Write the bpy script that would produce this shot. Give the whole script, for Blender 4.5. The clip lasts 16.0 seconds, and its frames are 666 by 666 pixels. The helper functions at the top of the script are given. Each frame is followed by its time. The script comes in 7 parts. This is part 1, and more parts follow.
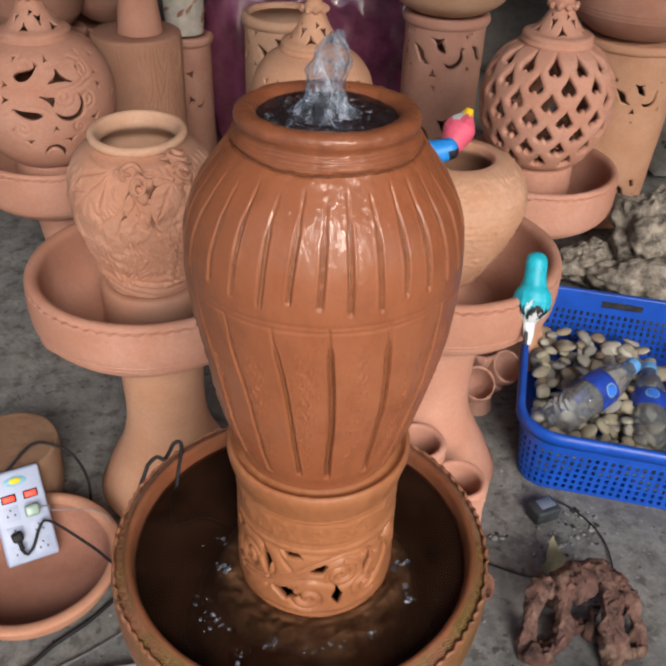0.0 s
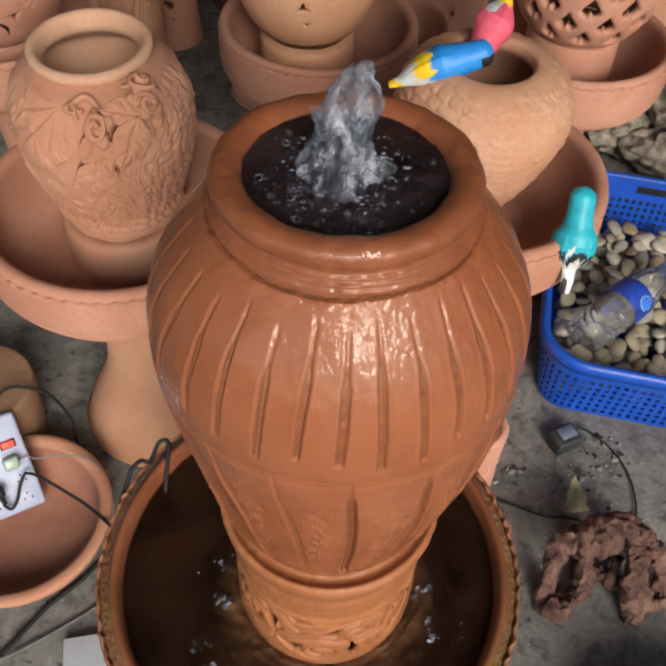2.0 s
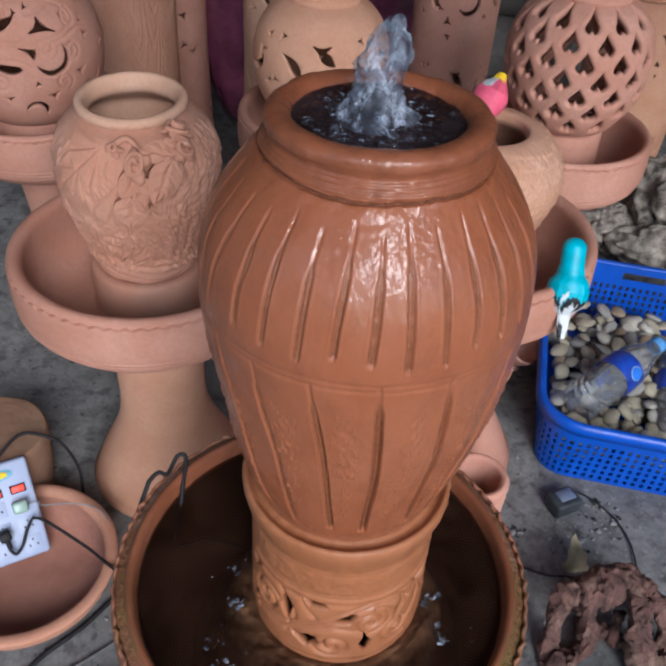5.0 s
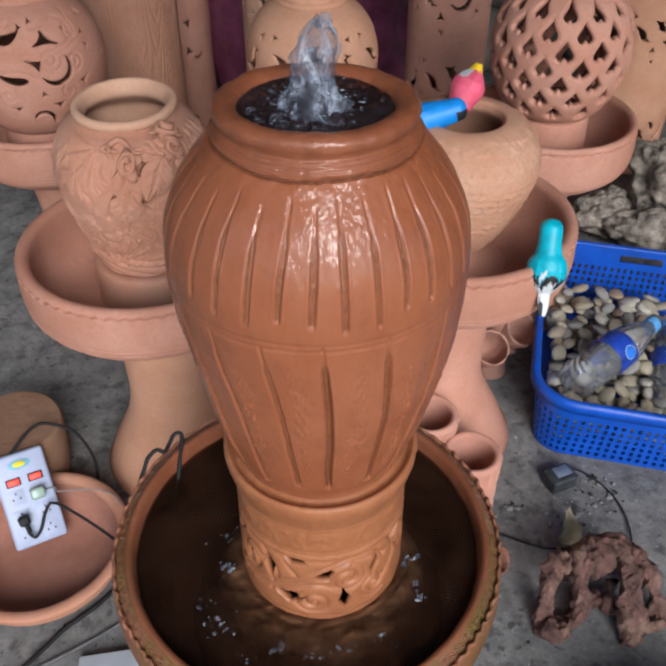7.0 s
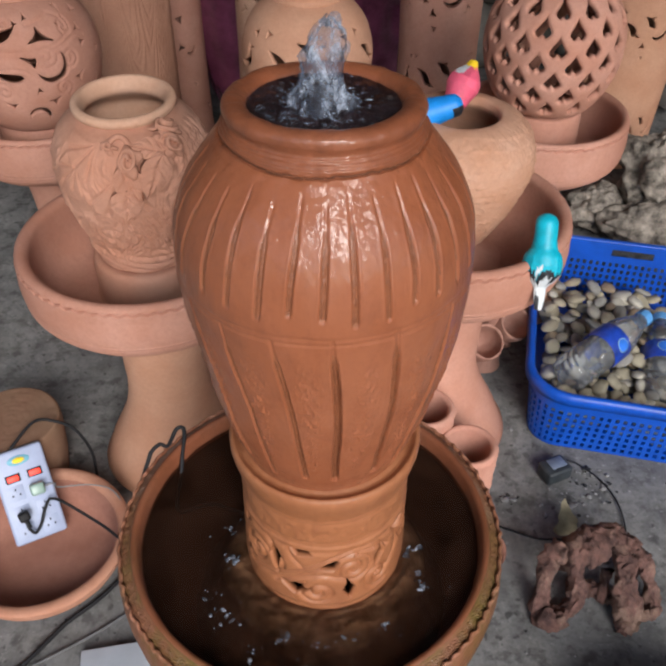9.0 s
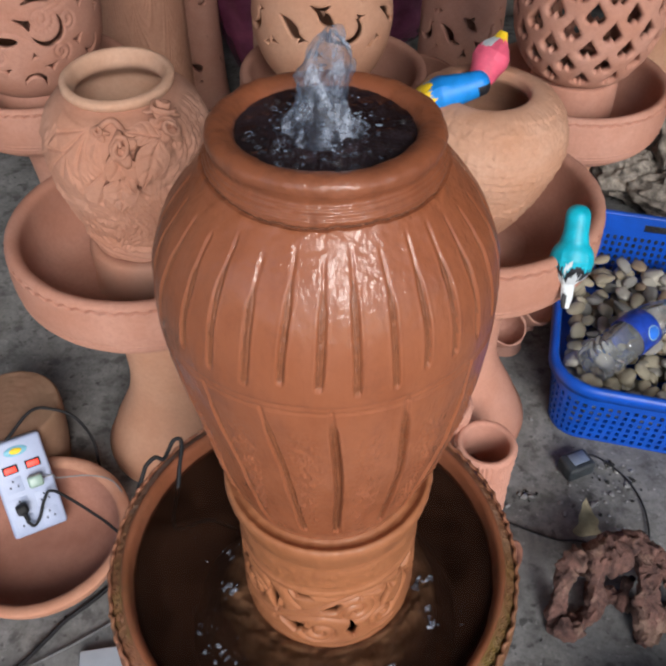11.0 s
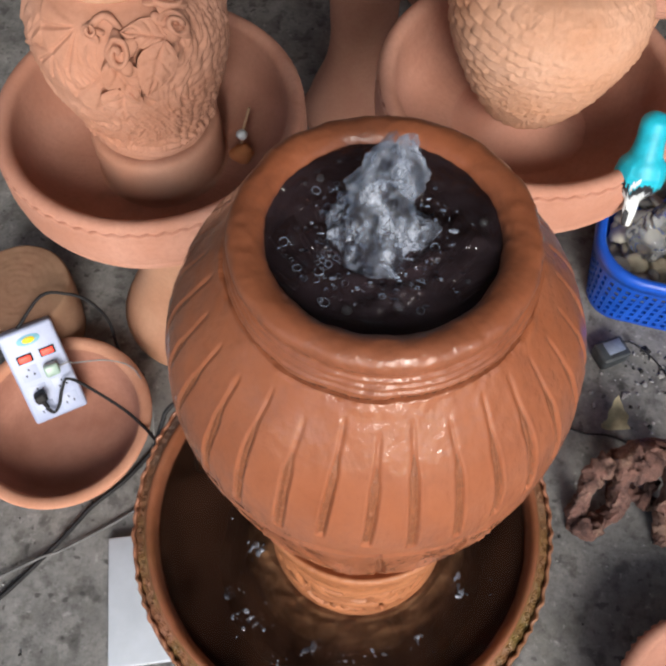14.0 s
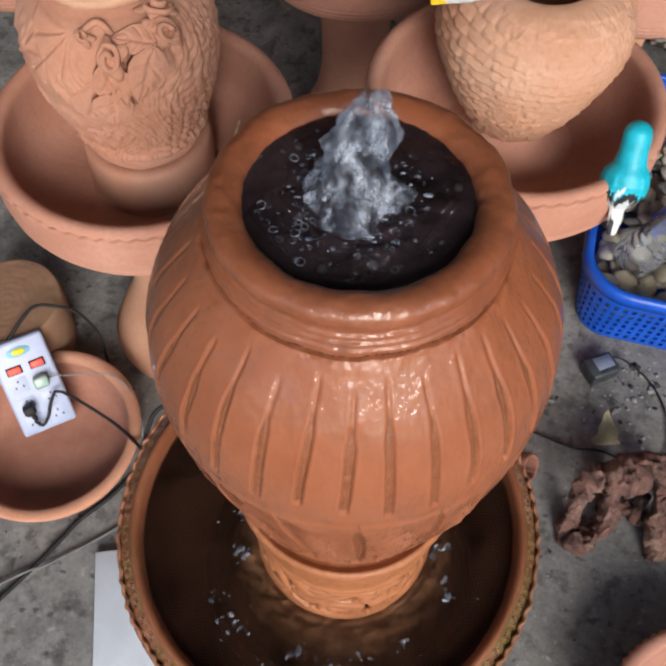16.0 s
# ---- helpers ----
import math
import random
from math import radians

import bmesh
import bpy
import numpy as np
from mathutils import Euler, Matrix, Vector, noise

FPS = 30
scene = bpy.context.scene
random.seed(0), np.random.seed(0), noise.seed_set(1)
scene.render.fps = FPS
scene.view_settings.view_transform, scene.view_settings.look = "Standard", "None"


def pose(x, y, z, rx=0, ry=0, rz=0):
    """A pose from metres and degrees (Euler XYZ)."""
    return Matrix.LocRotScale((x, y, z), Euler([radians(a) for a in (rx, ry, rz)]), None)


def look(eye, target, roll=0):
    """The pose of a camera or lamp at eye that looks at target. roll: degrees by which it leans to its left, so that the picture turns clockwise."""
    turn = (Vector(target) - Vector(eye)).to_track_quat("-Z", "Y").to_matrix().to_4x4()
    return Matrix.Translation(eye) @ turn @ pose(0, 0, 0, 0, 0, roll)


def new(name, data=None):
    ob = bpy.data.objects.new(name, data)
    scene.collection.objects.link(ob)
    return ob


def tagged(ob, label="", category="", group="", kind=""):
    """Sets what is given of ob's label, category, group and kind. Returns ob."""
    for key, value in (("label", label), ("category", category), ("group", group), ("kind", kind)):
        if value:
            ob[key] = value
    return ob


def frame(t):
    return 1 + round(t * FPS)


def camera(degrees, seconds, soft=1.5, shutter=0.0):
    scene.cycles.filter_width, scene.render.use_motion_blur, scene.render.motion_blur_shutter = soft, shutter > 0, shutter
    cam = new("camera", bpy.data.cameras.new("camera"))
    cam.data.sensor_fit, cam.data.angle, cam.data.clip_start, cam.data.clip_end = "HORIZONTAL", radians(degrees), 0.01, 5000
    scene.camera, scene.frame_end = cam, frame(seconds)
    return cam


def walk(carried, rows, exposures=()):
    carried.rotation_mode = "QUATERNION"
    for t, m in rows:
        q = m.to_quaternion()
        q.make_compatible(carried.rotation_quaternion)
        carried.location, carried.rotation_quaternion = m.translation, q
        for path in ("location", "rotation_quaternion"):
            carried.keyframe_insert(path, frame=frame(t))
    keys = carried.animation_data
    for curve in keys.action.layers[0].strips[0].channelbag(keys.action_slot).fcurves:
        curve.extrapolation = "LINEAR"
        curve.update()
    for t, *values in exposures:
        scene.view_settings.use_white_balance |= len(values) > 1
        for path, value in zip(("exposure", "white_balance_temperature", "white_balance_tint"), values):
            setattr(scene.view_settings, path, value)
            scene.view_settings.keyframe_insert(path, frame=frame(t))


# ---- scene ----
# ---- camera ----
cam = camera(44.58, 16.0, soft=2.8)

# seconds, x, y, z, yaw, pitch, roll
PATH = [
    (0, 0.0145, -0.7077, 1.2879, -1.26, -35.81, 2.40),
    (0.5, 0.0050, -0.6668, 1.3043, -1.56, -39.47, 2.64),
    (1, -0.0073, -0.5722, 1.3527, -2.03, -47.66, 1.72),
    (1.5, -0.0211, -0.4772, 1.3673, -2.64, -50.01, 1.82),
    (2, -0.0045, -0.4031, 1.3368, -2.67, -49.91, 2.74),
    (2.5, 0.0174, -0.4344, 1.3232, -3.12, -42.97, 3.61),
    (3, 0.0318, -0.4621, 1.2922, -2.52, -41.12, 3.97),
    (3.5, 0.0440, -0.4528, 1.2722, 2.12, -41.24, 1.84),
    (4, 0.0249, -0.4752, 1.2728, 1.37, -40.80, 2.90),
    (4.5, -0.0400, -0.5171, 1.2754, -2.85, -40.34, 4.59),
    (7, 0.0313, -0.6223, 1.3036, 0.00, -40.22, 0.22),
    (7.5, 0.0301, -0.6201, 1.3022, -0.03, -40.51, 0.13),
    (8, 0.0156, -0.6202, 1.2966, -0.64, -40.65, 0.54),
    (8.5, 0.0124, -0.6336, 1.3056, -1.13, -40.49, 0.63),
    (11, 0.0289, -0.5075, 1.3176, 0.75, -44.73, 0.14),
    (11.5, 0.0186, -0.4070, 1.3463, 2.75, -53.37, 0.99),
    (12, 0.0118, -0.3538, 1.3675, 3.07, -55.53, 1.61),
    (12.5, 0.0120, -0.3224, 1.3698, 2.66, -56.50, 1.87),
    (13, 0.0058, -0.2972, 1.3848, 2.56, -58.55, 1.29),
    (13.5, 0.0074, -0.2723, 1.3880, 2.44, -60.87, 0.40),
    (14, 0.0008, -0.2636, 1.3779, 2.42, -61.74, -0.08),
    (14.5, -0.0048, -0.2728, 1.3722, 2.40, -61.97, 0.08),
    (15, -0.0003, -0.2848, 1.3690, 2.21, -61.87, 0.40),
    (15.5, 0.0044, -0.2914, 1.3630, 1.98, -60.59, 0.60),
    (16, 0.0129, -0.2989, 1.3620, 1.88, -59.22, 0.55),
]


def handheld(x, y, z, yaw, pitch, roll):
    return pose(x, y, z, 90 + pitch, 0, yaw) @ pose(0, 0, 0, 0, 0, roll)


EXPOSURES = [(0, 0.77, 6950, 10), (1, 0.77, 7000, 10), (2, 0.77, 7350, 10), (2.5, 0.73, 7350, 10), (4, 0.57, 5950, 10), (4.6, 0.63, 5820, 10), (7, 0.70, 6200, 10), (8.5, 0.71, 6400, 10), (11, 0.68, 6400, 10), (11.5, 0.72, 6350, 10), (12.5, 0.86, 6500, 10), (13, 1.08, 6700, 10), (14.5, 1.02, 6800, 10), (16, 0.94, 6700, 10)]
walk(cam, [(row[0], handheld(*row[1:])) for row in PATH], EXPOSURES)

# ---- light ----
world = bpy.data.worlds.new("world")
scene.world = world
world.use_nodes = True
wn = world.node_tree.nodes
wl = world.node_tree.links
sky = wn.new("ShaderNodeTexSky")
sky.sky_type = "NISHITA"
sky.sun_disc = False
SUN_ELEV, SUN_AZ = 33.0, 166.0
sky.sun_elevation = radians(SUN_ELEV)
sky.sun_rotation = radians(SUN_AZ)
sky.air_density, sky.dust_density = 1.0, 1.5
wn["Background"].inputs["Strength"].default_value = 0.115
wl.new(sky.outputs["Color"], wn["Background"].inputs["Color"])
sun_data = bpy.data.lights.new("sun", "SUN")
sun_data.energy = 2.1
sun_data.angle = radians(29)
sun_data.color = (1.0, 0.98, 0.95)
sun = new("sun", sun_data)
sun.matrix_world = look((0.54, -2.16, 1.95), (0, 0, 0.5))

# ---- mesh tools ----
TAU = 2 * math.pi


def empty_thing(name, label, category, group="", at=(0, 0, 0), kind=""):
    ob = new(name)
    ob.location = at
    ob.empty_display_size = 0.05
    return tagged(ob, label, category, group, kind)


def mesh_from(name, verts, faces, mats, parent=None, label="", smooth=True, ids=None):
    me = bpy.data.meshes.new(name)
    me.from_pydata([tuple(v) for v in verts], [], [tuple(int(i) for i in f) for f in faces])
    for m in (mats if isinstance(mats, (list, tuple)) else [mats]):
        me.materials.append(m)
    if smooth:
        me.polygons.foreach_set("use_smooth", [True] * len(me.polygons))
    if ids is not None:
        me.polygons.foreach_set("material_index", [int(i) for i in ids])
    me.update()
    ob = new(name, me)
    if parent is not None:
        ob.parent = parent
    if label:
        ob["label"] = label
    return ob


def part(name, bm, material, parent, label="", smooth=True):
    bmesh.ops.recalc_face_normals(bm, faces=bm.faces)
    me = bpy.data.meshes.new(name)
    bm.to_mesh(me)
    bm.free()
    me.materials.append(material)
    if smooth:
        me.polygons.foreach_set("use_smooth", [True] * len(me.polygons))
    ob = new(name, me)
    ob.parent = parent
    if label:
        ob["label"] = label
    return ob


def lattice_hash(ix, iy, iz):
    h = (ix * 374761393 + iy * 668265263 + iz * 2147483647 + 974634777) & 0x7FFFFFFF
    h = ((h ^ (h >> 13)) * 1274126177) & 0x7FFFFFFF
    return ((h ^ (h >> 16)) & 0xFFFF) / 32767.5 - 1.0


def vnoise(x, y, z):
    """Smooth value noise in -1..1 for arrays."""
    x, y, z = np.broadcast_arrays(np.asarray(x, float), np.asarray(y, float), np.asarray(z, float))
    ix, iy, iz = (np.floor(a).astype(np.int64) for a in (x, y, z))
    fx, fy, fz = x - ix, y - iy, z - iz
    fx, fy, fz = (a * a * (3 - 2 * a) for a in (fx, fy, fz))
    out = 0
    for dx in (0, 1):
        for dy in (0, 1):
            for dz in (0, 1):
                w = (fx if dx else 1 - fx) * (fy if dy else 1 - fy) * (fz if dz else 1 - fz)
                out = out + w * lattice_hash(ix + dx, iy + dy, iz + dz)
    return out


def fbm(x, y, z, octaves=4):
    out, a, s = 0, 0.5, 1.0
    for k in range(octaves):
        out = out + a * vnoise(x * s + 17.3 * k, y * s - 9.1 * k, z * s + 4.7 * k)
        a, s = a * 0.5, s * 2.03
    return out


def smooth_profile(pts, step):
    """Points along a Catmull-Rom curve through (r, z) points, about step apart."""
    p = np.array(pts, float)
    p = np.vstack([2 * p[0] - p[1], p, 2 * p[-1] - p[-2]])
    out = []
    for i in range(1, len(p) - 2):
        a, b, c, d = p[i - 1:i + 3]
        n = max(2, int(math.ceil(np.hypot(*(c - b)) / step)))
        t = np.linspace(0, 1, n, endpoint=False)[:, None]
        out.append(0.5 * (2 * b + (c - a) * t + (2 * a - 5 * b + 4 * c - d) * t ** 2 + (3 * b - a - 3 * c + d) * t ** 3))
    out.append(p[-2][None])
    out = np.vstack(out)
    out[:, 0] = np.maximum(out[:, 0], 0.0)
    return out


def lathe(profile, n, bump=None, wrap=True):
    """Verts and faces of a turned shape. bump(u, r, z) gives an outward offset; u = 0 looks at -y and grows to +x."""
    prof = np.asarray(profile, float)
    m = len(prof)
    d = np.gradient(prof, axis=0)
    nrm = np.stack([d[:, 1], -d[:, 0]], 1)
    nrm /= np.maximum(np.linalg.norm(nrm, axis=1), 1e-9)[:, None]
    u = np.arange(n) / n * TAU
    U, R = np.meshgrid(u, prof[:, 0])
    Z = np.meshgrid(u, prof[:, 1])[1]
    if bump is not None:
        off = bump(U, R, Z)
        R, Z = R + off * nrm[:, :1], Z + off * nrm[:, 1:]
    verts = np.stack([R * np.sin(U), -R * np.cos(U), Z], -1).reshape(-1, 3)
    i = np.arange(m - 1)[:, None] * n
    j = np.arange(n)[None]
    k = (j + 1) % n
    faces = np.stack([i + j, i + k, i + n + k, i + n + j], -1).reshape(-1, 4)
    return verts, faces


def merged(*pairs):
    vs, fs, n = [], [], 0
    for v, f in pairs:
        v = np.asarray(v, float)
        vs.append(v)
        fs.extend([tuple(int(i) + n for i in face) for face in f])
        n += len(v)
    return np.vstack(vs), fs


def moved(pair, m):
    v = np.asarray(pair[0], float)
    m = np.array(m)
    return v @ m[:3, :3].T + m[:3, 3], pair[1]


def tube(points, radius, sides=8, step=None, taper=None):
    """A round tube along a smooth line through the points, closed at both ends."""
    p = np.array(points, float)
    q = np.vstack([2 * p[0] - p[1], p, 2 * p[-1] - p[-2]])
    line = []
    for i in range(1, len(q) - 2):
        a, b, c, d = q[i - 1:i + 3]
        n = max(3, int(np.linalg.norm(c - b) / (step or radius * 2.5)))
        t = np.linspace(0, 1, n, endpoint=False)[:, None]
        line.append(0.5 * (2 * b + (c - a) * t + (2 * a - 5 * b + 4 * c - d) * t ** 2 + (3 * b - a - 3 * c + d) * t ** 3))
    line.append(p[-1:])
    line = np.vstack(line)
    tan = np.gradient(line, axis=0)
    tan /= np.maximum(np.linalg.norm(tan, axis=1), 1e-9)[:, None]
    side = np.cross(tan[0], (0.31, 0.52, 0.79))
    verts = []
    for k in range(len(line)):
        side = side - tan[k] * (side @ tan[k])
        side /= np.linalg.norm(side)
        up = np.cross(tan[k], side)
        r = radius * (taper(k / (len(line) - 1)) if taper else 1.0)
        a = np.arange(sides) / sides * TAU
        verts.append(line[k] + r * (np.cos(a)[:, None] * side + np.sin(a)[:, None] * up))
    verts = np.vstack(verts)
    n = len(line)
    faces = [(k * sides + a, k * sides + (a + 1) % sides, (k + 1) * sides + (a + 1) % sides, (k + 1) * sides + a) for k in range(n - 1) for a in range(sides)]
    faces += [tuple(range(sides))[::-1], tuple((n - 1) * sides + a for a in range(sides))]
    return verts, faces


def blob(radius, seed, rough=0.25, freq=2.0, rings=14, segs=20, squash=(1, 1, 1), octaves=3):
    """A lumpy closed stone."""
    th = np.linspace(0, math.pi, rings + 1)[1:-1]
    ph = np.arange(segs) / segs * TAU
    T, P = np.meshgrid(th, ph, indexing="ij")
    d = np.stack([np.sin(T) * np.cos(P), np.sin(T) * np.sin(P), np.cos(T)], -1).reshape(-1, 3)
    d = np.vstack([d, [[0, 0, 1], [0, 0, -1]]])
    s = seed * 3.71
    rr = radius * (1 + rough * 1.6 * fbm(d[:, 0] * freq + s, d[:, 1] * freq - s, d[:, 2] * freq + 2 * s, octaves))
    v = d * rr[:, None] * np.array(squash)
    f = []
    R = rings - 1
    for i in range(R - 1):
        for j in range(segs):
            k = (j + 1) % segs
            f.append((i * segs + j, (i + 1) * segs + j, (i + 1) * segs + k, i * segs + k))
    top, bot = R * segs, R * segs + 1
    for j in range(segs):
        k = (j + 1) % segs
        f.append((top, j, k))
        f.append((bot, (R - 1) * segs + k, (R - 1) * segs + j))
    return v, f


def rounded_box(sx, sy, sz, r, segments=3):
    bm = bmesh.new()
    bmesh.ops.create_cube(bm, size=1.0)
    bmesh.ops.scale(bm, vec=(sx, sy, sz), verts=bm.verts)
    bmesh.ops.bevel(bm, geom=bm.edges[:], offset=r, segments=segments, affect="EDGES", profile=0.5)
    return bm


def pierced(profile, n, holes, thick, bump=None):
    """A turned wall with real openings. profile: evenly stepped (r, z); holes(u, s): below 0 inside an opening,
    in metres, with s the length along the profile."""
    prof = np.asarray(profile, float)
    m = len(prof)
    seg = np.hypot(*np.diff(prof, axis=0).T)
    s = np.concatenate([[0], np.cumsum(seg)])
    d = np.gradient(prof, axis=0)
    nrm = np.stack([d[:, 1], -d[:, 0]], 1)
    nrm /= np.maximum(np.linalg.norm(nrm, axis=1), 1e-9)[:, None]
    du = TAU / n
    ds = s[-1] / (m - 1)
    U, S = np.meshgrid(np.arange(n) * du, s)
    R = np.repeat(prof[:, :1], n, 1)
    fc_u = U[:-1] + du / 2
    fc_s = (S[:-1] + S[1:]) / 2
    solid = holes(fc_u, fc_s) > 0
    near = np.zeros((m, n), int)
    for a in (0, 1):
        for b in (0, 1):
            near[a:m - 1 + a] += np.roll(solid, b, axis=1)
    edge = (near > 0) & (near < 4)
    edge[0] = edge[-1] = False
    U2, S2 = U.copy(), S.copy()
    for _ in range(3):
        f = holes(U2, S2)
        e = 1e-4
        gu = (holes(U2 + e / np.maximum(R, 0.01), S2) - f) / e
        gs = (holes(U2, S2 + e) - f) / e
        g2 = np.maximum(gu ** 2 + gs ** 2, 0.05)
        mu, ms = -f * gu / g2, -f * gs / g2
        U2 = np.where(edge, U + np.clip(U2 + mu / np.maximum(R, 0.01) - U, -0.6 * du, 0.6 * du), U2)
        S2 = np.where(edge, S + np.clip(S2 + ms - S, -0.6 * ds, 0.6 * ds), S2)
    r = np.interp(S2, s, prof[:, 0])
    z = np.interp(S2, s, prof[:, 1])
    nr = np.interp(S2, s, nrm[:, 0])
    nz = np.interp(S2, s, nrm[:, 1])
    if bump is not None:
        off = bump(U2, r, z)
        r, z = r + off * nr, z + off * nz
    layers = []
    for t in (0.0, thick):
        rr, zz = np.maximum(r - t * nr, 0.001), z - t * nz
        layers.append(np.stack([rr * np.sin(U2), -rr * np.cos(U2), zz], -1).reshape(-1, 3))
    verts = np.vstack(layers)
    N = m * n
    i, j = np.nonzero(solid)
    k = (j + 1) % n
    a, b, c, e = i * n + j, i * n + k, (i + 1) * n + k, (i + 1) * n + j
    faces = [np.stack([a, b, c, e], 1), np.stack([e, c, b, a], 1) + N]
    up = np.vstack([solid[1:], np.zeros((1, n), bool)])
    dn = np.vstack([np.zeros((1, n), bool), solid[:-1]])
    lf, rt = np.roll(solid, 1, 1), np.roll(solid, -1, 1)
    for other, p, q in ((up, (1, 1), (1, 0)), (dn, (0, 0), (0, 1)), (lf, (1, 0), (0, 0)), (rt, (0, 1), (1, 1))):
        i, j = np.nonzero(solid & ~other)
        va = (i + p[0]) * n + (j + p[1]) % n
        vb = (i + q[0]) * n + (j + q[1]) % n
        faces.append(np.stack([vb, va, va + N, vb + N], 1))
    faces = np.vstack(faces)
    used = np.unique(faces)
    remap = np.zeros(2 * N, int)
    remap[used] = np.arange(len(used))
    return verts[used], remap[faces]


def even_profile(pts, step):
    p = smooth_profile(pts, step * 0.5)
    s = np.concatenate([[0], np.cumsum(np.hypot(*np.diff(p, axis=0).T))])
    n = int(s[-1] / step) + 1
    t = np.linspace(0, s[-1], n)
    return np.stack([np.interp(t, s, p[:, 0]), np.interp(t, s, p[:, 1])], 1)


def wrap_pi(a):
    return (a + math.pi) % TAU - math.pi


def window(x, lo, hi, soft):
    a = np.clip((x - lo) / soft, 0, 1)
    b = np.clip((hi - x) / soft, 0, 1)
    return a * a * (3 - 2 * a) * b * b * (3 - 2 * b)

# ---- materials ----


def nodes_of(name):
    m = bpy.data.materials.new(name)
    m.use_nodes = True
    nt = m.node_tree
    return m, nt.nodes, nt.links, nt.nodes["Principled BSDF"]


def ramp_between(nodes, links, fac, lo, hi):
    mr = nodes.new("ShaderNodeMapRange")
    mr.inputs["From Min"].default_value, mr.inputs["From Max"].default_value = lo, hi
    links.new(fac, mr.inputs["Value"])
    return mr.outputs["Result"]


def noise_node(nodes, links, coord, scale, detail=4, rough=0.6, stretch=(1, 1, 1)):
    mp = nodes.new("ShaderNodeMapping")
    mp.inputs["Scale"].default_value = stretch
    links.new(coord, mp.inputs["Vector"])
    n = nodes.new("ShaderNodeTexNoise")
    n.inputs["Scale"].default_value = scale
    n.inputs["Detail"].default_value = detail
    n.inputs["Roughness"].default_value = rough
    links.new(mp.outputs["Vector"], n.inputs["Vector"])
    return n.outputs["Fac"]


def mix_color(nodes, links, fac, a, b, mode="MIX"):
    n = nodes.new("ShaderNodeMix")
    n.data_type, n.blend_type = "RGBA", mode
    for value, slot in ((fac, 0), (a, 6), (b, 7)):
        if isinstance(value, (int, float)):
            n.inputs[slot].default_value = value
        elif isinstance(value, tuple):
            n.inputs[slot].default_value = (*value, 1)
        else:
            links.new(value, n.inputs[slot])
    return n.outputs[2]


def bump_chain(nodes, links, bsdf, heights):
    prev = None
    for h, strength, dist in heights:
        b = nodes.new("ShaderNodeBump")
        b.inputs["Strength"].default_value = strength
        b.inputs["Distance"].default_value = dist
        links.new(h, b.inputs["Height"])
        if prev is not None:
            links.new(prev, b.inputs["Normal"])
        prev = b.outputs["Normal"]
    links.new(prev, bsdf.inputs["Normal"])


def clay(name, base, pale, dark, rough=0.85, stain=0.5, grain=1.0, rings=0.5, coat=0.0, spec=0.25, speck=0.35):
    """Fired clay: cloudy tone, throwing rings, pits and fine grain."""
    m, nodes, links, bsdf = nodes_of(name)
    co = nodes.new("ShaderNodeTexCoord").outputs["Object"]
    cloud = noise_node(nodes, links, co, 9, 5, 0.62)
    fine = noise_node(nodes, links, co, 140, 4, 0.7)
    big = noise_node(nodes, links, co, 3.2, 3, 0.5)
    ring = noise_node(nodes, links, co, 1.0, 3, 0.6, (3, 3, 190))
    pit = noise_node(nodes, links, co, 420, 2, 0.6)
    c = mix_color(nodes, links, ramp_between(nodes, links, cloud, 0.35, 0.68), base, pale)
    f = nodes.new("ShaderNodeMath")
    f.operation = "MULTIPLY"
    links.new(ramp_between(nodes, links, big, 0.48, 0.7), f.inputs[0])
    f.inputs[1].default_value = stain
    c = mix_color(nodes, links, f.outputs[0], c, dark)
    g = nodes.new("ShaderNodeMath")
    g.operation = "MULTIPLY"
    links.new(ramp_between(nodes, links, fine, 0.4, 0.75), g.inputs[0])
    g.inputs[1].default_value = speck
    c = mix_color(nodes, links, g.outputs[0], c, tuple(0.72 * x for x in base))
    links.new(c, bsdf.inputs["Base Color"])
    bsdf.inputs["Specular IOR Level"].default_value = spec
    rg = nodes.new("ShaderNodeMapRange")
    rg.inputs["To Min"].default_value, rg.inputs["To Max"].default_value = max(rough - 0.12, 0.05), min(rough + 0.12, 1)
    links.new(cloud, rg.inputs["Value"])
    links.new(rg.outputs["Result"], bsdf.inputs["Roughness"])
    if coat:
        bsdf.inputs["Coat Weight"].default_value = coat
        bsdf.inputs["Coat Roughness"].default_value = 0.06
        bsdf.inputs["Coat IOR"].default_value = 1.33
    bump_chain(nodes, links, bsdf, [(ring, 0.35 * rings, 0.0015), (fine, 0.3 * grain, 0.0012), (pit, 0.2 * grain, 0.0006)])
    return m


WORN = clay("worn_terracotta", (0.419, 0.196, 0.136), (0.502, 0.267, 0.202), (0.310, 0.134, 0.091))
DRY = clay("dry_terracotta", (0.465, 0.220, 0.155), (0.558, 0.300, 0.230), (0.344, 0.150, 0.103))
ROSE_CLAY = clay("buff_modelled_clay", (0.440, 0.206, 0.134), (0.512, 0.272, 0.192), (0.260, 0.182, 0.150), stain=0.70)
CUP_CLAY = clay("dark_fired_clay", (0.165, 0.068, 0.048), (0.235, 0.110, 0.080), (0.085, 0.036, 0.026), stain=0.8, grain=2.0)
EGG_CLAY = clay("golden_pressed_clay", (0.480, 0.250, 0.156), (0.555, 0.335, 0.240), (0.420, 0.172, 0.090), stain=0.70)
PALE = clay("pale_terracotta", (0.500, 0.255, 0.160), (0.585, 0.335, 0.225), (0.389, 0.171, 0.106), stain=0.45)
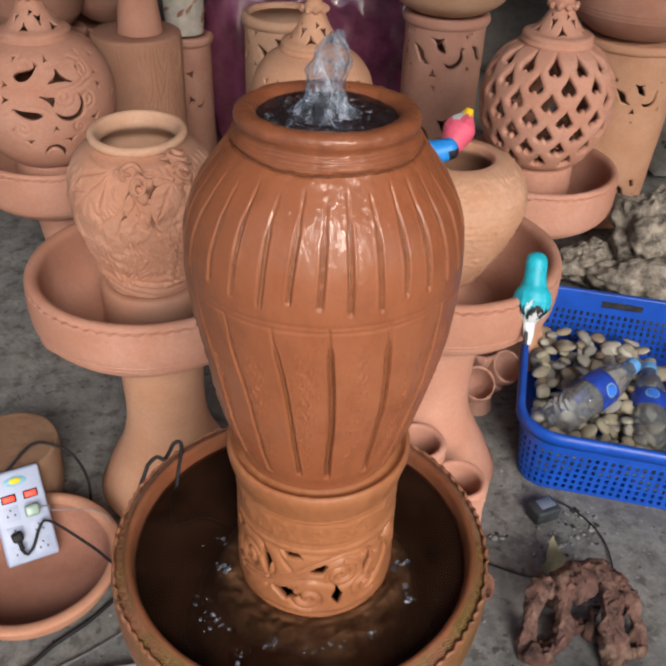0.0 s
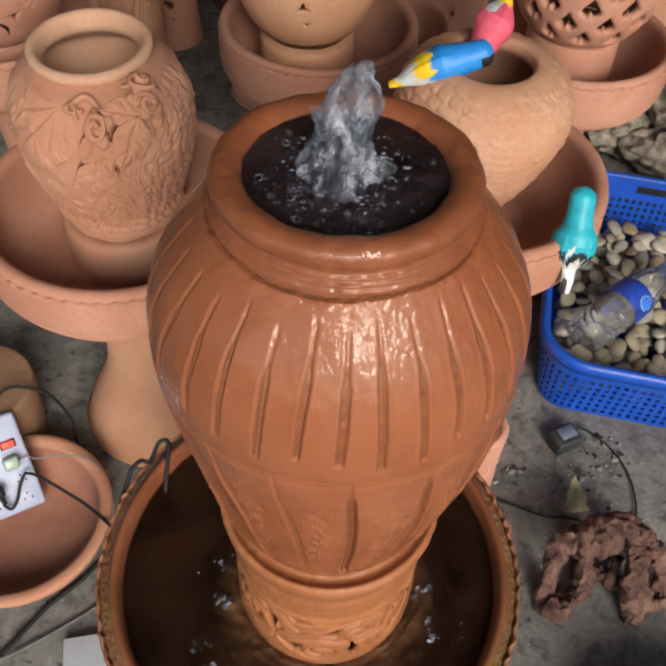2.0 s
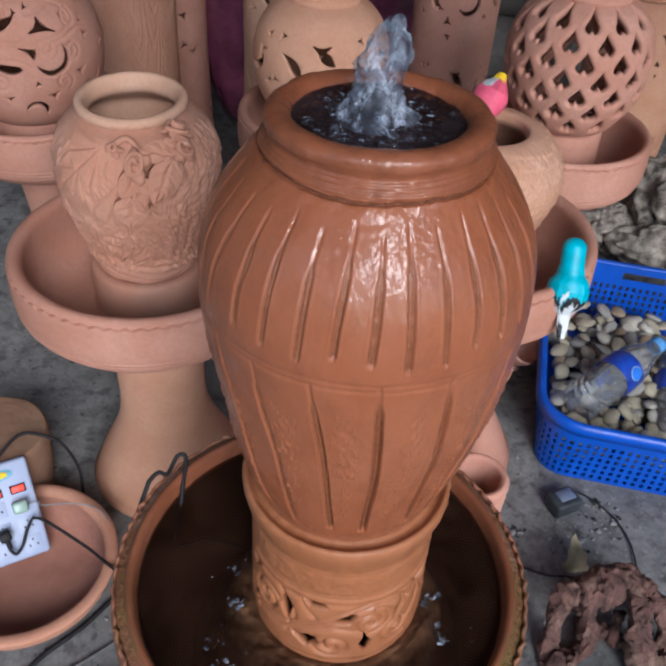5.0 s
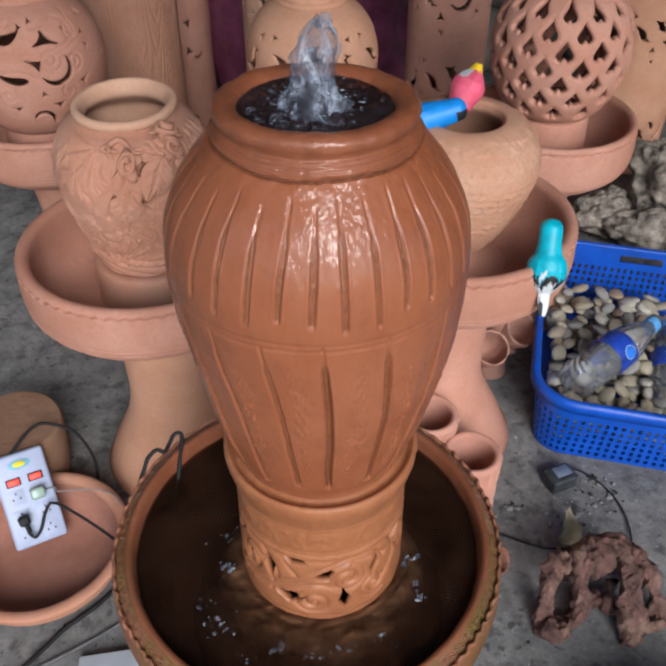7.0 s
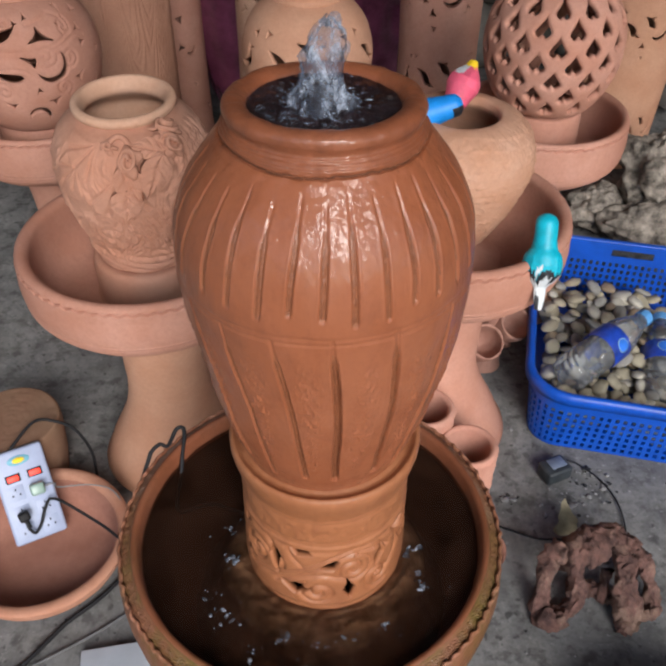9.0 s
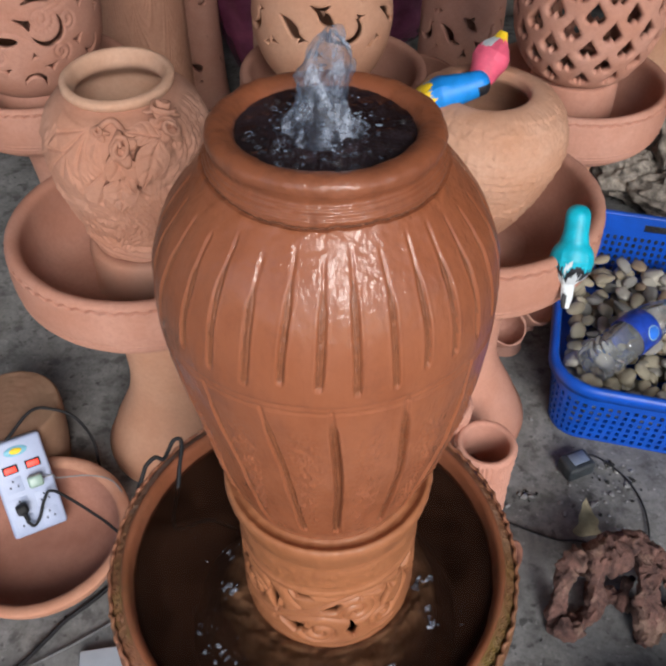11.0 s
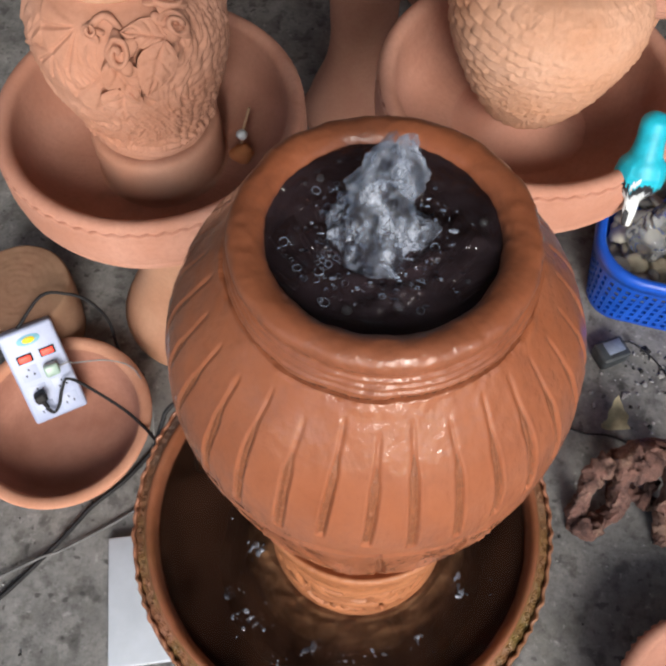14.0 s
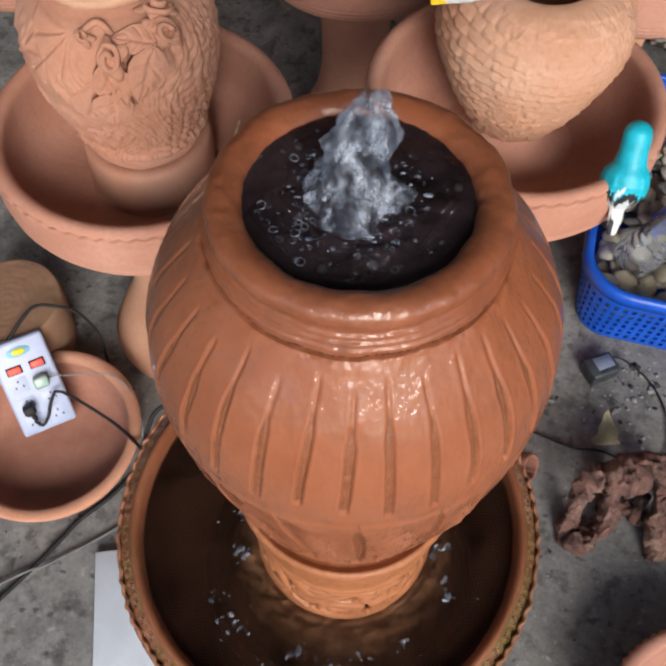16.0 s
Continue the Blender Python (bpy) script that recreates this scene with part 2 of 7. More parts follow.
DUSK = clay("brown_terracotta", (0.326, 0.155, 0.112), (0.391, 0.205, 0.151), (0.223, 0.095, 0.067))
# the dish hollow's shade is put into this darker, damp-looking clay
SHADED_DAMP = clay("shaded_damp_terracotta", (0.275, 0.122, 0.085), (0.400, 0.195, 0.145), (0.190, 0.085, 0.060), stain=0.8)
ORANGE_RIM = clay("orange_fired_rim", (0.430, 0.195, 0.122), (0.500, 0.275, 0.195), (0.330, 0.135, 0.078))
PINK = clay("pinkish_terracotta", (0.456, 0.222, 0.165), (0.539, 0.300, 0.235), (0.353, 0.162, 0.115), stain=0.4)
# mixed darker and browner to carry the shade behind the bowl foot
POUCH_CLAY = clay("shaded_brown_clay", (0.330, 0.168, 0.128), (0.410, 0.235, 0.188), (0.235, 0.110, 0.080), stain=0.6)
BUFF = clay("buff_rim_clay", (0.520, 0.295, 0.195), (0.600, 0.385, 0.280), (0.430, 0.218, 0.132), stain=0.35)


def rock_clay():
    """Rough fired rock: pink faces, crevice shade painted into the hollows, coarse grain."""
    m, nodes, links, bsdf = nodes_of("red_rock")
    co = nodes.new("ShaderNodeTexCoord").outputs["Object"]
    coarse = noise_node(nodes, links, co, 38, 5, 0.7, (1, 1, 0.45))
    patch = noise_node(nodes, links, co, 16, 4, 0.6)
    fine = noise_node(nodes, links, co, 190, 4, 0.75)
    c = mix_color(nodes, links, ramp_between(nodes, links, coarse, 0.36, 0.66), (0.045, 0.021, 0.018), (0.178, 0.088, 0.070))
    c = mix_color(nodes, links, ramp_between(nodes, links, patch, 0.50, 0.68), c, (0.255, 0.162, 0.122))
    c = mix_color(nodes, links, ramp_between(nodes, links, fine, 0.54, 0.76), c, (0.060, 0.030, 0.026))
    links.new(c, bsdf.inputs["Base Color"])
    bsdf.inputs["Roughness"].default_value = 0.92
    bump_chain(nodes, links, bsdf, [(coarse, 0.9, 0.010), (fine, 0.7, 0.0035)])
    return m


STONE_RED = rock_clay()


def wet_clay(name, base, pale, dark, moss=0.0, ripple=1.0, coat=1.0, scale=0.0):
    """Clay under a film of running water."""
    m, nodes, links, bsdf = nodes_of(name)
    co = nodes.new("ShaderNodeTexCoord").outputs["Object"]
    cloud = noise_node(nodes, links, co, 7, 5, 0.6, (1, 1, 0.6))
    fine = noise_node(nodes, links, co, 170, 4, 0.7)
    run = noise_node(nodes, links, co, 1.0, 2, 0.5, (270, 270, 110))
    film = noise_node(nodes, links, co, 24, 3, 0.5, (1, 1, 0.45))
    patch = noise_node(nodes, links, co, 14, 4, 0.6, (1, 1, 0.7))
    c = mix_color(nodes, links, ramp_between(nodes, links, cloud, 0.34, 0.68), base, pale)
    big = noise_node(nodes, links, co, 4.3, 3, 0.6, (1, 1, 0.5))
    c = mix_color(nodes, links, ramp_between(nodes, links, big, 0.5, 0.78), c, dark)
    mottle = nodes.new("ShaderNodeMath")
    mottle.operation = "MULTIPLY"
    links.new(ramp_between(nodes, links, noise_node(nodes, links, co, 42, 5, 0.68, (1, 1, 0.7)), 0.50, 0.72), mottle.inputs[0])
    mottle.inputs[1].default_value = 0.55
    c = mix_color(nodes, links, mottle.outputs[0], c, dark)
    if moss:
        mo = noise_node(nodes, links, co, 11, 5, 0.7)
        k = nodes.new("ShaderNodeMath")
        k.operation = "MULTIPLY"
        links.new(ramp_between(nodes, links, mo, 0.40, 0.60), k.inputs[0])
        k.inputs[1].default_value = moss
        # the algae grow on the side towards the daylight, mineral crust on the far side
        xyz = nodes.new("ShaderNodeSeparateXYZ")
        links.new(co, xyz.inputs[0])
        side = nodes.new("ShaderNodeMath")
        side.operation = "MULTIPLY"
        links.new(k.outputs[0], side.inputs[0])
        links.new(ramp_between(nodes, links, xyz.outputs[1], 0.10, -0.10), side.inputs[1])
        tone = mix_color(nodes, links, ramp_between(nodes, links, fine, 0.35, 0.65), (0.060, 0.052, 0.010), (0.165, 0.115, 0.030))
        c = mix_color(nodes, links, side.outputs[0], c, tone)
        if scale:
            crust = nodes.new("ShaderNodeMath")
            crust.operation = "MULTIPLY"
            links.new(ramp_between(nodes, links, mo, 0.46, 0.60), crust.inputs[0])
            far = nodes.new("ShaderNodeMath")
            far.operation = "MULTIPLY"
            links.new(ramp_between(nodes, links, xyz.outputs[1], -0.02, 0.10), far.inputs[0])
            far.inputs[1].default_value = scale
            links.new(far.outputs[0], crust.inputs[1])
            c = mix_color(nodes, links, crust.outputs[0], c, (0.33, 0.25, 0.21))
    pt = nodes.new("ShaderNodeMath")
    pt.operation = "MULTIPLY"
    links.new(ramp_between(nodes, links, fine, 0.5, 0.8), pt.inputs[0])
    pt.inputs[1].default_value = 0.3
    c = mix_color(nodes, links, pt.outputs[0], c, tuple(0.6 * x for x in base))
    links.new(c, bsdf.inputs["Base Color"])
    rg = nodes.new("ShaderNodeMapRange")
    rg.inputs["From Min"].default_value, rg.inputs["From Max"].default_value = 0.35, 0.65
    rg.inputs["To Min"].default_value, rg.inputs["To Max"].default_value = 0.42, 0.62
    links.new(patch, rg.inputs["Value"])
    links.new(rg.outputs["Result"], bsdf.inputs["Roughness"])
    bsdf.inputs["Specular IOR Level"].default_value = 0.3
    cw = nodes.new("ShaderNodeMapRange")
    cw.inputs["From Min"].default_value, cw.inputs["From Max"].default_value = 0.38, 0.60
    cw.inputs["To Min"].default_value, cw.inputs["To Max"].default_value = 0.55 * coat, coat
    links.new(patch, cw.inputs["Value"])
    streak = noise_node(nodes, links, co, 1.0, 4, 0.65, (75, 75, 14))
    both = nodes.new("ShaderNodeMath")
    both.operation = "MULTIPLY"
    links.new(cw.outputs["Result"], both.inputs[0])
    sw = nodes.new("ShaderNodeMapRange")
    sw.inputs["From Min"].default_value, sw.inputs["From Max"].default_value = 0.42, 0.58
    sw.inputs["To Min"].default_value, sw.inputs["To Max"].default_value = 0.45, 1.0
    links.new(streak, sw.inputs["Value"])
    links.new(sw.outputs["Result"], both.inputs[1])
    links.new(both.outputs[0], bsdf.inputs["Coat Weight"])
    bsdf.inputs["Coat Roughness"].default_value = 0.045
    bsdf.inputs["Coat IOR"].default_value = 1.48
    bump_chain(nodes, links, bsdf, [(film, 0.10 * ripple, 0.004), (fine, 0.12, 0.0008)])
    cb = nodes.new("ShaderNodeBump")
    cb.inputs["Strength"].default_value = 0.42 * ripple
    cb.inputs["Distance"].default_value = 0.005
    links.new(film, cb.inputs["Height"])
    cb2 = nodes.new("ShaderNodeBump")
    cb2.inputs["Strength"].default_value = 0.42 * ripple
    cb2.inputs["Distance"].default_value = 0.0022
    links.new(run, cb2.inputs["Height"])
    links.new(cb.outputs["Normal"], cb2.inputs["Normal"])
    cb3 = nodes.new("ShaderNodeBump")
    cb3.inputs["Strength"].default_value = 0.32 * ripple
    cb3.inputs["Distance"].default_value = 0.003
    links.new(noise_node(nodes, links, co, 1.0, 3, 0.6, (150, 150, 22)), cb3.inputs["Height"])
    links.new(cb2.outputs["Normal"], cb3.inputs["Normal"])
    links.new(cb3.outputs["Normal"], bsdf.inputs["Coat Normal"])
    return m


def dimmed_silt_bank():
    """Pale silt washed round the foot; light lost with depth is painted in, ragged."""
    m, nodes, links, bsdf = nodes_of("depth_dimmed_silt")
    co = nodes.new("ShaderNodeTexCoord").outputs["Object"]
    xyz = nodes.new("ShaderNodeSeparateXYZ")
    links.new(co, xyz.inputs[0])
    ragged = noise_node(nodes, links, co, 30, 5, 0.65)
    wide = noise_node(nodes, links, co, 9, 3, 0.6)
    add = nodes.new("ShaderNodeMath")
    add.operation = "MULTIPLY_ADD"
    links.new(ragged, add.inputs[0])
    add.inputs[1].default_value = 0.030
    links.new(xyz.outputs[2], add.inputs[2])
    add2 = nodes.new("ShaderNodeMath")
    add2.operation = "MULTIPLY_ADD"
    links.new(wide, add2.inputs[0])
    add2.inputs[1].default_value = 0.040
    links.new(add.outputs[0], add2.inputs[2])
    pale = mix_color(nodes, links, ramp_between(nodes, links, ragged, 0.35, 0.65), (0.40, 0.26, 0.165), (0.60, 0.44, 0.31))
    c = mix_color(nodes, links, ramp_between(nodes, links, add2.outputs[0], 0.140, 0.178), (0.050, 0.023, 0.013), pale)
    links.new(c, bsdf.inputs["Base Color"])
    bsdf.inputs["Roughness"].default_value = 0.95
    bump_chain(nodes, links, bsdf, [(ragged, 0.3, 0.003)])
    return m


WET = wet_clay("wet_terracotta", (0.253, 0.076, 0.031), (0.303, 0.103, 0.047), (0.186, 0.053, 0.022))
WET_LIP = wet_clay("wet_stained_lip", (0.220, 0.066, 0.028), (0.305, 0.105, 0.050), (0.128, 0.040, 0.019))
# groove floors: about a fifth darker than WET, rougher and more speckled
GROOVE_CLAY = clay("dark_groove_clay", (0.196, 0.064, 0.027), (0.245, 0.084, 0.035), (0.137, 0.046, 0.020), rough=0.5, stain=0.5, grain=3.0, rings=0.0, coat=0.2, spec=0.4, speck=0.9)
# darker clay for the faces along the neck's seam
SEAM = clay("dark_neck_seam", (0.115, 0.044, 0.023), (0.165, 0.063, 0.033), (0.062, 0.026, 0.015), rough=0.6, rings=0.0)
WET_STAND = wet_clay("wet_carved_clay", (0.296, 0.110, 0.046), (0.336, 0.136, 0.063), (0.216, 0.075, 0.034), ripple=0.8, coat=0.28)
WET_BASIN = wet_clay("mossy_wet_clay", (0.185, 0.058, 0.027), (0.240, 0.088, 0.046), (0.118, 0.045, 0.022), moss=0.22, ripple=0.3, coat=0.5)
MOSSY = wet_clay("mossy_channel_clay", (0.170, 0.066, 0.033), (0.235, 0.105, 0.058), (0.100, 0.045, 0.022), moss=0.90, ripple=0.3, coat=0.4, scale=0.6)
MOSSY_WALL = wet_clay("mossy_outer_clay", (0.185, 0.070, 0.035), (0.245, 0.108, 0.060), (0.110, 0.048, 0.024), moss=0.62, ripple=0.3, coat=0.35, scale=0.2)
RIDGE_CLAY = wet_clay("wet_ridge_clay", (0.225, 0.085, 0.046), (0.315, 0.145, 0.090), (0.120, 0.048, 0.026), moss=0.30, ripple=0.3, coat=0.5)
# sludge darkened to make up for light the near-clear water doesn't absorb
DIM_SLUDGE = clay("dimmed_sludge", (0.045, 0.020, 0.011), (0.066, 0.031, 0.018), (0.022, 0.011, 0.007), rough=0.9, stain=0.7, rings=0.0)
SILT = dimmed_silt_bank()


def plain(name, color, rough=0.5, spec=0.5, vary=0.15, scale=30, bump=0.1, metal=0.0, coat=0.0):
    m, nodes, links, bsdf = nodes_of(name)
    co = nodes.new("ShaderNodeTexCoord").outputs["Object"]
    n = noise_node(nodes, links, co, scale, 5, 0.65)
    c = mix_color(nodes, links, ramp_between(nodes, links, n, 0.3, 0.7), tuple(x * (1 - vary) for x in color), tuple(min(x * (1 + vary), 1) for x in color))
    links.new(c, bsdf.inputs["Base Color"])
    bsdf.inputs["Roughness"].default_value = rough
    bsdf.inputs["Specular IOR Level"].default_value = spec
    bsdf.inputs["Metallic"].default_value = metal
    bsdf.inputs["Coat Weight"].default_value = coat
    bump_chain(nodes, links, bsdf, [(n, bump, 0.002)])
    return m


def concrete_floor():
    m, nodes, links, bsdf = nodes_of("stained_concrete")
    co = nodes.new("ShaderNodeTexCoord").outputs["Object"]
    big = noise_node(nodes, links, co, 3.1, 5, 0.65)
    mid = noise_node(nodes, links, co, 13, 6, 0.72)
    fine = noise_node(nodes, links, co, 95, 5, 0.75)
    blot = noise_node(nodes, links, co, 27, 4, 0.6)
    dust = noise_node(nodes, links, co, 62, 4, 0.7)
    drift = noise_node(nodes, links, co, 6.0, 4, 0.6)
    c = mix_color(nodes, links, ramp_between(nodes, links, mid, 0.32, 0.68), (0.090, 0.090, 0.090), (0.262, 0.260, 0.256))
    c = mix_color(nodes, links, ramp_between(nodes, links, big, 0.46, 0.66), c, (0.125, 0.124, 0.125))
    c = mix_color(nodes, links, ramp_between(nodes, links, drift, 0.55, 0.75), c, (0.232, 0.230, 0.226))

    def part_of(fac, amount):
        k = nodes.new("ShaderNodeMath")
        k.operation = "MULTIPLY"
        links.new(fac, k.inputs[0])
        k.inputs[1].default_value = amount
        return k.outputs[0]

    c = mix_color(nodes, links, part_of(ramp_between(nodes, links, blot, 0.52, 0.66), 0.70), c, (0.048, 0.047, 0.045))
    spot = noise_node(nodes, links, co, 48, 2, 0.5)
    c = mix_color(nodes, links, part_of(ramp_between(nodes, links, spot, 0.64, 0.70), 0.75), c, (0.040, 0.039, 0.038))
    mould = noise_node(nodes, links, co, 8.5, 3, 0.6)
    c = mix_color(nodes, links, part_of(ramp_between(nodes, links, mould, 0.52, 0.70), 0.35), c, (0.150, 0.149, 0.128))
    c = mix_color(nodes, links, part_of(ramp_between(nodes, links, dust, 0.60, 0.74), 0.6), c, (0.36, 0.357, 0.352))
    c = mix_color(nodes, links, part_of(ramp_between(nodes, links, fine, 0.5, 0.75), 0.6), c, (0.055, 0.055, 0.057))
    links.new(c, bsdf.inputs["Base Color"])
    bsdf.inputs["Roughness"].default_value = 0.8
    bsdf.inputs["Specular IOR Level"].default_value = 0.35
    bump_chain(nodes, links, bsdf, [(mid, 0.35, 0.008), (fine, 0.4, 0.003)])
    return m


CONCRETE = concrete_floor()


def water_surface(name, tint, scale, murk, amount, chop=0.25):
    m, nodes, links, bsdf = nodes_of(name)
    out = nodes["Material Output"]
    nodes.remove(bsdf)
    co = nodes.new("ShaderNodeTexCoord").outputs["Object"]
    n = noise_node(nodes, links, co, scale, 3, 0.5)
    n2 = noise_node(nodes, links, co, scale * 3.1, 3, 0.5)
    b = nodes.new("ShaderNodeBump")
    b.inputs["Strength"].default_value, b.inputs["Distance"].default_value = chop, 0.01
    links.new(n, b.inputs["Height"])
    b2 = nodes.new("ShaderNodeBump")
    b2.inputs["Strength"].default_value, b2.inputs["Distance"].default_value = 0.15, 0.004
    links.new(n2, b2.inputs["Height"])
    links.new(b.outputs["Normal"], b2.inputs["Normal"])
    clear = nodes.new("ShaderNodeBsdfTransparent")
    clear.inputs["Color"].default_value = (*tint, 1)
    silt = nodes.new("ShaderNodeBsdfDiffuse")
    silt.inputs["Color"].default_value = (*murk, 1)
    under = nodes.new("ShaderNodeMixShader")
    cloud = nodes.new("ShaderNodeMapRange")
    cloud.inputs["From Min"].default_value, cloud.inputs["From Max"].default_value = 0.35, 0.65
    cloud.inputs["To Min"].default_value, cloud.inputs["To Max"].default_value = 0.25 * amount, amount
    links.new(noise_node(nodes, links, co, 14, 4, 0.6), cloud.inputs["Value"])
    links.new(cloud.outputs["Result"], under.inputs[0])
    links.new(clear.outputs[0], under.inputs[1])
    links.new(silt.outputs[0], under.inputs[2])
    gloss = nodes.new("ShaderNodeBsdfGlossy")
    gloss.inputs["Roughness"].default_value = 0.03
    links.new(b2.outputs["Normal"], gloss.inputs["Normal"])
    fr = nodes.new("ShaderNodeFresnel")
    fr.inputs["IOR"].default_value = 1.33
    links.new(b2.outputs["Normal"], fr.inputs["Normal"])
    mx = nodes.new("ShaderNodeMixShader")
    links.new(fr.outputs[0], mx.inputs[0])
    links.new(under.outputs[0], mx.inputs[1])
    links.new(gloss.outputs[0], mx.inputs[2])
    links.new(mx.outputs[0], out.inputs["Surface"])
    return m


POOL = water_surface("brown_basin_water", (0.84, 0.71, 0.61), 34, (0.100, 0.044, 0.027), 0.22, 0.45)
JAR_WATER = water_surface("dark_jar_water", (0.26, 0.22, 0.20), 75, (0.080, 0.055, 0.066), 0.34, 1.0)


def foam():
    """Aerated water: clear in part, whitish with bubbles in part."""
    m, nodes, links, bsdf = nodes_of("churning_water")
    out = nodes["Material Output"]
    co = nodes.new("ShaderNodeTexCoord").outputs["Object"]
    n = noise_node(nodes, links, co, 85, 5, 0.65, (1, 1, 0.5))
    k = ramp_between(nodes, links, n, 0.40, 0.68)
    links.new(mix_color(nodes, links, k, (0.10, 0.12, 0.165), (0.46, 0.51, 0.61)), bsdf.inputs["Base Color"])
    bsdf.inputs["Roughness"].default_value = 0.10
    bsdf.inputs["IOR"].default_value = 1.33
    bump_chain(nodes, links, bsdf, [(n, 0.6, 0.004)])
    clear = nodes.new("ShaderNodeBsdfTransparent")
    clear.inputs["Color"].default_value = (0.93, 0.95, 0.98, 1)
    t = nodes.new("ShaderNodeMapRange")
    t.inputs["To Min"].default_value, t.inputs["To Max"].default_value = 0.14, 0.72
    links.new(k, t.inputs["Value"])
    mx = nodes.new("ShaderNodeMixShader")
    links.new(t.outputs["Result"], mx.inputs[0])
    links.new(clear.outputs[0], mx.inputs[1])
    links.new(bsdf.outputs[0], mx.inputs[2])
    links.new(mx.outputs[0], out.inputs["Surface"])
    return m


FOAM = foam()


def clear_plastic(name, tint, rough=0.06, veiled=0.10):
    m, nodes, links, bsdf = nodes_of(name)
    out = nodes["Material Output"]
    nodes.remove(bsdf)
    co = nodes.new("ShaderNodeTexCoord").outputs["Object"]
    n = noise_node(nodes, links, co, 45, 3, 0.5)
    b = nodes.new("ShaderNodeBump")
    b.inputs["Strength"].default_value, b.inputs["Distance"].default_value = 0.35, 0.004
    links.new(n, b.inputs["Height"])
    clear = nodes.new("ShaderNodeBsdfTransparent")
    clear.inputs["Color"].default_value = (*tint, 1)
    gloss = nodes.new("ShaderNodeBsdfGlossy")
    gloss.inputs["Roughness"].default_value = rough
    links.new(b.outputs["Normal"], gloss.inputs["Normal"])
    fr = nodes.new("ShaderNodeFresnel")
    fr.inputs["IOR"].default_value = 1.45
    links.new(b.outputs["Normal"], fr.inputs["Normal"])
    haze = nodes.new("ShaderNodeBsdfDiffuse")
    haze.inputs["Color"].default_value = (0.75, 0.8, 0.85, 1)
    veil = nodes.new("ShaderNodeMixShader")
    veil.inputs[0].default_value = veiled
    links.new(clear.outputs[0], veil.inputs[1])
    links.new(haze.outputs[0], veil.inputs[2])
    mx = nodes.new("ShaderNodeMixShader")
    links.new(fr.outputs[0], mx.inputs[0])
    links.new(veil.outputs[0], mx.inputs[1])
    links.new(gloss.outputs[0], mx.inputs[2])
    links.new(mx.outputs[0], out.inputs["Surface"])
    return m


BLUE_PLASTIC = plain("blue_plastic", (0.004, 0.068, 0.43), 0.38, 0.5, 0.18, 18, 0.08)
WHITE_PLASTIC = plain("white_plastic", (0.31, 0.36, 0.51), 0.45, 0.5, 0.08, 25, 0.05)
BLACK_RUBBER = plain("black_rubber", (0.012, 0.012, 0.014), 0.6, 0.25, 0.3, 60, 0.1)
PALE_CABLE = plain("pale_cable", (0.20, 0.20, 0.205), 0.6, 0.4, 0.2, 60, 0.1)
GREY_RUBBER = plain("grey_cable", (0.10, 0.10, 0.105), 0.6, 0.4, 0.3, 60, 0.1)
WHITE_TILE = plain("white_glazed_tile", (0.43, 0.47, 0.53), 0.3, 0.5, 0.10, 12, 0.05)
TEAL_PAINT = plain("teal_paint", (0.004, 0.40, 0.54), 0.45, 0.4, 0.22, 55, 0.08)
BLUE_PAINT = plain("blue_paint", (0.012, 0.25, 0.74), 0.45, 0.4, 0.15, 55, 0.08)
PINK_PAINT = plain("pink_paint", (0.76, 0.115, 0.20), 0.45, 0.4, 0.15, 55, 0.08)
WHITE_PAINT = plain("white_paint", (0.58, 0.62, 0.65), 0.45, 0.4, 0.12, 80, 0.08)
YELLOW_PAINT = plain("yellow_paint", (0.82, 0.55, 0.02), 0.45, 0.4, 0.15, 60, 0.08)
BLACK_PAINT = plain("black_paint", (0.02, 0.02, 0.025), 0.45, 0.4, 0.3, 60, 0.08)
GREY_ROCK = plain("weathered_rock", (0.255, 0.222, 0.190), 0.95, 0.2, 0.85, 30, 1.0)
DRY_LEAF = plain("dry_leaf", (0.33, 0.285, 0.19), 0.75, 0.3, 0.35, 35, 0.4)
WOOD_CLAY = clay("bark_carved_clay", (0.385, 0.190, 0.126), (0.455, 0.245, 0.168), (0.280, 0.125, 0.079), rings=0.0)
ADAPTER_BOX = plain("scuffed_black_casing", (0.030, 0.036, 0.042), 0.5, 0.5, 0.5, 40, 0.2)
PALE_LABEL = plain("pale_label", (0.13, 0.16, 0.23), 0.5, 0.4, 0.25, 50, 0.05)
MAROON_FILM = plain("maroon_plastic_film", (0.190, 0.050, 0.105), 0.22, 0.7, 0.55, 9, 1.0, 0.0, 0.6)
SACK = plain("woven_white_sack", (0.16, 0.15, 0.14), 0.85, 0.2, 0.2, 40, 0.3)
INK_BLUE = plain("blue_ink", (0.03, 0.05, 0.25), 0.8, 0.2, 0.3, 60, 0.0)
INK_BLACK = plain("black_ink", (0.03, 0.03, 0.03), 0.8, 0.2, 0.3, 60, 0.0)
# back wall only, far darker than PLASTER
DARK_PLASTER = plain("dark_wall_plaster", (0.085, 0.082, 0.080), 0.9, 0.2, 0.35, 5, 0.3)
PLASTER = plain("dusty_plaster", (0.46, 0.45, 0.43), 0.9, 0.2, 0.25, 5, 0.3)
ROOF_SHEET = plain("roof_sheet", (0.50, 0.51, 0.54), 0.6, 0.4, 0.2, 4, 0.2)

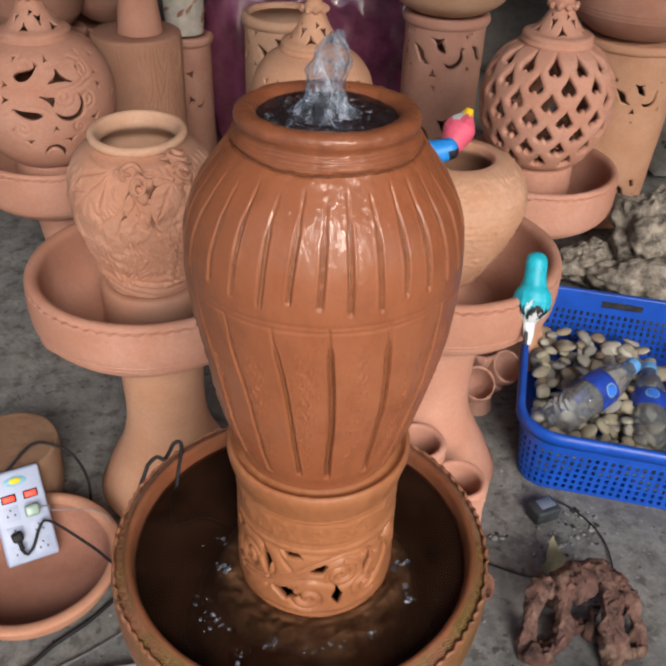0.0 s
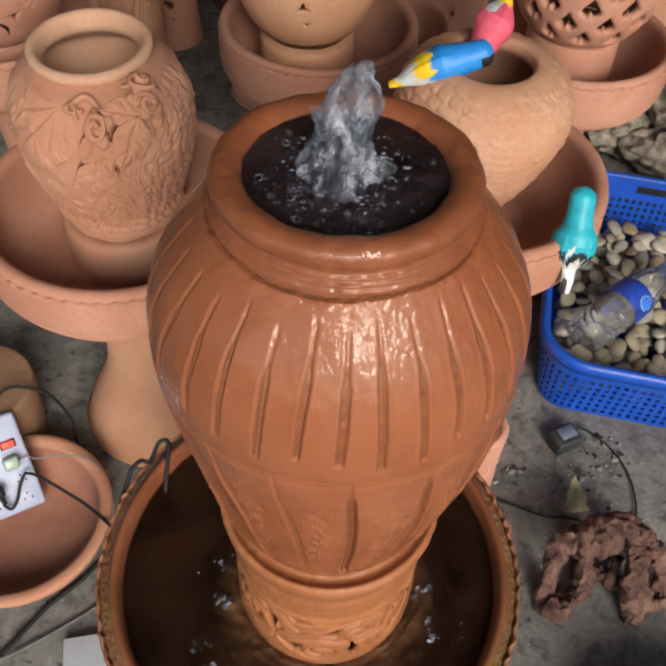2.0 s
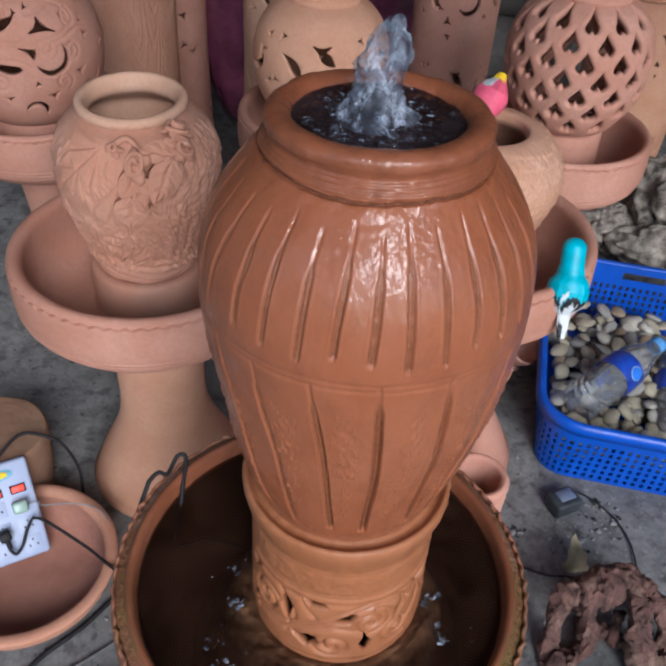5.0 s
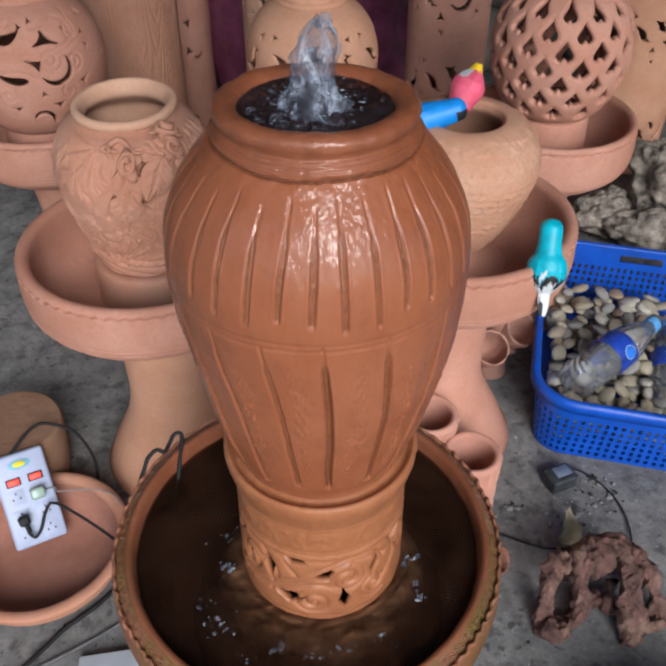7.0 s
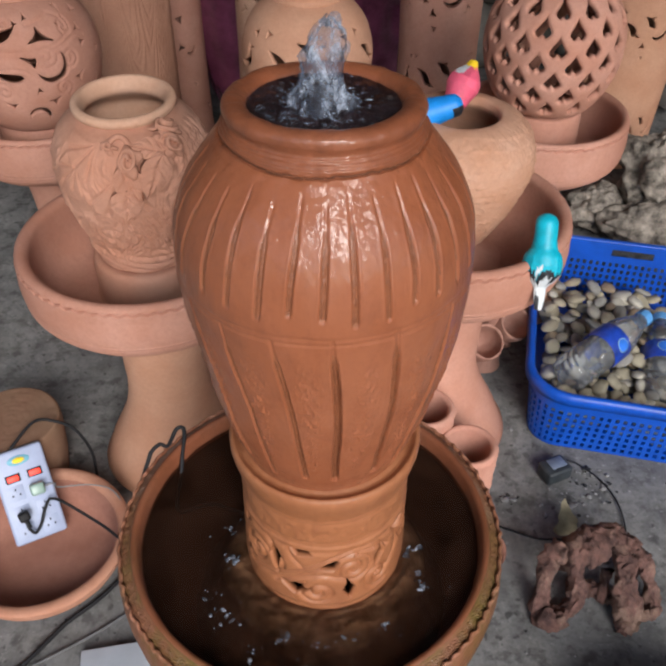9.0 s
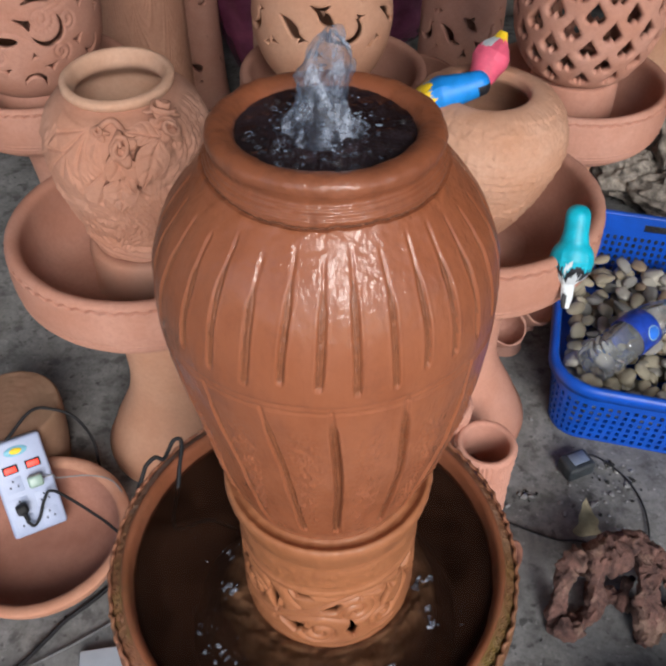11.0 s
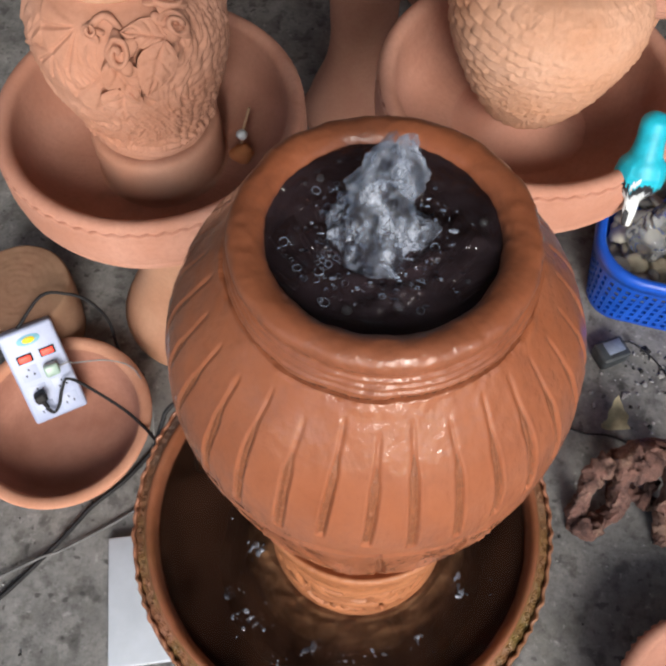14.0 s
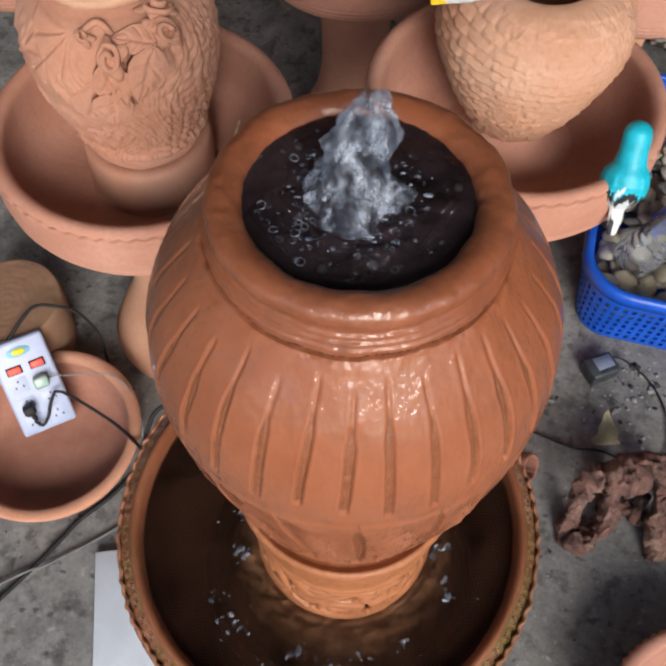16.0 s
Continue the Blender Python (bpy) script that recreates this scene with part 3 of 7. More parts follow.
# ---- ground, wall, roof ----


def slab(name, lo, hi, mat, label, category, thick_bevel=0.004):
    lo, hi = Vector(lo), Vector(hi)
    bm = rounded_box(*(hi - lo), thick_bevel, 1)
    bmesh.ops.translate(bm, vec=(lo + hi) / 2, verts=bm.verts)
    me = bpy.data.meshes.new(name)
    bm.to_mesh(me)
    bm.free()
    me.materials.append(mat)
    return tagged(new(name, me), label, category, kind="structure")


def ground_sheet():
    xs = np.concatenate([[-400, -60, -12, -4], np.linspace(-2, 2.6, 93), [5, 12, 60, 400]])
    ys = np.concatenate([[-400, -60, -12, -3], np.linspace(-1.2, 2.6, 77), [5, 12, 60, 400]])
    X, Y = np.meshgrid(xs, ys)
    near = (np.abs(X) < 2.7) & (np.abs(Y) < 2.7)
    Z = np.where(near, 0.0035 * fbm(X * 6, Y * 6, 0 * X, 4) - 0.0015, 0)
    n = len(xs)
    verts = np.stack([X, Y, Z], -1).reshape(-1, 3)
    faces = [(j * n + i, j * n + i + 1, (j + 1) * n + i + 1, (j + 1) * n + i) for j in range(len(ys) - 1) for i in range(n - 1)]
    ob = mesh_from("ground", verts, faces, CONCRETE)
    return tagged(ob, "grey stained concrete ground with dust and dark blots", "ground", kind="structure")


ground_sheet()
slab("wall_back", (-3.5, 3.0, 0.0), (3.5, 3.15, 2.9), DARK_PLASTER, "dark plaster wall behind the pottery", "wall")
# side walls are added out of view to enclose the stall and bounce light
slab("wall_left", (-3.5, -1.0, 0.0), (-3.35, 3.0, 2.9), PLASTER, "dusty grey plaster side wall, added out of view to close in the stall", "wall")
slab("wall_right", (3.35, -1.0, 0.0), (3.5, 3.0, 2.9), PLASTER, "dusty grey plaster side wall, added out of view to close in the stall", "wall")
slab("roof", (-3.6, -2.1, 2.9), (3.6, 3.2, 2.96), ROOF_SHEET, "grey sheet roof over the pottery stall", "roof")

# ---- the running fountain ----
JAR = (0.017, -0.014)
LEVEL = 0.433


def wavy_line(U, Z, z0, amp, count, width, depth):
    zz = z0 + amp * np.sin(count * U + 0.6 * np.sin(3 * U))
    return -depth * np.exp(-((Z - zz) / width) ** 2)


def fountain_basin():
    thing = empty_thing("fountain_basin", "wet mossy terracotta fountain basin with a carved band and wavy rim", "fountain basin")

    def rough(U, R, Z):
        return 0.0012 * fbm(np.sin(U) * 9, np.cos(U) * 9, Z * 30, 3)

    floor = smooth_profile([(0.0, 0.285), (0.10, 0.288), (0.17, 0.31), (0.205, 0.36), (0.2135, 0.405), (0.2146, 0.427)], 0.004)
    v, f = lathe(floor, 240, rough)
    mesh_from("bowl_floor", v, f, DIM_SLUDGE, thing, "sludge-brown inside of the bowl, coloured dark for light the water absorbs")
    body = smooth_profile([(0.2146, 0.427), (0.2152, 0.440), (0.2178, 0.4515), (0.2212, 0.4550), (0.2243, 0.4550), (0.2262, 0.4535)], 0.003)
    v, f = lathe(body, 300, rough)
    mesh_from("inner_rim", v, f, WET_BASIN, thing)

    def carved(U, R, Z):
        # a running row of spirals with leaves between them
        period = TAU * 0.2325 / 72
        a = U * 72 / TAU
        k = np.floor(a)
        x = (a - k - 0.5) * period
        y = (R - 0.2325) * 1.35
        flip = np.where(k % 2 == 0, 1.0, -1.0)
        d, ang = np.hypot(x, y * flip), np.arctan2(y * flip, x)
        spiral = np.cos(d * 2300 - ang) * np.exp(-(d / 0.0065) ** 4)
        leaf = np.cos(x * 900 + y * 1500 * flip) * (1 - np.exp(-(d / 0.0070) ** 4))
        edge = window(R, 0.2272, 0.2385, 0.002)
        return rough(U, R, Z) + edge * (0.0011 * spiral + 0.0007 * leaf + 0.0008 * fbm(np.sin(U) * 60, np.cos(U) * 60, R * 300, 2))

    band = smooth_profile([(0.2262, 0.4535), (0.2275, 0.4500), (0.2300, 0.4475), (0.2340, 0.4450), (0.2375, 0.4425), (0.2395, 0.4405)], 0.0006)
    v, f = lathe(band, 1500, carved)
    mesh_from("carved_band", v, f, MOSSY, thing, "green mossy sunken band carved with small scrolls")
    n, m = 1008, 10
    u = np.arange(n) / n * TAU
    wave = np.sin(84 * u + 1.6 * np.sin(7 * u) + 1.1 * np.sin(17 * u + 1))
    wob = fbm(np.sin(u) * 14, np.cos(u) * 14, 0 * u, 3)
    rad = 0.2410 + 0.0012 * wave * (0.75 + 0.9 * wob) + 0.0012 * wob
    high = 0.4432 + 0.0011 * np.sin(84 * u + 1.6 * np.sin(7 * u) + 2.2) + 0.0012 * wob
    a = np.arange(m) / m * TAU
    rr = rad[:, None] + 0.0024 * np.cos(a)
    zz = high[:, None] + 0.0033 * np.sin(a) * (1 + 0.3 * wob[:, None])
    v = np.stack([rr * np.sin(u)[:, None], -rr * np.cos(u)[:, None], zz], -1).reshape(-1, 3)
    f = [(i * m + j, ((i + 1) % n) * m + j, ((i + 1) % n) * m + (j + 1) % m, i * m + (j + 1) % m) for i in range(n) for j in range(m)]
    mesh_from("wavy_ridge", v, f, RIDGE_CLAY, thing, "pinched wavy ridge round the rim")

    def weathered(U, R, Z):
        return rough(U, R, Z) + 0.0016 * np.abs(fbm(np.sin(U) * 48, np.cos(U) * 48, Z * 230, 3)) * window(Z, 0.33, 0.437, 0.01)

    outer = smooth_profile([(0.2395, 0.4405), (0.2425, 0.4375), (0.2448, 0.430), (0.2462, 0.418), (0.2455, 0.400), (0.2385, 0.36), (0.209, 0.31), (0.15, 0.275), (0.09, 0.262), (0.0, 0.262)], 0.002)
    v, f = lathe(outer, 480, weathered)
    mesh_from("outer_wall", v, f, MOSSY_WALL, thing)
    foot = smooth_profile([(0.088, 0.264), (0.078, 0.235), (0.078, 0.19), (0.092, 0.12), (0.125, 0.05), (0.142, 0.012), (0.142, 0.0), (0.0, 0.0)], 0.006)
    v, f = lathe(foot, 96)
    mesh_from("foot", v, f, DUSK, thing)
    return thing


def pool_water():
    r = np.concatenate([np.linspace(0.0, 0.2, 60), np.linspace(0.2, 0.2150, 5)[1:]])
    prof = np.stack([r, np.full_like(r, 0)], 1)

    def bump(U, R, Z):
        x, y = R * np.sin(U), -R * np.cos(U)
        d = np.hypot(x - JAR[0], y - JAR[1])
        return -(0.00018 * np.exp(-((d - 0.11) / 0.04) ** 2) * np.sin(d * 520 + 2 * fbm(x * 20, y * 20, 0 * x, 2)) + 0.0011 * fbm(x * 45, y * 45, 0 * x, 3))

    v, f = lathe(prof[::-1], 160, bump)
    ob = mesh_from("water", v, f, POOL)
    ob.location = (0, 0, LEVEL)
    return tagged(ob, "shallow brown rippling water filling the fountain basin", "water", kind="structure")


def spiral_line(cx, cz, r0, r1, turns, start, flip=1):
    t = np.linspace(0, 1, 60)
    a = start + flip * t * turns * TAU
    r = r0 + (r1 - r0) * t
    return np.stack([cx + r * np.cos(a), cz + r * np.sin(a)], 1)


def stroke(points):
    p = smooth_profile([(x + 1.0, z) for x, z in points], 0.003)
    return np.stack([p[:, 0] - 1.0, p[:, 1]], 1)


SCROLLS = [spiral_line(0.0320, 0.505, 0.003, 0.025, 1.8, 2.6), spiral_line(-0.008, 0.466, 0.003, 0.024, 1.7, 0.4, -1), spiral_line(0.066, 0.474, 0.003, 0.022, 1.6, 1.5),
           spiral_line(-0.090, 0.503, 0.003, 0.024, 1.7, 5.0, -1), spiral_line(-0.125, 0.482, 0.003, 0.02, 1.6, 1.0), spiral_line(0.118, 0.515, 0.003, 0.024, 1.7, 3.0, -1),
           stroke([(-0.110, 0.470), (-0.065, 0.484), (-0.030, 0.505), (0.0, 0.527), (0.032, 0.541), (0.062, 0.537), (0.078, 0.520)]),
           stroke([(-0.105, 0.464), (-0.062, 0.477), (-0.026, 0.498), (0.003, 0.519), (0.032, 0.5335), (0.058, 0.530)]),
           stroke([(-0.060, 0.470), (-0.034, 0.488), (-0.005, 0.499), (0.018, 0.492)]), stroke([(-0.075, 0.545), (-0.056, 0.520), (-0.050, 0.500), (-0.058, 0.485)]),
           stroke([(-0.045, 0.545), (-0.040, 0.528), (-0.028, 0.512)]), stroke([(0.085, 0.545), (0.098, 0.520), (0.094, 0.495), (0.080, 0.475)])]
SCROLL_PERIOD = 0.3015


def carved_stand():
    z0 = 0.2885
    thing = empty_thing("carved_stand", "wet orange terracotta stand carved with scrolls, standing in water", "fountain stand", at=(JAR[0] + 0.001, JAR[1], z0))
    line = np.vstack([np.concatenate([c + (k * SCROLL_PERIOD, 0) for k in (-1, 0, 1)]) for c in SCROLLS])

    def field(u):
        return (wrap_pi(u) * 0.096 + SCROLL_PERIOD / 2) % SCROLL_PERIOD - SCROLL_PERIOD / 2

    prof = even_profile([(0.100, 0.10), (0.0985, 0.125), (0.0980, 0.1365), (0.0976, 0.1400), (0.0972, 0.142), (0.0965, 0.155), (0.0960, 0.185), (0.0955, 0.215), (0.0950, 0.240), (0.0948, 0.258)], 0.0016)
    s_all = np.concatenate([[0], np.cumsum(np.hypot(*np.diff(prof, axis=0).T))])

    def holes(u, s):
        z = np.interp(s, s_all, prof[:, 1]) + z0
        x = field(u)
        f = np.full_like(x, 1.0)
        for cx, cz, w, hgt, tilt in ((-0.061, 0.514, 0.0072, 0.0300, 0.12), (-0.030, 0.542, 0.0190, 0.0100, -0.35), (-0.034, 0.470, 0.0215, 0.0125, -0.12), (0.0280, 0.469, 0.0085, 0.0190, 0.1), (0.006, 0.517, 0.0140, 0.0085, 0.5), (0.066, 0.512, 0.0070, 0.0230, -0.25), (0.0955, 0.536, 0.0190, 0.0080, 0.4), (-0.115, 0.535, 0.0140, 0.0065, 0.3), (0.135, 0.49, 0.0070, 0.0162, 0.2)):
            dx, dz = x - cx, z - cz
            c, sn = math.cos(tilt), math.sin(tilt)
            px, pz = c * dx + sn * dz, -sn * dx + c * dz
            f = np.minimum(f, (np.abs(px) / w + np.abs(pz) / hgt - 1) * min(w, hgt))
        return f

    def bump(U, R, Z):
        x, z = field(U), Z + z0
        d2 = np.full(x.shape, 1.0)
        for k in range(0, len(line), 40):
            q = line[k:k + 40]
            dx = x[..., None] - q[:, 0]
            dz = z[..., None] - q[:, 1]
            d2 = np.minimum(d2, (dx * dx + dz * dz).min(-1))
        d = np.sqrt(d2)
        w = window(Z, 0.150, 0.256, 0.008)
        return w * (0.0022 * (1 - np.exp(-(d / 0.0040) ** 2)) - 0.0040 * np.exp(-(d / 0.0014) ** 2)) + 0.0008 * fbm(x * 120, z * 120, R * 50, 3)

    v, f = pierced(prof, 420, holes, 0.010, bump)
    mesh_from("pierced_body", v, f, WET_STAND, thing)
    plinth = smooth_profile([(0.0, 0.0), (0.168, 0.002), (0.158, 0.045), (0.143, 0.085), (0.130, 0.112), (0.1195, 0.1275), (0.1100, 0.1365), (0.102, 0.1408), (0.094, 0.1420), (0.085, 0.1415)], 0.0025)
    v, f = lathe(plinth, 300, lambda U, R, Z: (0.007 * fbm(np.sin(U) * 3 + 3, np.cos(U) * 3, Z * 6, 3) + 0.003 * fbm(np.sin(U) * 12, np.cos(U) * 12, Z * 60, 3) - 0.002) * window(R, 0.100, 0.3, 0.012))
    mesh_from("silt_mound", v, f, SILT, thing, "pale silt banked against the foot under the water, dimmed with depth in colour")
    top = smooth_profile([(0.0945, 0.256), (0.0968, 0.258), (0.0968, 0.263), (0.0958, 0.267), (0.0960, 0.285), (0.0966, 0.303), (0.0978, 0.314), (0.1003, 0.324), (0.1035, 0.335), (0.1056, 0.345), (0.1058, 0.3515), (0.1046, 0.3555), (0.1018, 0.3570), (0.0990, 0.3550), (0.0955, 0.3525), (0.0915, 0.3525), (0.0880, 0.3545), (0.082, 0.350), (0.080, 0.260), (0.0945, 0.256)], 0.0014)

    def tb(U, R, Z):
        ring = sum(-0.0009 * np.exp(-((Z - c) / 0.0014) ** 2) for c in (0.2670, 0.2715, 0.3075, 0.3140)) * (R > 0.09)
        scrawl = 0.0024 * np.abs(fbm(np.sin(U) * 16, np.cos(U) * 16, Z * 130, 3)) * window(Z, 0.273, 0.306, 0.006) * (R > 0.094)
        return ring + scrawl + 0.0012 * fbm(np.sin(U) * 14, np.cos(U) * 14, Z * 60, 3)

    v, f = lathe(top, 300, tb)
    mesh_from("collar", v, f, WET_STAND, thing)
    return thing


def fountain_jar():
    low = smooth_profile([(0.0, 0.6435), (0.060, 0.6435), (0.0870, 0.6440), (0.0900, 0.6475), (0.0945, 0.658), (0.1000, 0.674), (0.1065, 0.697), (0.1150, 0.735), (0.1235, 0.78), (0.1298, 0.82), (0.1343, 0.86), (0.1356, 0.885), (0.1345, 0.910), (0.1302, 0.936), (0.1222, 0.957), (0.1118, 0.974), (0.1008, 0.9885), (0.0930, 0.9985), (0.0885, 1.0045)], 0.0019)
    neck = smooth_profile([(0.0885, 1.0045), (0.0870, 1.0075), (0.0853, 1.0115), (0.0825, 1.0165), (0.0808, 1.0200), (0.0815, 1.0235), (0.0832, 1.0275), (0.0830, 1.0325), (0.0800, 1.0360), (0.0748, 1.0378), (0.0690, 1.0368), (0.0650, 1.0338), (0.0632, 1.0295), (0.0630, 1.020), (0.0650, 1.000), (0.075, 0.97), (0.09, 0.94), (0.0, 0.90)], 0.0008)
    rnd = random.Random(4)
    front = [(-59, -63), (-47.2, -47.2), (-35, -36), (-22.6, -23.6), (-10.4, -12.5), (0.5, -1.3), (10.4, 10.2), (22, 22), (34, 32), (45, 43), (55.5, 54.6)]
    round_back = [(66.5 + 11.7 * k, 66 + 11.7 * k) for k in range(20)]
    upper = [(radians((a + b) / 2), 0.986 + rnd.uniform(-0.006, 0.004), 0.903 + rnd.uniform(-0.006, 0.006), radians(a - b) / 0.085, rnd.uniform(0.75, 1.15), rnd.uniform(0.0050, 0.0064)) for a, b in front + round_back]
    at = [(-58, -47), (-39.2, -29.4), (-18.7, -10.5), (2.6, 6.0), (26.2, 29), (52, 45)] + [(74 + 22.9 * k, 70 + 23.5 * k) for k in range(10)]
    lower = [(radians((a + b) / 2), 0.878 + rnd.uniform(-0.005, 0.003), 0.668 + rnd.uniform(-0.006, 0.008), radians(a - b) / 0.2, rnd.uniform(0.85, 1.2), rnd.uniform(0.0062, 0.0080)) for a, b in at]

    def groove(U, R, Z, a, hi, lo, slope, wide):
        """A flat-bottomed scraped channel: its run along z, its section, and the distances to its two edges."""
        sway = 0.0012 * fbm(0 * Z[:, :1] + a * 7, Z[:, :1] * 28, 0 * Z[:, :1], 2)
        du = wrap_pi(U - a - slope * (Z - (hi + lo) / 2)) * R + sway
        ends = np.clip(np.minimum((hi - Z) / 0.020, (Z - lo + 0.006) / 0.010), 0.6, 1)
        half = 0.5 * wide * ends
        return window(Z, lo, hi + 0.01, 0.006) * np.clip((hi + 0.004 - Z) / 0.045, 0.25, 1), window(du, -half, half, 0.0013), du - half, du + half

    def bump(U, R, Z):
        outside = (R > 0.0585) & (Z > 0.652) & ((Z < 0.985) | (R > 0.079))
        h = 0 * U
        pits = np.clip(fbm(np.sin(U) * 85, np.cos(U) * 85, Z * 640, 2), -0.1, 0.5)
        for group, deep0, crease in ((upper, 0.0013, 0.0015), (lower, 0.0016, 0.0034)):
            for a, hi, lo, slope, deep, wide in group:
                w, gouge, right, left = groove(U, R, Z, a, hi, lo, slope, wide)
                lip = 0.0003 * np.exp(-((left + 0.0014) / 0.0011) ** 2) + 0.0003 * np.exp(-((right - 0.0014) / 0.0011) ** 2)
                h = h + w * deep * (lip - gouge * (deep0 + 0.0016 * pits) - crease * np.exp(-((right + 0.0012) / 0.0011) ** 2) - 0.4 * crease * np.exp(-((left - 0.0012) / 0.0011) ** 2))
        for zr, d in ((0.882, 0.0011), (0.8875, 0.0009)):
            h = h - d * np.exp(-((Z - zr - 0.0015 * np.sin(2 * U + 1)) / 0.0012) ** 2)
        for zr in (1.0105, 1.0140, 1.0175):
            h = h + 0.0009 * np.exp(-((Z - zr) / 0.0010) ** 2) * (R > 0.079)
        h = h - (0.0036 + 0.003 * pits) * np.exp(-((Z - 1.0062 - 0.0006 * np.sin(5 * U) - 0.0016 * fbm(np.sin(U) * 12, np.cos(U) * 12, 0 * U, 3)) / 0.0010) ** 2) * (R > 0.08)
        between = 0.5 + 0.5 * np.cos(16 * (U - radians(4)) + math.pi)
        rough = 0.0044 * np.clip(fbm(np.sin(U) * 62, np.cos(U) * 62, Z * 420, 2), 0, 1) * window(Z, 0.675, 0.87, 0.04) * between ** 2
        low = 0.0015 * fbm(R * np.sin(U) * 32, R * np.cos(U) * 32, Z * 22, 4)
        worn = 0.0012 * fbm(R * np.sin(U) * 95, R * np.cos(U) * 95, Z * 95, 3) * (Z > 1.0) * (R > 0.06)
        return np.where(outside, h, 0) + rough + low + worn

    thing = empty_thing("fountain_jar", "large wet glossy terracotta jar with carved grooves, overflowing with water", "jar", at=(JAR[0], JAR[1], 0))
    v, f = lathe(low, 1120, bump)
    v[:, 0] += 0.003 * np.exp(-((v[:, 2] - 0.79) / 0.06) ** 2)
    U, R = np.meshgrid((np.arange(1120) + 0.5) / 1120 * TAU, low[:-1, 0])
    Z = np.repeat(low[:-1, 1:], 1120, 1)
    cut = 0 * U
    for g in upper + lower:
        w, gouge, right, left = groove(U, R, Z, *g[:4], g[5])
        cut = np.maximum(cut, w * gouge)
    mesh_from("body", v, f, [WET, GROOVE_CLAY], thing, ids=(cut > 0.30).reshape(-1))
    v, f = lathe(neck, 600, bump)
    lean = np.clip((v[:, 2] - 1.006) / 0.018, 0, 1) * np.clip(np.hypot(v[:, 0], v[:, 1]) / 0.06, 0, 1)
    v[:, 2] -= lean * 0.0037 * (1 + v[:, 1] / np.maximum(np.hypot(v[:, 0], v[:, 1]), 0.001))
    un = (np.arange(600) + 0.5) / 600 * TAU
    seam = 1.0062 + 0.0006 * np.sin(5 * un) + 0.0016 * fbm(np.sin(un) * 12, np.cos(un) * 12, 0 * un, 3)
    dark = (np.abs((neck[:-1, 1:] + neck[1:, 1:]) / 2 - seam[None]) < 0.00055) & (neck[:-1, :1] > 0.08)
    mesh_from("neck_and_lip", v, f, [WET_LIP, SEAM], thing, ids=dark.reshape(-1))
    return thing


def jar_water():
    r = np.linspace(0.0, 0.0640, 80)

    def bump(U, R, Z):
        return -(0.002 * np.exp(-(R / 0.03) ** 2) + 0.0016 * np.sin(R * 420 + 2 * np.sin(3 * U)) * np.exp(-R / 0.03) + (0.0016 + 0.0034 * np.exp(-(R / 0.042) ** 4)) * fbm(np.sin(U) * R * 110, np.cos(U) * R * 110, 0 * R, 3) + 0.0011 * np.abs(fbm(np.sin(U) * R * 260, np.cos(U) * R * 260, 0 * R + 4, 3)))

    v, f = lathe(np.stack([r, 0 * r], 1)[::-1], 260, bump)
    ob = mesh_from("jar_water", v, f, JAR_WATER)
    ob.location = (JAR[0], JAR[1], 1.0245)
    return tagged(ob, "dark churning water brimming in the jar mouth", "water", kind="structure")


def water_jet():
    rnd = random.Random(11)
    n, m = 180, 130
    t = np.linspace(0, 1, m)
    prof = np.stack([0.0225 * (1 - t ** 5) ** 0.5 * (0.90 + 0.34 * np.exp(-t * 7) - 0.40 * t) + 0.001, 0.068 * t], 1)
    prof = np.vstack([prof, [[0.0, 0.0685]]])

    def bump(U, R, Z):
        x, y = np.sin(U), np.cos(U)
        return 0.0115 * fbm(x * 1.6, y * 1.6, Z * 40, 4) + 0.0040 * fbm(x * 5, y * 5, Z * 130 + 7, 3)

    thing = empty_thing("water_jet", "bubbling grey-white jet of water rising from the jar mouth", "water jet", at=(JAR[0] - 0.002, JAR[1] + 0.004, 1.0225))
    v, f = lathe(prof, n, bump)
    v[:, 2] += 1.6 * np.clip(v[:, 2], 0, 1) ** 2 * (v[:, 0] / 0.02)
    v[:, 0] += 0.8 * v[:, 2] ** 2
    mesh_from("column", v, f, FOAM, thing)
    pieces = []
    for k in range(430):
        a, d = rnd.gauss(math.pi - 0.3, 1.2), abs(rnd.gauss(0.029, 0.013))
        z = max(0.001, 0.05 * (1 - d / 0.045) * rnd.random() ** 2)
        if d > 0.056:
            d, z = 0.05, 0.001
        pieces.append(moved(blob(0.0002 + 0.0011 * rnd.random() ** 3, k, 0.5, 1.5, 6, 8, (rnd.uniform(0.6, 2.6), rnd.uniform(0.5, 1.6), rnd.uniform(0.25, 0.9)), 2), pose(d * math.sin(a), d * math.cos(a), z)))
    for k in range(58):
        a, d = rnd.gauss(math.pi + rnd.choice((0.75, 0.95, -0.4, 2.2)), 0.34), rnd.uniform(0.026, 0.055)
        r = 0.0009 + 0.0018 * rnd.random() ** 2
        e = 0.12 * r
        ring = [(r + e * math.cos(q), e * math.sin(q)) for q in np.linspace(0, TAU, 7)]
        pieces.append(moved(lathe(ring, 14), pose(d * math.sin(a), d * math.cos(a), 0.0022, rnd.uniform(-20, 20), rnd.uniform(-20, 20))))
    v, f = merged(*pieces)
    drops = mesh_from("spray", v, f, FOAM, thing)
    drops["kind"] = "stuff"
    return thing


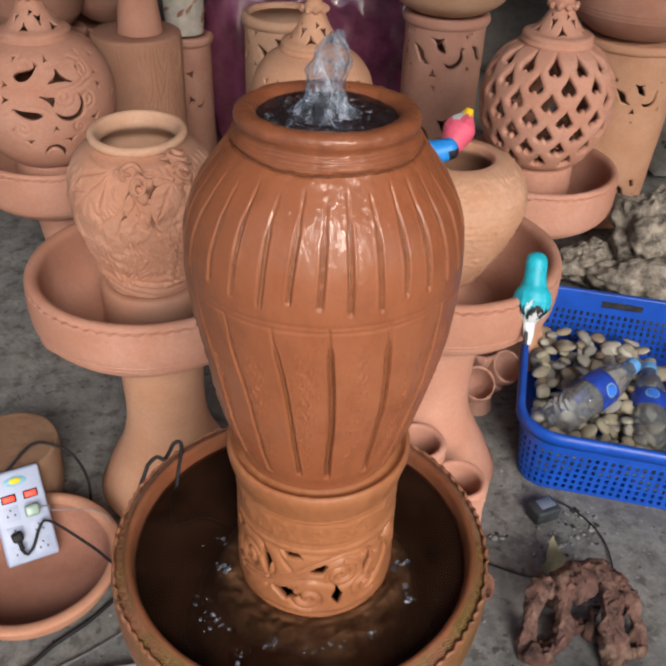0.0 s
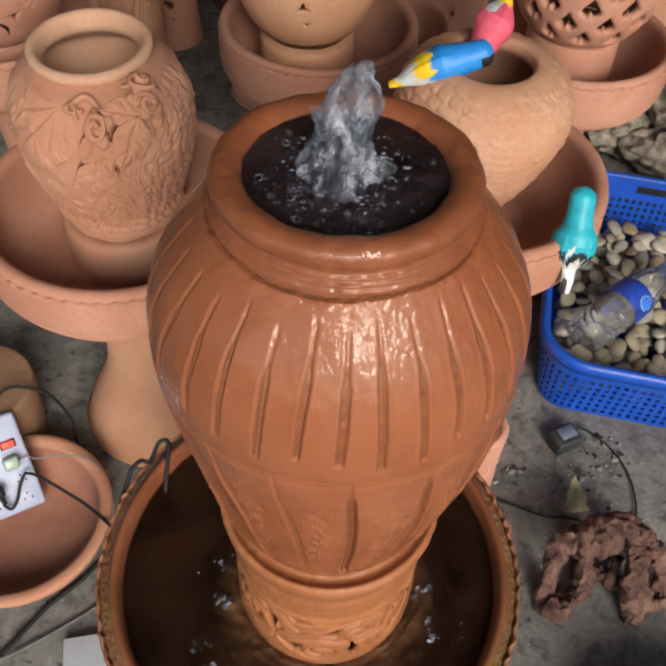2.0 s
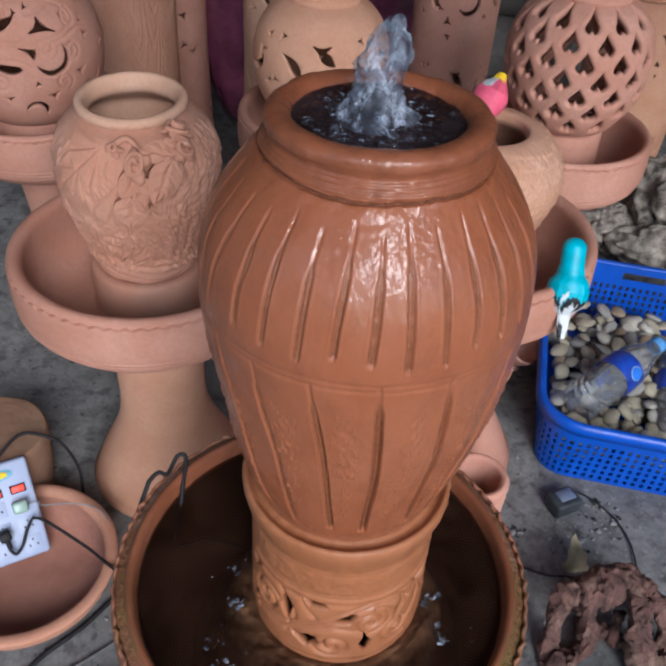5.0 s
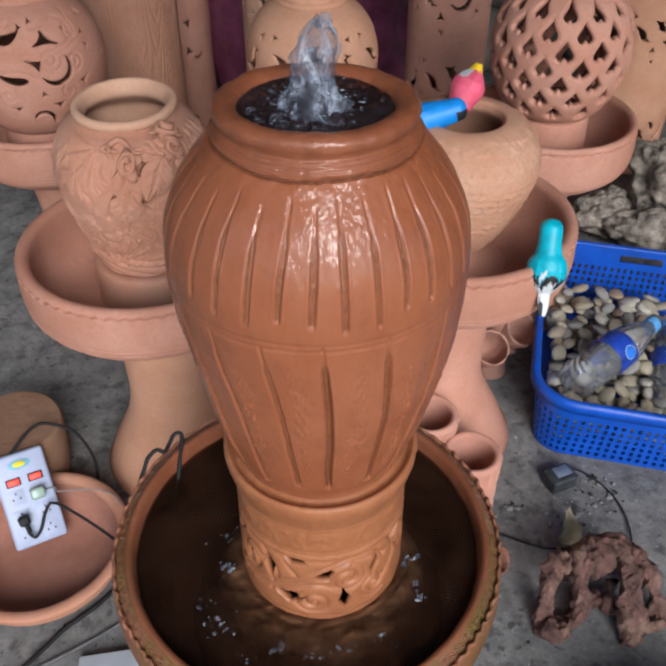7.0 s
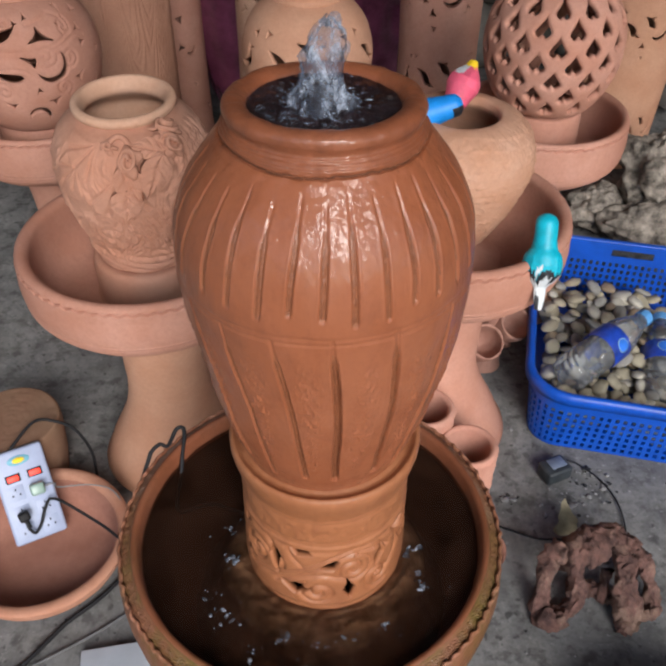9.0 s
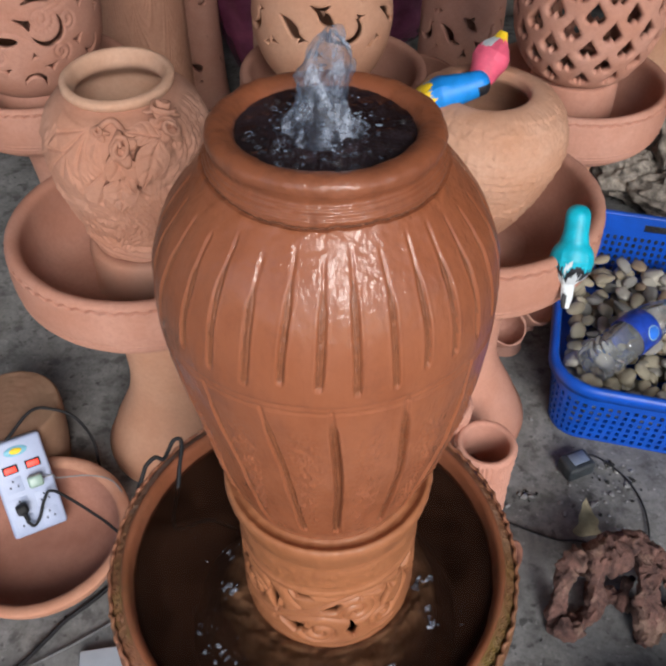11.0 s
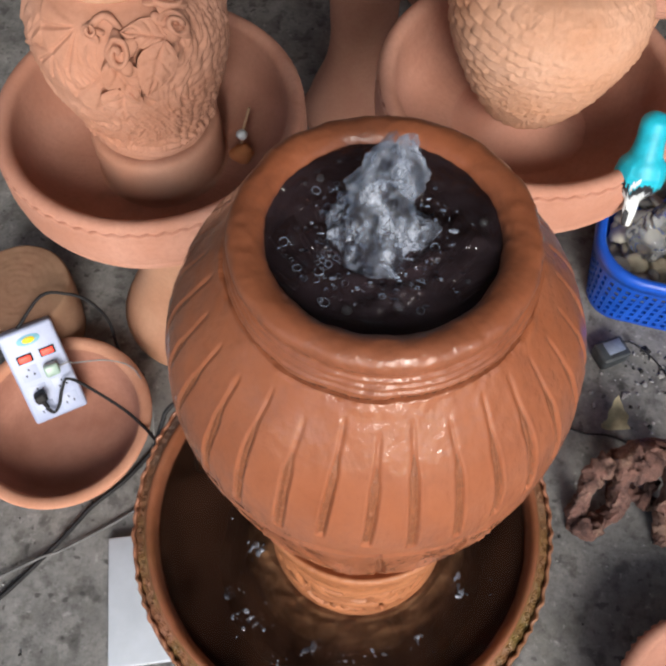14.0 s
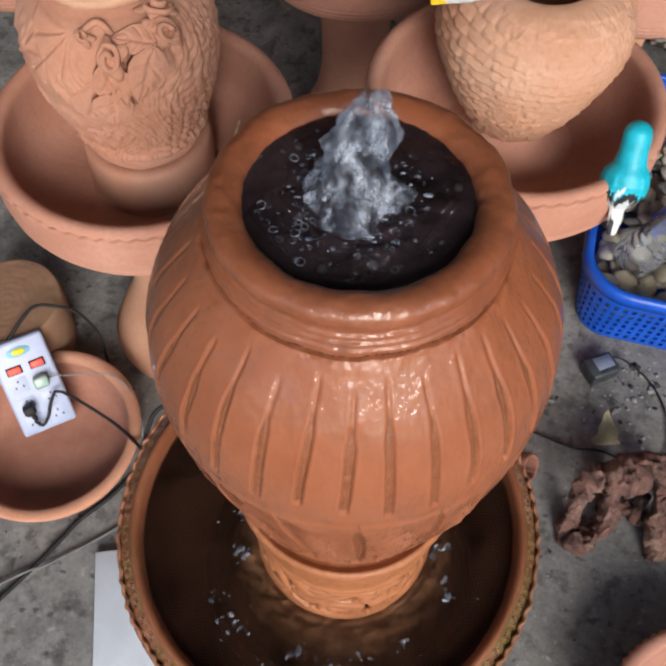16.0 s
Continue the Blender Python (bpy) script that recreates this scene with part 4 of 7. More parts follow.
def bubbles():
    """Clear half-round bubbles floating on the jar's water."""
    rnd = random.Random(5)
    for k in range(9):
        a, d, r = rnd.uniform(0, TAU), rnd.uniform(0.034, 0.056), rnd.uniform(0.0012, 0.0030)
        prof = [(r * math.cos(t), r * math.sin(t)) for t in np.linspace(0, math.pi / 2, 8)]
        v, f = lathe(prof, 18)
        ob = mesh_from("bubble", v, f, BUBBLE)
        ob.location = (JAR[0] + d * math.sin(a), JAR[1] - d * math.cos(a), 1.0250)
        tagged(ob, "clear round bubble floating on the dark jar water", "bubble", "bubbles in the jar")


BUBBLE = clear_plastic("bubble_film", (0.97, 0.98, 0.99), 0.03, 0.02)


def splashes():
    """Clusters of small drops and foam on the basin water where the jar drips."""
    rnd = random.Random(8)
    spots = ((-0.120, -0.090), (-0.108, -0.118), (-0.088, -0.128), (-0.100, 0.004), (-0.098, -0.045), (-0.030, -0.150), (0.010, -0.158), (0.045, -0.148), (0.132, -0.070), (0.138, -0.082), (0.126, -0.025), (-0.060, -0.165), (0.085, -0.135))
    pieces = []
    for k, (cx, cy) in enumerate(spots):
        for j in range(rnd.randint(5, 15)):
            x, y = rnd.gauss(cx, 0.006), rnd.gauss(cy, 0.005)
            s = 0.0007 + 0.0030 * rnd.random() ** 2.5
            high = 0.0 if s > 0.0012 or rnd.random() < 0.6 else rnd.uniform(0.002, 0.016)
            pieces.append(moved(blob(s, k * 20 + j, 0.7, 1.7, 7, 10, (rnd.uniform(0.8, 1.8), rnd.uniform(0.6, 1.1), rnd.uniform(0.25, 0.6)), 3), pose(x, y, high, 0, 0, rnd.uniform(0, 180))))
    for k in range(26):
        a, d = rnd.uniform(-1.9, 1.7), rnd.uniform(0.12, 0.19)
        x, y = JAR[0] + d * math.sin(a), JAR[1] - d * math.cos(a)
        if math.hypot(x, y) < 0.20:
            pieces.append(moved(blob(rnd.uniform(0.0005, 0.0012), k, 0.3, 1.5, 6, 8, (1.3, 1, 0.8), 2), pose(x, y, rnd.choice((0.0, 0.0, 0.01)))))
    v, f = merged(*pieces)
    ob = mesh_from("splash_drops", v, f, FOAM)
    ob.location = (0, 0, LEVEL)
    tagged(ob, "scattered splash drops and foam on the basin water", "splash", kind="stuff")


fountain_basin()
pool_water()
splashes()
carved_stand()
fountain_jar()
jar_water()
bubbles()
water_jet()

# ---- bowls on flared feet ----
BOWL_OUT = ((0.0, 0.388), (0.075, 0.389), (0.115, 0.398), (0.158, 0.412), (0.190, 0.429), (0.2095, 0.446), (0.2195, 0.464), (0.2235, 0.486), (0.2240, 0.505), (0.2230, 0.520), (0.2225, 0.535), (0.2195, 0.5435), (0.2130, 0.5480), (0.2050, 0.5475), (0.1995, 0.5430), (0.1965, 0.535), (0.1945, 0.505), (0.187, 0.470), (0.168, 0.447), (0.135, 0.434), (0.09, 0.429), (0.0, 0.428))
FOOT = ((0.0, 0.393), (0.100, 0.393), (0.095, 0.382), (0.086, 0.350), (0.0805, 0.310), (0.0780, 0.265), (0.0780, 0.215), (0.0830, 0.172), (0.0950, 0.130), (0.1120, 0.092), (0.1290, 0.055), (0.1400, 0.025), (0.1430, 0.008), (0.1420, 0.0), (0.0, 0.0))


def pedestal_bowl(at, wide, high, clay_bowl, clay_foot, label, foot_wide=1.0, turn=0.0, around=372):
    thing = empty_thing("pedestal_bowl", label, "pedestal bowl", "bowls on feet", at=(at[0], at[1], 0.0))
    thing.rotation_euler = (0, 0, turn)

    def bump(U, R, Z):
        z = Z / high
        out = (R / wide > 0.2165) & (z < 0.546)
        rim = wavy_line(U, z, 0.5375, 0.0019, 60, 0.0014, 0.0095)
        ridges = sum(0.0008 * np.exp(-((z - c) / 0.0016) ** 2) - 0.0007 * np.exp(-((z - c - 0.004) / 0.0018) ** 2) for c in (0.440, 0.449, 0.458, 0.467))
        n = 0.0014 * fbm(np.sin(U) * 3, np.cos(U) * 3, z * 12, 3) + 0.0004 * fbm(np.sin(U) * 30, np.cos(U) * 30, z * 130, 2)
        return np.where(out, rim, 0) + np.where((z < 0.48) & (R / wide > 0.2), ridges, 0) + n

    prof = smooth_profile([(r * wide, z * high) for r, z in BOWL_OUT], 0.0012)
    rim_zone = (prof[:, 0] > 0.208 * wide) & (prof[:, 1] > 0.432 * high)
    prof = prof[rim_zone | (np.arange(len(prof)) % 4 == 0)]
    v, f = lathe(prof, around, bump)
    mesh_from("bowl", v, f, clay_bowl, thing)
    prof = smooth_profile([(r * wide * foot_wide, z * high) for r, z in FOOT], 0.005)
    v, f = lathe(prof, 128, lambda U, R, Z: 0.0012 * fbm(np.sin(U) * 2.5, np.cos(U) * 2.5, Z * 16, 3))
    mesh_from("foot", v, f, clay_foot, thing)
    return thing


LEFT_BOWL, RIGHT_BOWL = (-0.287, 0.534), (0.243, 0.609)
MID_BOWL, LATTICE_BOWL, FRET_BOWL = (0.008, 1.053), (0.503, 1.037), (-0.598, 1.060)
pedestal_bowl(LEFT_BOWL, 0.970, 0.987, WORN, PALE, "wide terracotta bowl with a wavy incised line on a flared foot", 1.03, around=640)
pedestal_bowl(RIGHT_BOWL, 0.972, 1.0, WORN, DRY, "wide terracotta bowl, a teal bird figurine perched on its rim", 1.16, 1.0, 640)
pedestal_bowl(MID_BOWL, 0.86, 0.985, DUSK, DUSK, "brownish terracotta bowl holding a round pierced lamp", 1.0, 2.0)
pedestal_bowl(LATTICE_BOWL, 0.835, 0.972, DRY, PALE, "terracotta bowl holding a round lattice lamp", 1.0, 3.0)
pedestal_bowl(FRET_BOWL, 0.84, 0.965, WORN, WORN, "terracotta bowl holding a scroll-pierced lamp", 1.0, 4.0)


# ---- pots standing in the bowls ----
def rose(size, seed):
    """A coiled clay rose: a ribbon wound into a cup with a few outer petals."""
    pieces = []
    n = 46
    t = np.linspace(0, 1, n)
    ang = t * TAU * 1.55 + seed
    rad = size * (0.10 + 0.56 * t)
    outer = np.stack([rad * np.cos(ang), rad * np.sin(ang), size * (0.75 - 0.55 * t)], 1)
    inner = np.stack([rad * 0.86 * np.cos(ang), rad * 0.86 * np.sin(ang), size * (0.0 - 0.2 * t)], 1)
    thick = size * 0.24
    out_n = np.stack([np.cos(ang), np.sin(ang), 0 * ang], 1) * thick
    v = np.vstack([outer, inner, outer + out_n, inner + out_n])
    f = []
    for i in range(n - 1):
        for a, b in ((0, 1), (1, 3), (3, 2), (2, 0)):
            f.append((a * n + i, a * n + i + 1, b * n + i + 1, b * n + i))
    pieces.append((v, f))
    for k in range(4):
        a = seed + k * TAU / 4
        pieces.append(moved(blob(size * 0.62, seed + k, 0.2, 1.3, 8, 12, (1, 0.7, 0.35), 2), pose(0.55 * size * math.cos(a), 0.55 * size * math.sin(a), -0.12 * size, 0, 24, math.degrees(a))))
    return merged(*pieces)


def clay_leaf(length, width, seed):
    n, m = 40, 25
    u, w = np.meshgrid(np.linspace(0, 1, n), np.linspace(-1, 1, m), indexing="ij")
    half = width * np.sin(np.pi * np.clip(u, 0, 1) ** 0.8) * 0.5 + 0.0006
    x, y = u * length - length / 2, w * half
    z = 0.0045 * (1 - w ** 2) - 0.0036 * np.exp(-(w / 0.12) ** 2) - 0.0030 * np.clip(np.cos((u * 3.4 - np.abs(w) * 0.9) * TAU), 0.5, 1) ** 2 * (1 - np.abs(w) ** 3)
    x = x + 0.05 * length * fbm(u * 4 + seed, w * 2, 0 * u, 2)
    y = y + 0.07 * width * fbm(u * 4, w * 2 + seed, 0 * u + 5, 2)
    z = z + 0.0022 * fbm(x * 130 + seed, y * 130, 0 * x, 3)
    top = np.stack([x, y, z], -1).reshape(-1, 3)
    low = top - (0, 0, 0.011)
    N = n * m
    f = [(i * m + j, (i + 1) * m + j, (i + 1) * m + j + 1, i * m + j + 1) for i in range(n - 1) for j in range(m - 1)]
    f = f + [tuple(q + N for q in g[::-1]) for g in f]
    rim = [i * m for i in range(n)] + [(n - 1) * m + j for j in range(1, m)] + [i * m + m - 1 for i in range(n - 2, -1, -1)] + [j for j in range(m - 2, 0, -1)]
    f += [(rim[i], rim[(i + 1) % len(rim)], rim[(i + 1) % len(rim)] + N, rim[i] + N) for i in range(len(rim))]
    return np.vstack([top, low]), f


def on_turned(prof, angle, z, lift=0.0, spin=0.0):
    """The pose of something lying on the outside of a turned shape, its z outward; angle from -y, growing to +x."""
    p = np.asarray(prof)
    k = int(np.argmin(np.abs(p[:, 1] - z)))
    r = p[k, 0]
    dr = (p[min(k + 2, len(p) - 1), 0] - p[max(k - 2, 0), 0]) / max(p[min(k + 2, len(p) - 1), 1] - p[max(k - 2, 0), 1], 1e-6)
    out = Vector((math.sin(angle), -math.cos(angle), -dr)).normalized()
    right = Vector((math.cos(angle), math.sin(angle), 0))
    up = out.cross(right)
    m = Matrix((right, up, out)).transposed().to_4x4()
    m.translation = Vector((r * math.sin(angle), -r * math.cos(angle), z)) + out * lift
    return m @ pose(0, 0, 0, 0, 0, spin)


def rose_pot():
    base = 0.4218
    thing = empty_thing("flower_pot", "buff terracotta pot with modelled roses, leaves and bark texture", "pot", at=(-0.288, 0.544, base))
    out = smooth_profile([(r, z - base) for r, z in ((0.0690, 0.492), (0.0735, 0.506), (0.0785, 0.522), (0.0860, 0.545), (0.0990, 0.580), (0.1105, 0.615), (0.1185, 0.650), (0.1195, 0.690), (0.1120, 0.722), (0.0965, 0.747), (0.0810, 0.756), (0.0735, 0.760))], 0.0018)

    def bark(U, R, Z):
        Z = Z + 0.037
        w = window(Z, 0.128, 0.372, 0.03)
        turn = U * 9 + 7 * fbm(np.sin(U) * 1.5, np.cos(U) * 1.5, Z * 8, 2)
        low = window(Z, 0.135, 0.275, 0.04)
        a = 0.0075 * np.abs(fbm(turn * 1.3, Z * 48 + turn, 0 * U, 3)) * w
        b = 0.0042 * np.abs(fbm(np.sin(U) * 17, np.cos(U) * 17, Z * 120, 3)) * low
        comb = window(wrap_pi(U), 0.42, 1.9, 0.2) * w * (0.0024 * np.abs(np.sin(U * 19 + 2.5 * fbm(np.sin(U) * 3, np.cos(U) * 3, Z * 26, 2))) + 0.0016 * np.abs(np.sin(Z * 240 + 3 * np.sin(U * 3))))
        fold = 0.0068 * np.abs(np.sin(Z * 185 + 2.6 * np.sin(U * 2 + 0.6) + 1.5 * fbm(np.sin(U) * 3, np.cos(U) * 3, Z * 10, 2))) * window(Z, 0.106, 0.172, 0.020)
        fan = 0 * U
        for ca, cz, s, way in ((2, 0.322, 0.075, -1.62), (-14, 0.362, 0.058, -2.5), (-30, 0.330, 0.05, -2.2)):
            x, y = wrap_pi(U - radians(ca)) * R, Z - cz
            ang = np.arctan2(y, x)
            d = np.hypot(x, y)
            on = window(wrap_pi(ang - way), -0.85, 0.85, 0.12) * window(d, 0.004, s, 0.006)
            fan = fan * (1 - on) + on * (0.0026 - 0.0046 * np.clip(np.cos(ang * 13), 0.3, 1) ** 2)
            a, b = a * (1 - on), b * (1 - on)
        smooth = window(wrap_pi(U), -0.12, 0.72, 0.15) * window(Z, 0.30, 0.40, 0.02)
        return (a + b + comb) * (1 - 0.8 * smooth) + fold + fan

    v, f = lathe(out, 480, bark)
    mesh_from("body", v, f, ROSE_CLAY, thing)
    rim = smooth_profile([(0.0725, 0.757 - base), (0.0755, 0.7595 - base), (0.0785, 0.7630 - base), (0.0800, 0.7680 - base), (0.0785, 0.7730 - base), (0.0735, 0.7755 - base), (0.0690, 0.7745 - base), (0.0650, 0.7690 - base), (0.0622, 0.762 - base), (0.0612, 0.757 - base), (0.0640, 0.7520 - base), (0.078, 0.742 - base), (0.098, 0.722 - base), (0.105, 0.68 - base), (0.099, 0.62 - base), (0.078, 0.58 - base), (0.0, 0.575 - base)], 0.0025)
    v, f = lathe(rim, 140, lambda U, R, Z: 0.0006 * fbm(np.sin(U) * 5, np.cos(U) * 5, Z * 40, 2))
    v[:, 2] += (0.0025 + 0.045 * v[:, 1]) * np.clip((v[:, 2] - 0.325) / 0.012, 0, 1)
    v[:, 1] += 0.003
    mesh_from("rim", v, f, BUFF, thing, "smooth buff rolled rim")
    foot = smooth_profile([(0.0, -0.002), (0.0920, -0.002), (0.0932, 0.008), (0.0936, 0.030), (0.0938, 0.048), (0.0932, 0.066), (0.0910, 0.0755), (0.0865, 0.0795), (0.079, 0.0805), (0.068, 0.078)], 0.003)
    v, f = lathe(foot, 160, lambda U, R, Z: 0.0013 * fbm(np.sin(U) * 3, np.cos(U) * 3, Z * 30, 3))
    mesh_from("foot_ring", v, f, ROSE_CLAY, thing, "smooth foot ring of paler clay")
    prof = [(r, z) for r, z in out]
    for ang, z, s, lift in ((11.5, 0.305, 0.0155, 0.016), (44, 0.3135, 0.0150, 0.014), (47, 0.329, 0.0140, 0.013), (-4, 0.322, 0.0085, 0.006)):
        v, f = rose(s * 1.42, ang)
        v = v + 0.0024 * np.stack([fbm(v[:, 0] * 110 + k, v[:, 1] * 110, v[:, 2] * 110 + ang, 2) for k in (0, 9, 18)], 1)
        v, f = moved((v, f), on_turned(prof, radians(ang), z, lift, ang * 7) @ pose(0, 0, 0, -26 + ang % 23, 16 - ang % 27) @ Matrix.Diagonal((1.15, 0.82, 1, 1)))
        mesh_from("rose", v, f, ROSE_CLAY, thing)
    for ang, z, ln, wd, spin in ((10, 0.276, 0.060, 0.044, -70), (6, 0.244, 0.056, 0.048, -97), (27, 0.283, 0.074, 0.046, -122), (26, 0.3160, 0.052, 0.034, 160)):
        v, f = moved(clay_leaf(ln, wd, spin), on_turned(prof, radians(ang), z, 0.0118, spin))
        mesh_from("leaf", v, f, ROSE_CLAY, thing)
    for angs in (((-6, 0.324), (2, 0.331), (9, 0.330), (16, 0.316)), ((12, 0.303), (17, 0.290), (20, 0.270)), ((44, 0.312), (38, 0.300), (31, 0.285), (24, 0.268))):
        pts = [on_turned(prof, radians(a), z, 0.0035).translation for a, z in angs]
        v, f = tube(pts, 0.0045, 7)
        mesh_from("stem", v, f, ROSE_CLAY, thing)
    return thing


def egg_pot():
    base = 0.4285
    thing = empty_thing("round_pot", "egg-shaped terracotta pot with a hand-pressed scaly surface", "pot", at=(0.250, 0.630, base))
    pts = [(0.0, 0.449), (0.026, 0.449), (0.046, 0.460), (0.065, 0.484), (0.085, 0.516), (0.1025, 0.550), (0.116, 0.584), (0.1265, 0.615), (0.1295, 0.640), (0.1260, 0.664), (0.1150, 0.688), (0.0970, 0.706), (0.0800, 0.7140), (0.0680, 0.7155), (0.0635, 0.7135), (0.0618, 0.708), (0.0640, 0.695), (0.095, 0.66), (0.112, 0.62), (0.09, 0.55), (0.0, 0.51)]
    prof = smooth_profile([(r, z - base) for r, z in pts], 0.0021)

    inside_from = int(np.argmax(prof[:, 1])) + 2

    def scales(U, R, Z):
        outside = window(Z, 0.026, 0.290, 0.02)
        z = Z + 0.004 * fbm(np.sin(U) * 3, np.cos(U) * 3, Z * 9, 2)
        row = z / 0.0135 + 6 * wrap_pi(U) / TAU
        k = np.floor(row)
        fy = row - k
        cell = (U * 24 / TAU + 0.5 * (k % 2) + 0.6 * fbm(np.sin(U) * 2, np.cos(U) * 2, k * 3.1, 2))
        fx = cell - np.floor(cell)
        bowl = (1 - fy) * np.clip(1.15 - np.abs(2 * fx - 1) ** 2.2, 0, 1)
        coarse = 0.0062 * bowl * (0.6 + 0.5 * fbm(np.floor(cell) * 1.7, k * 2.3, 0 * U, 1))
        fine = 0.0050 * np.abs(fbm(np.sin(U) * 16, np.cos(U) * 16, Z * 120, 3))
        side = 0.5 + 0.5 * np.tanh(4 * np.sin(U + 0.5))
        inner = (R < 0.0600) | ((Z > 0.09) & (R < 0.112) & (Z < 0.266) & (R > 0.0) & (np.gradient(R, axis=0) > 0) & (Z < 0.05))
        return np.where(inner | (np.arange(U.shape[0])[:, None] > inside_from), 0, outside * (coarse * (1.0 - 0.35 * side) + fine * (0.35 + 0.55 * side)))

    v, f = lathe(prof, 420, scales)
    mesh_from("body", v, f, EGG_CLAY, thing)
    ring = smooth_profile([(0.112, -0.001), (0.100, 0.002), (0.088, 0.007), (0.072, 0.016), (0.056, 0.026), (0.046, 0.032), (0.036, 0.033), (0.030, 0.028), (0.0, 0.026)], 0.004)
    v, f = lathe([(r, z - 0.0) for r, z in ring], 96, lambda U, R, Z: 0.0008 * fbm(np.sin(U) * 3, np.cos(U) * 3, Z * 30, 2))
    ob = mesh_from("foot_ring", v, f, DRY, thing)
    return thing


rose_pot()
egg_pot()

# ---- pierced lamps and cylinders ----


def tri(x, y, cx, cy, size, turn):
    """Signed distance to a triangle with hollow sides."""
    c, s = math.cos(turn), math.sin(turn)
    px, py = c * (x - cx) + s * (y - cy), -s * (x - cx) + c * (y - cy)
    d = np.full_like(px, -9.0)
    for k in range(3):
        a = math.pi / 2 + k * TAU / 3
        d = np.maximum(d, -(px * math.cos(a) + py * math.sin(a)) - size * 0.42)
    bow = np.full_like(px, 9.0)
    for k in range(3):
        a = -math.pi / 2 + k * TAU / 3
        bow = np.minimum(bow, np.hypot(px - 1.55 * size * math.cos(a), py - 1.55 * size * math.sin(a)) - 1.25 * size)
    return np.maximum(d, -bow)


def moon(x, y, cx, cy, size, turn, fat=0.5):
    c, s = math.cos(turn), math.sin(turn)
    px, py = c * (x - cx) + s * (y - cy), -s * (x - cx) + c * (y - cy)
    return np.maximum(np.hypot(px, py) - size, size * 0.92 - np.hypot(px - fat * size, py + 0.12 * size))


def leaf_cut(x, y, cx, cy, length, width, turn, bend=0.0):
    c, s = math.cos(turn), math.sin(turn)
    px, py = c * (x - cx) + s * (y - cy), -s * (x - cx) + c * (y - cy)
    py = py - bend * px ** 2 / length
    t = np.clip(px / length + 0.5, 0, 1)
    half = width * np.sqrt(t) * (1 - t) * 1.3
    return np.maximum(np.abs(py) - half, np.abs(px) - length / 2)


def repeat_x(u, count, radius, shift=0.0):
    a = (u * count / TAU + shift) % 1.0 - 0.5
    return a * TAU * radius / count


def moon_motif(x, y, k=1.0):
    f = moon(x, y, 0.030 * k, -0.004 * k, 0.019 * k, math.pi * 0.80, 0.45)
    for g in (tri(x, y, 0.046 * k, 0.012 * k, 0.0085 * k, 0.7),
              leaf_cut(x, y, -0.034 * k, 0.004 * k, 0.038 * k, 0.0135 * k, 2.25, 0.5),
              tri(x, y, -0.020 * k, -0.014 * k, 0.010 * k, 0.3),
              tri(x, y, 0.0, 0.024 * k, 0.016 * k, math.pi),
              leaf_cut(x, y, 0.008 * k, 0.012 * k, 0.022 * k, 0.013 * k, -0.9, 0.3),
              tri(x, y, -0.004 * k, -0.034 * k, 0.0115 * k, 0.0),
              tri(x, y, 0.0, -0.058 * k, 0.0085 * k, math.pi),
              tri(x, y, 0.052 * k, 0.034 * k, 0.008 * k, math.pi + 0.4),
              tri(x, y, -0.052 * k, 0.036 * k, 0.008 * k, math.pi - 0.4),
              tri(x, y, -0.056 * k, -0.024 * k, 0.010 * k, 0.2),
              tri(x, y, 0.060 * k, -0.030 * k, 0.010 * k, -0.3)):
        f = np.minimum(f, g)
    return f


def wedge_cut(x, y, cx, cy, size, stretch, tilt, turn):
    """A hollow-sided triangle drawn out along its tilt."""
    c, s = math.cos(tilt), math.sin(tilt)
    px, py = c * (x - cx) + s * (y - cy), c * (y - cy) - s * (x - cx)
    return tri(px / stretch, py, 0.0, 0.0, size, turn)


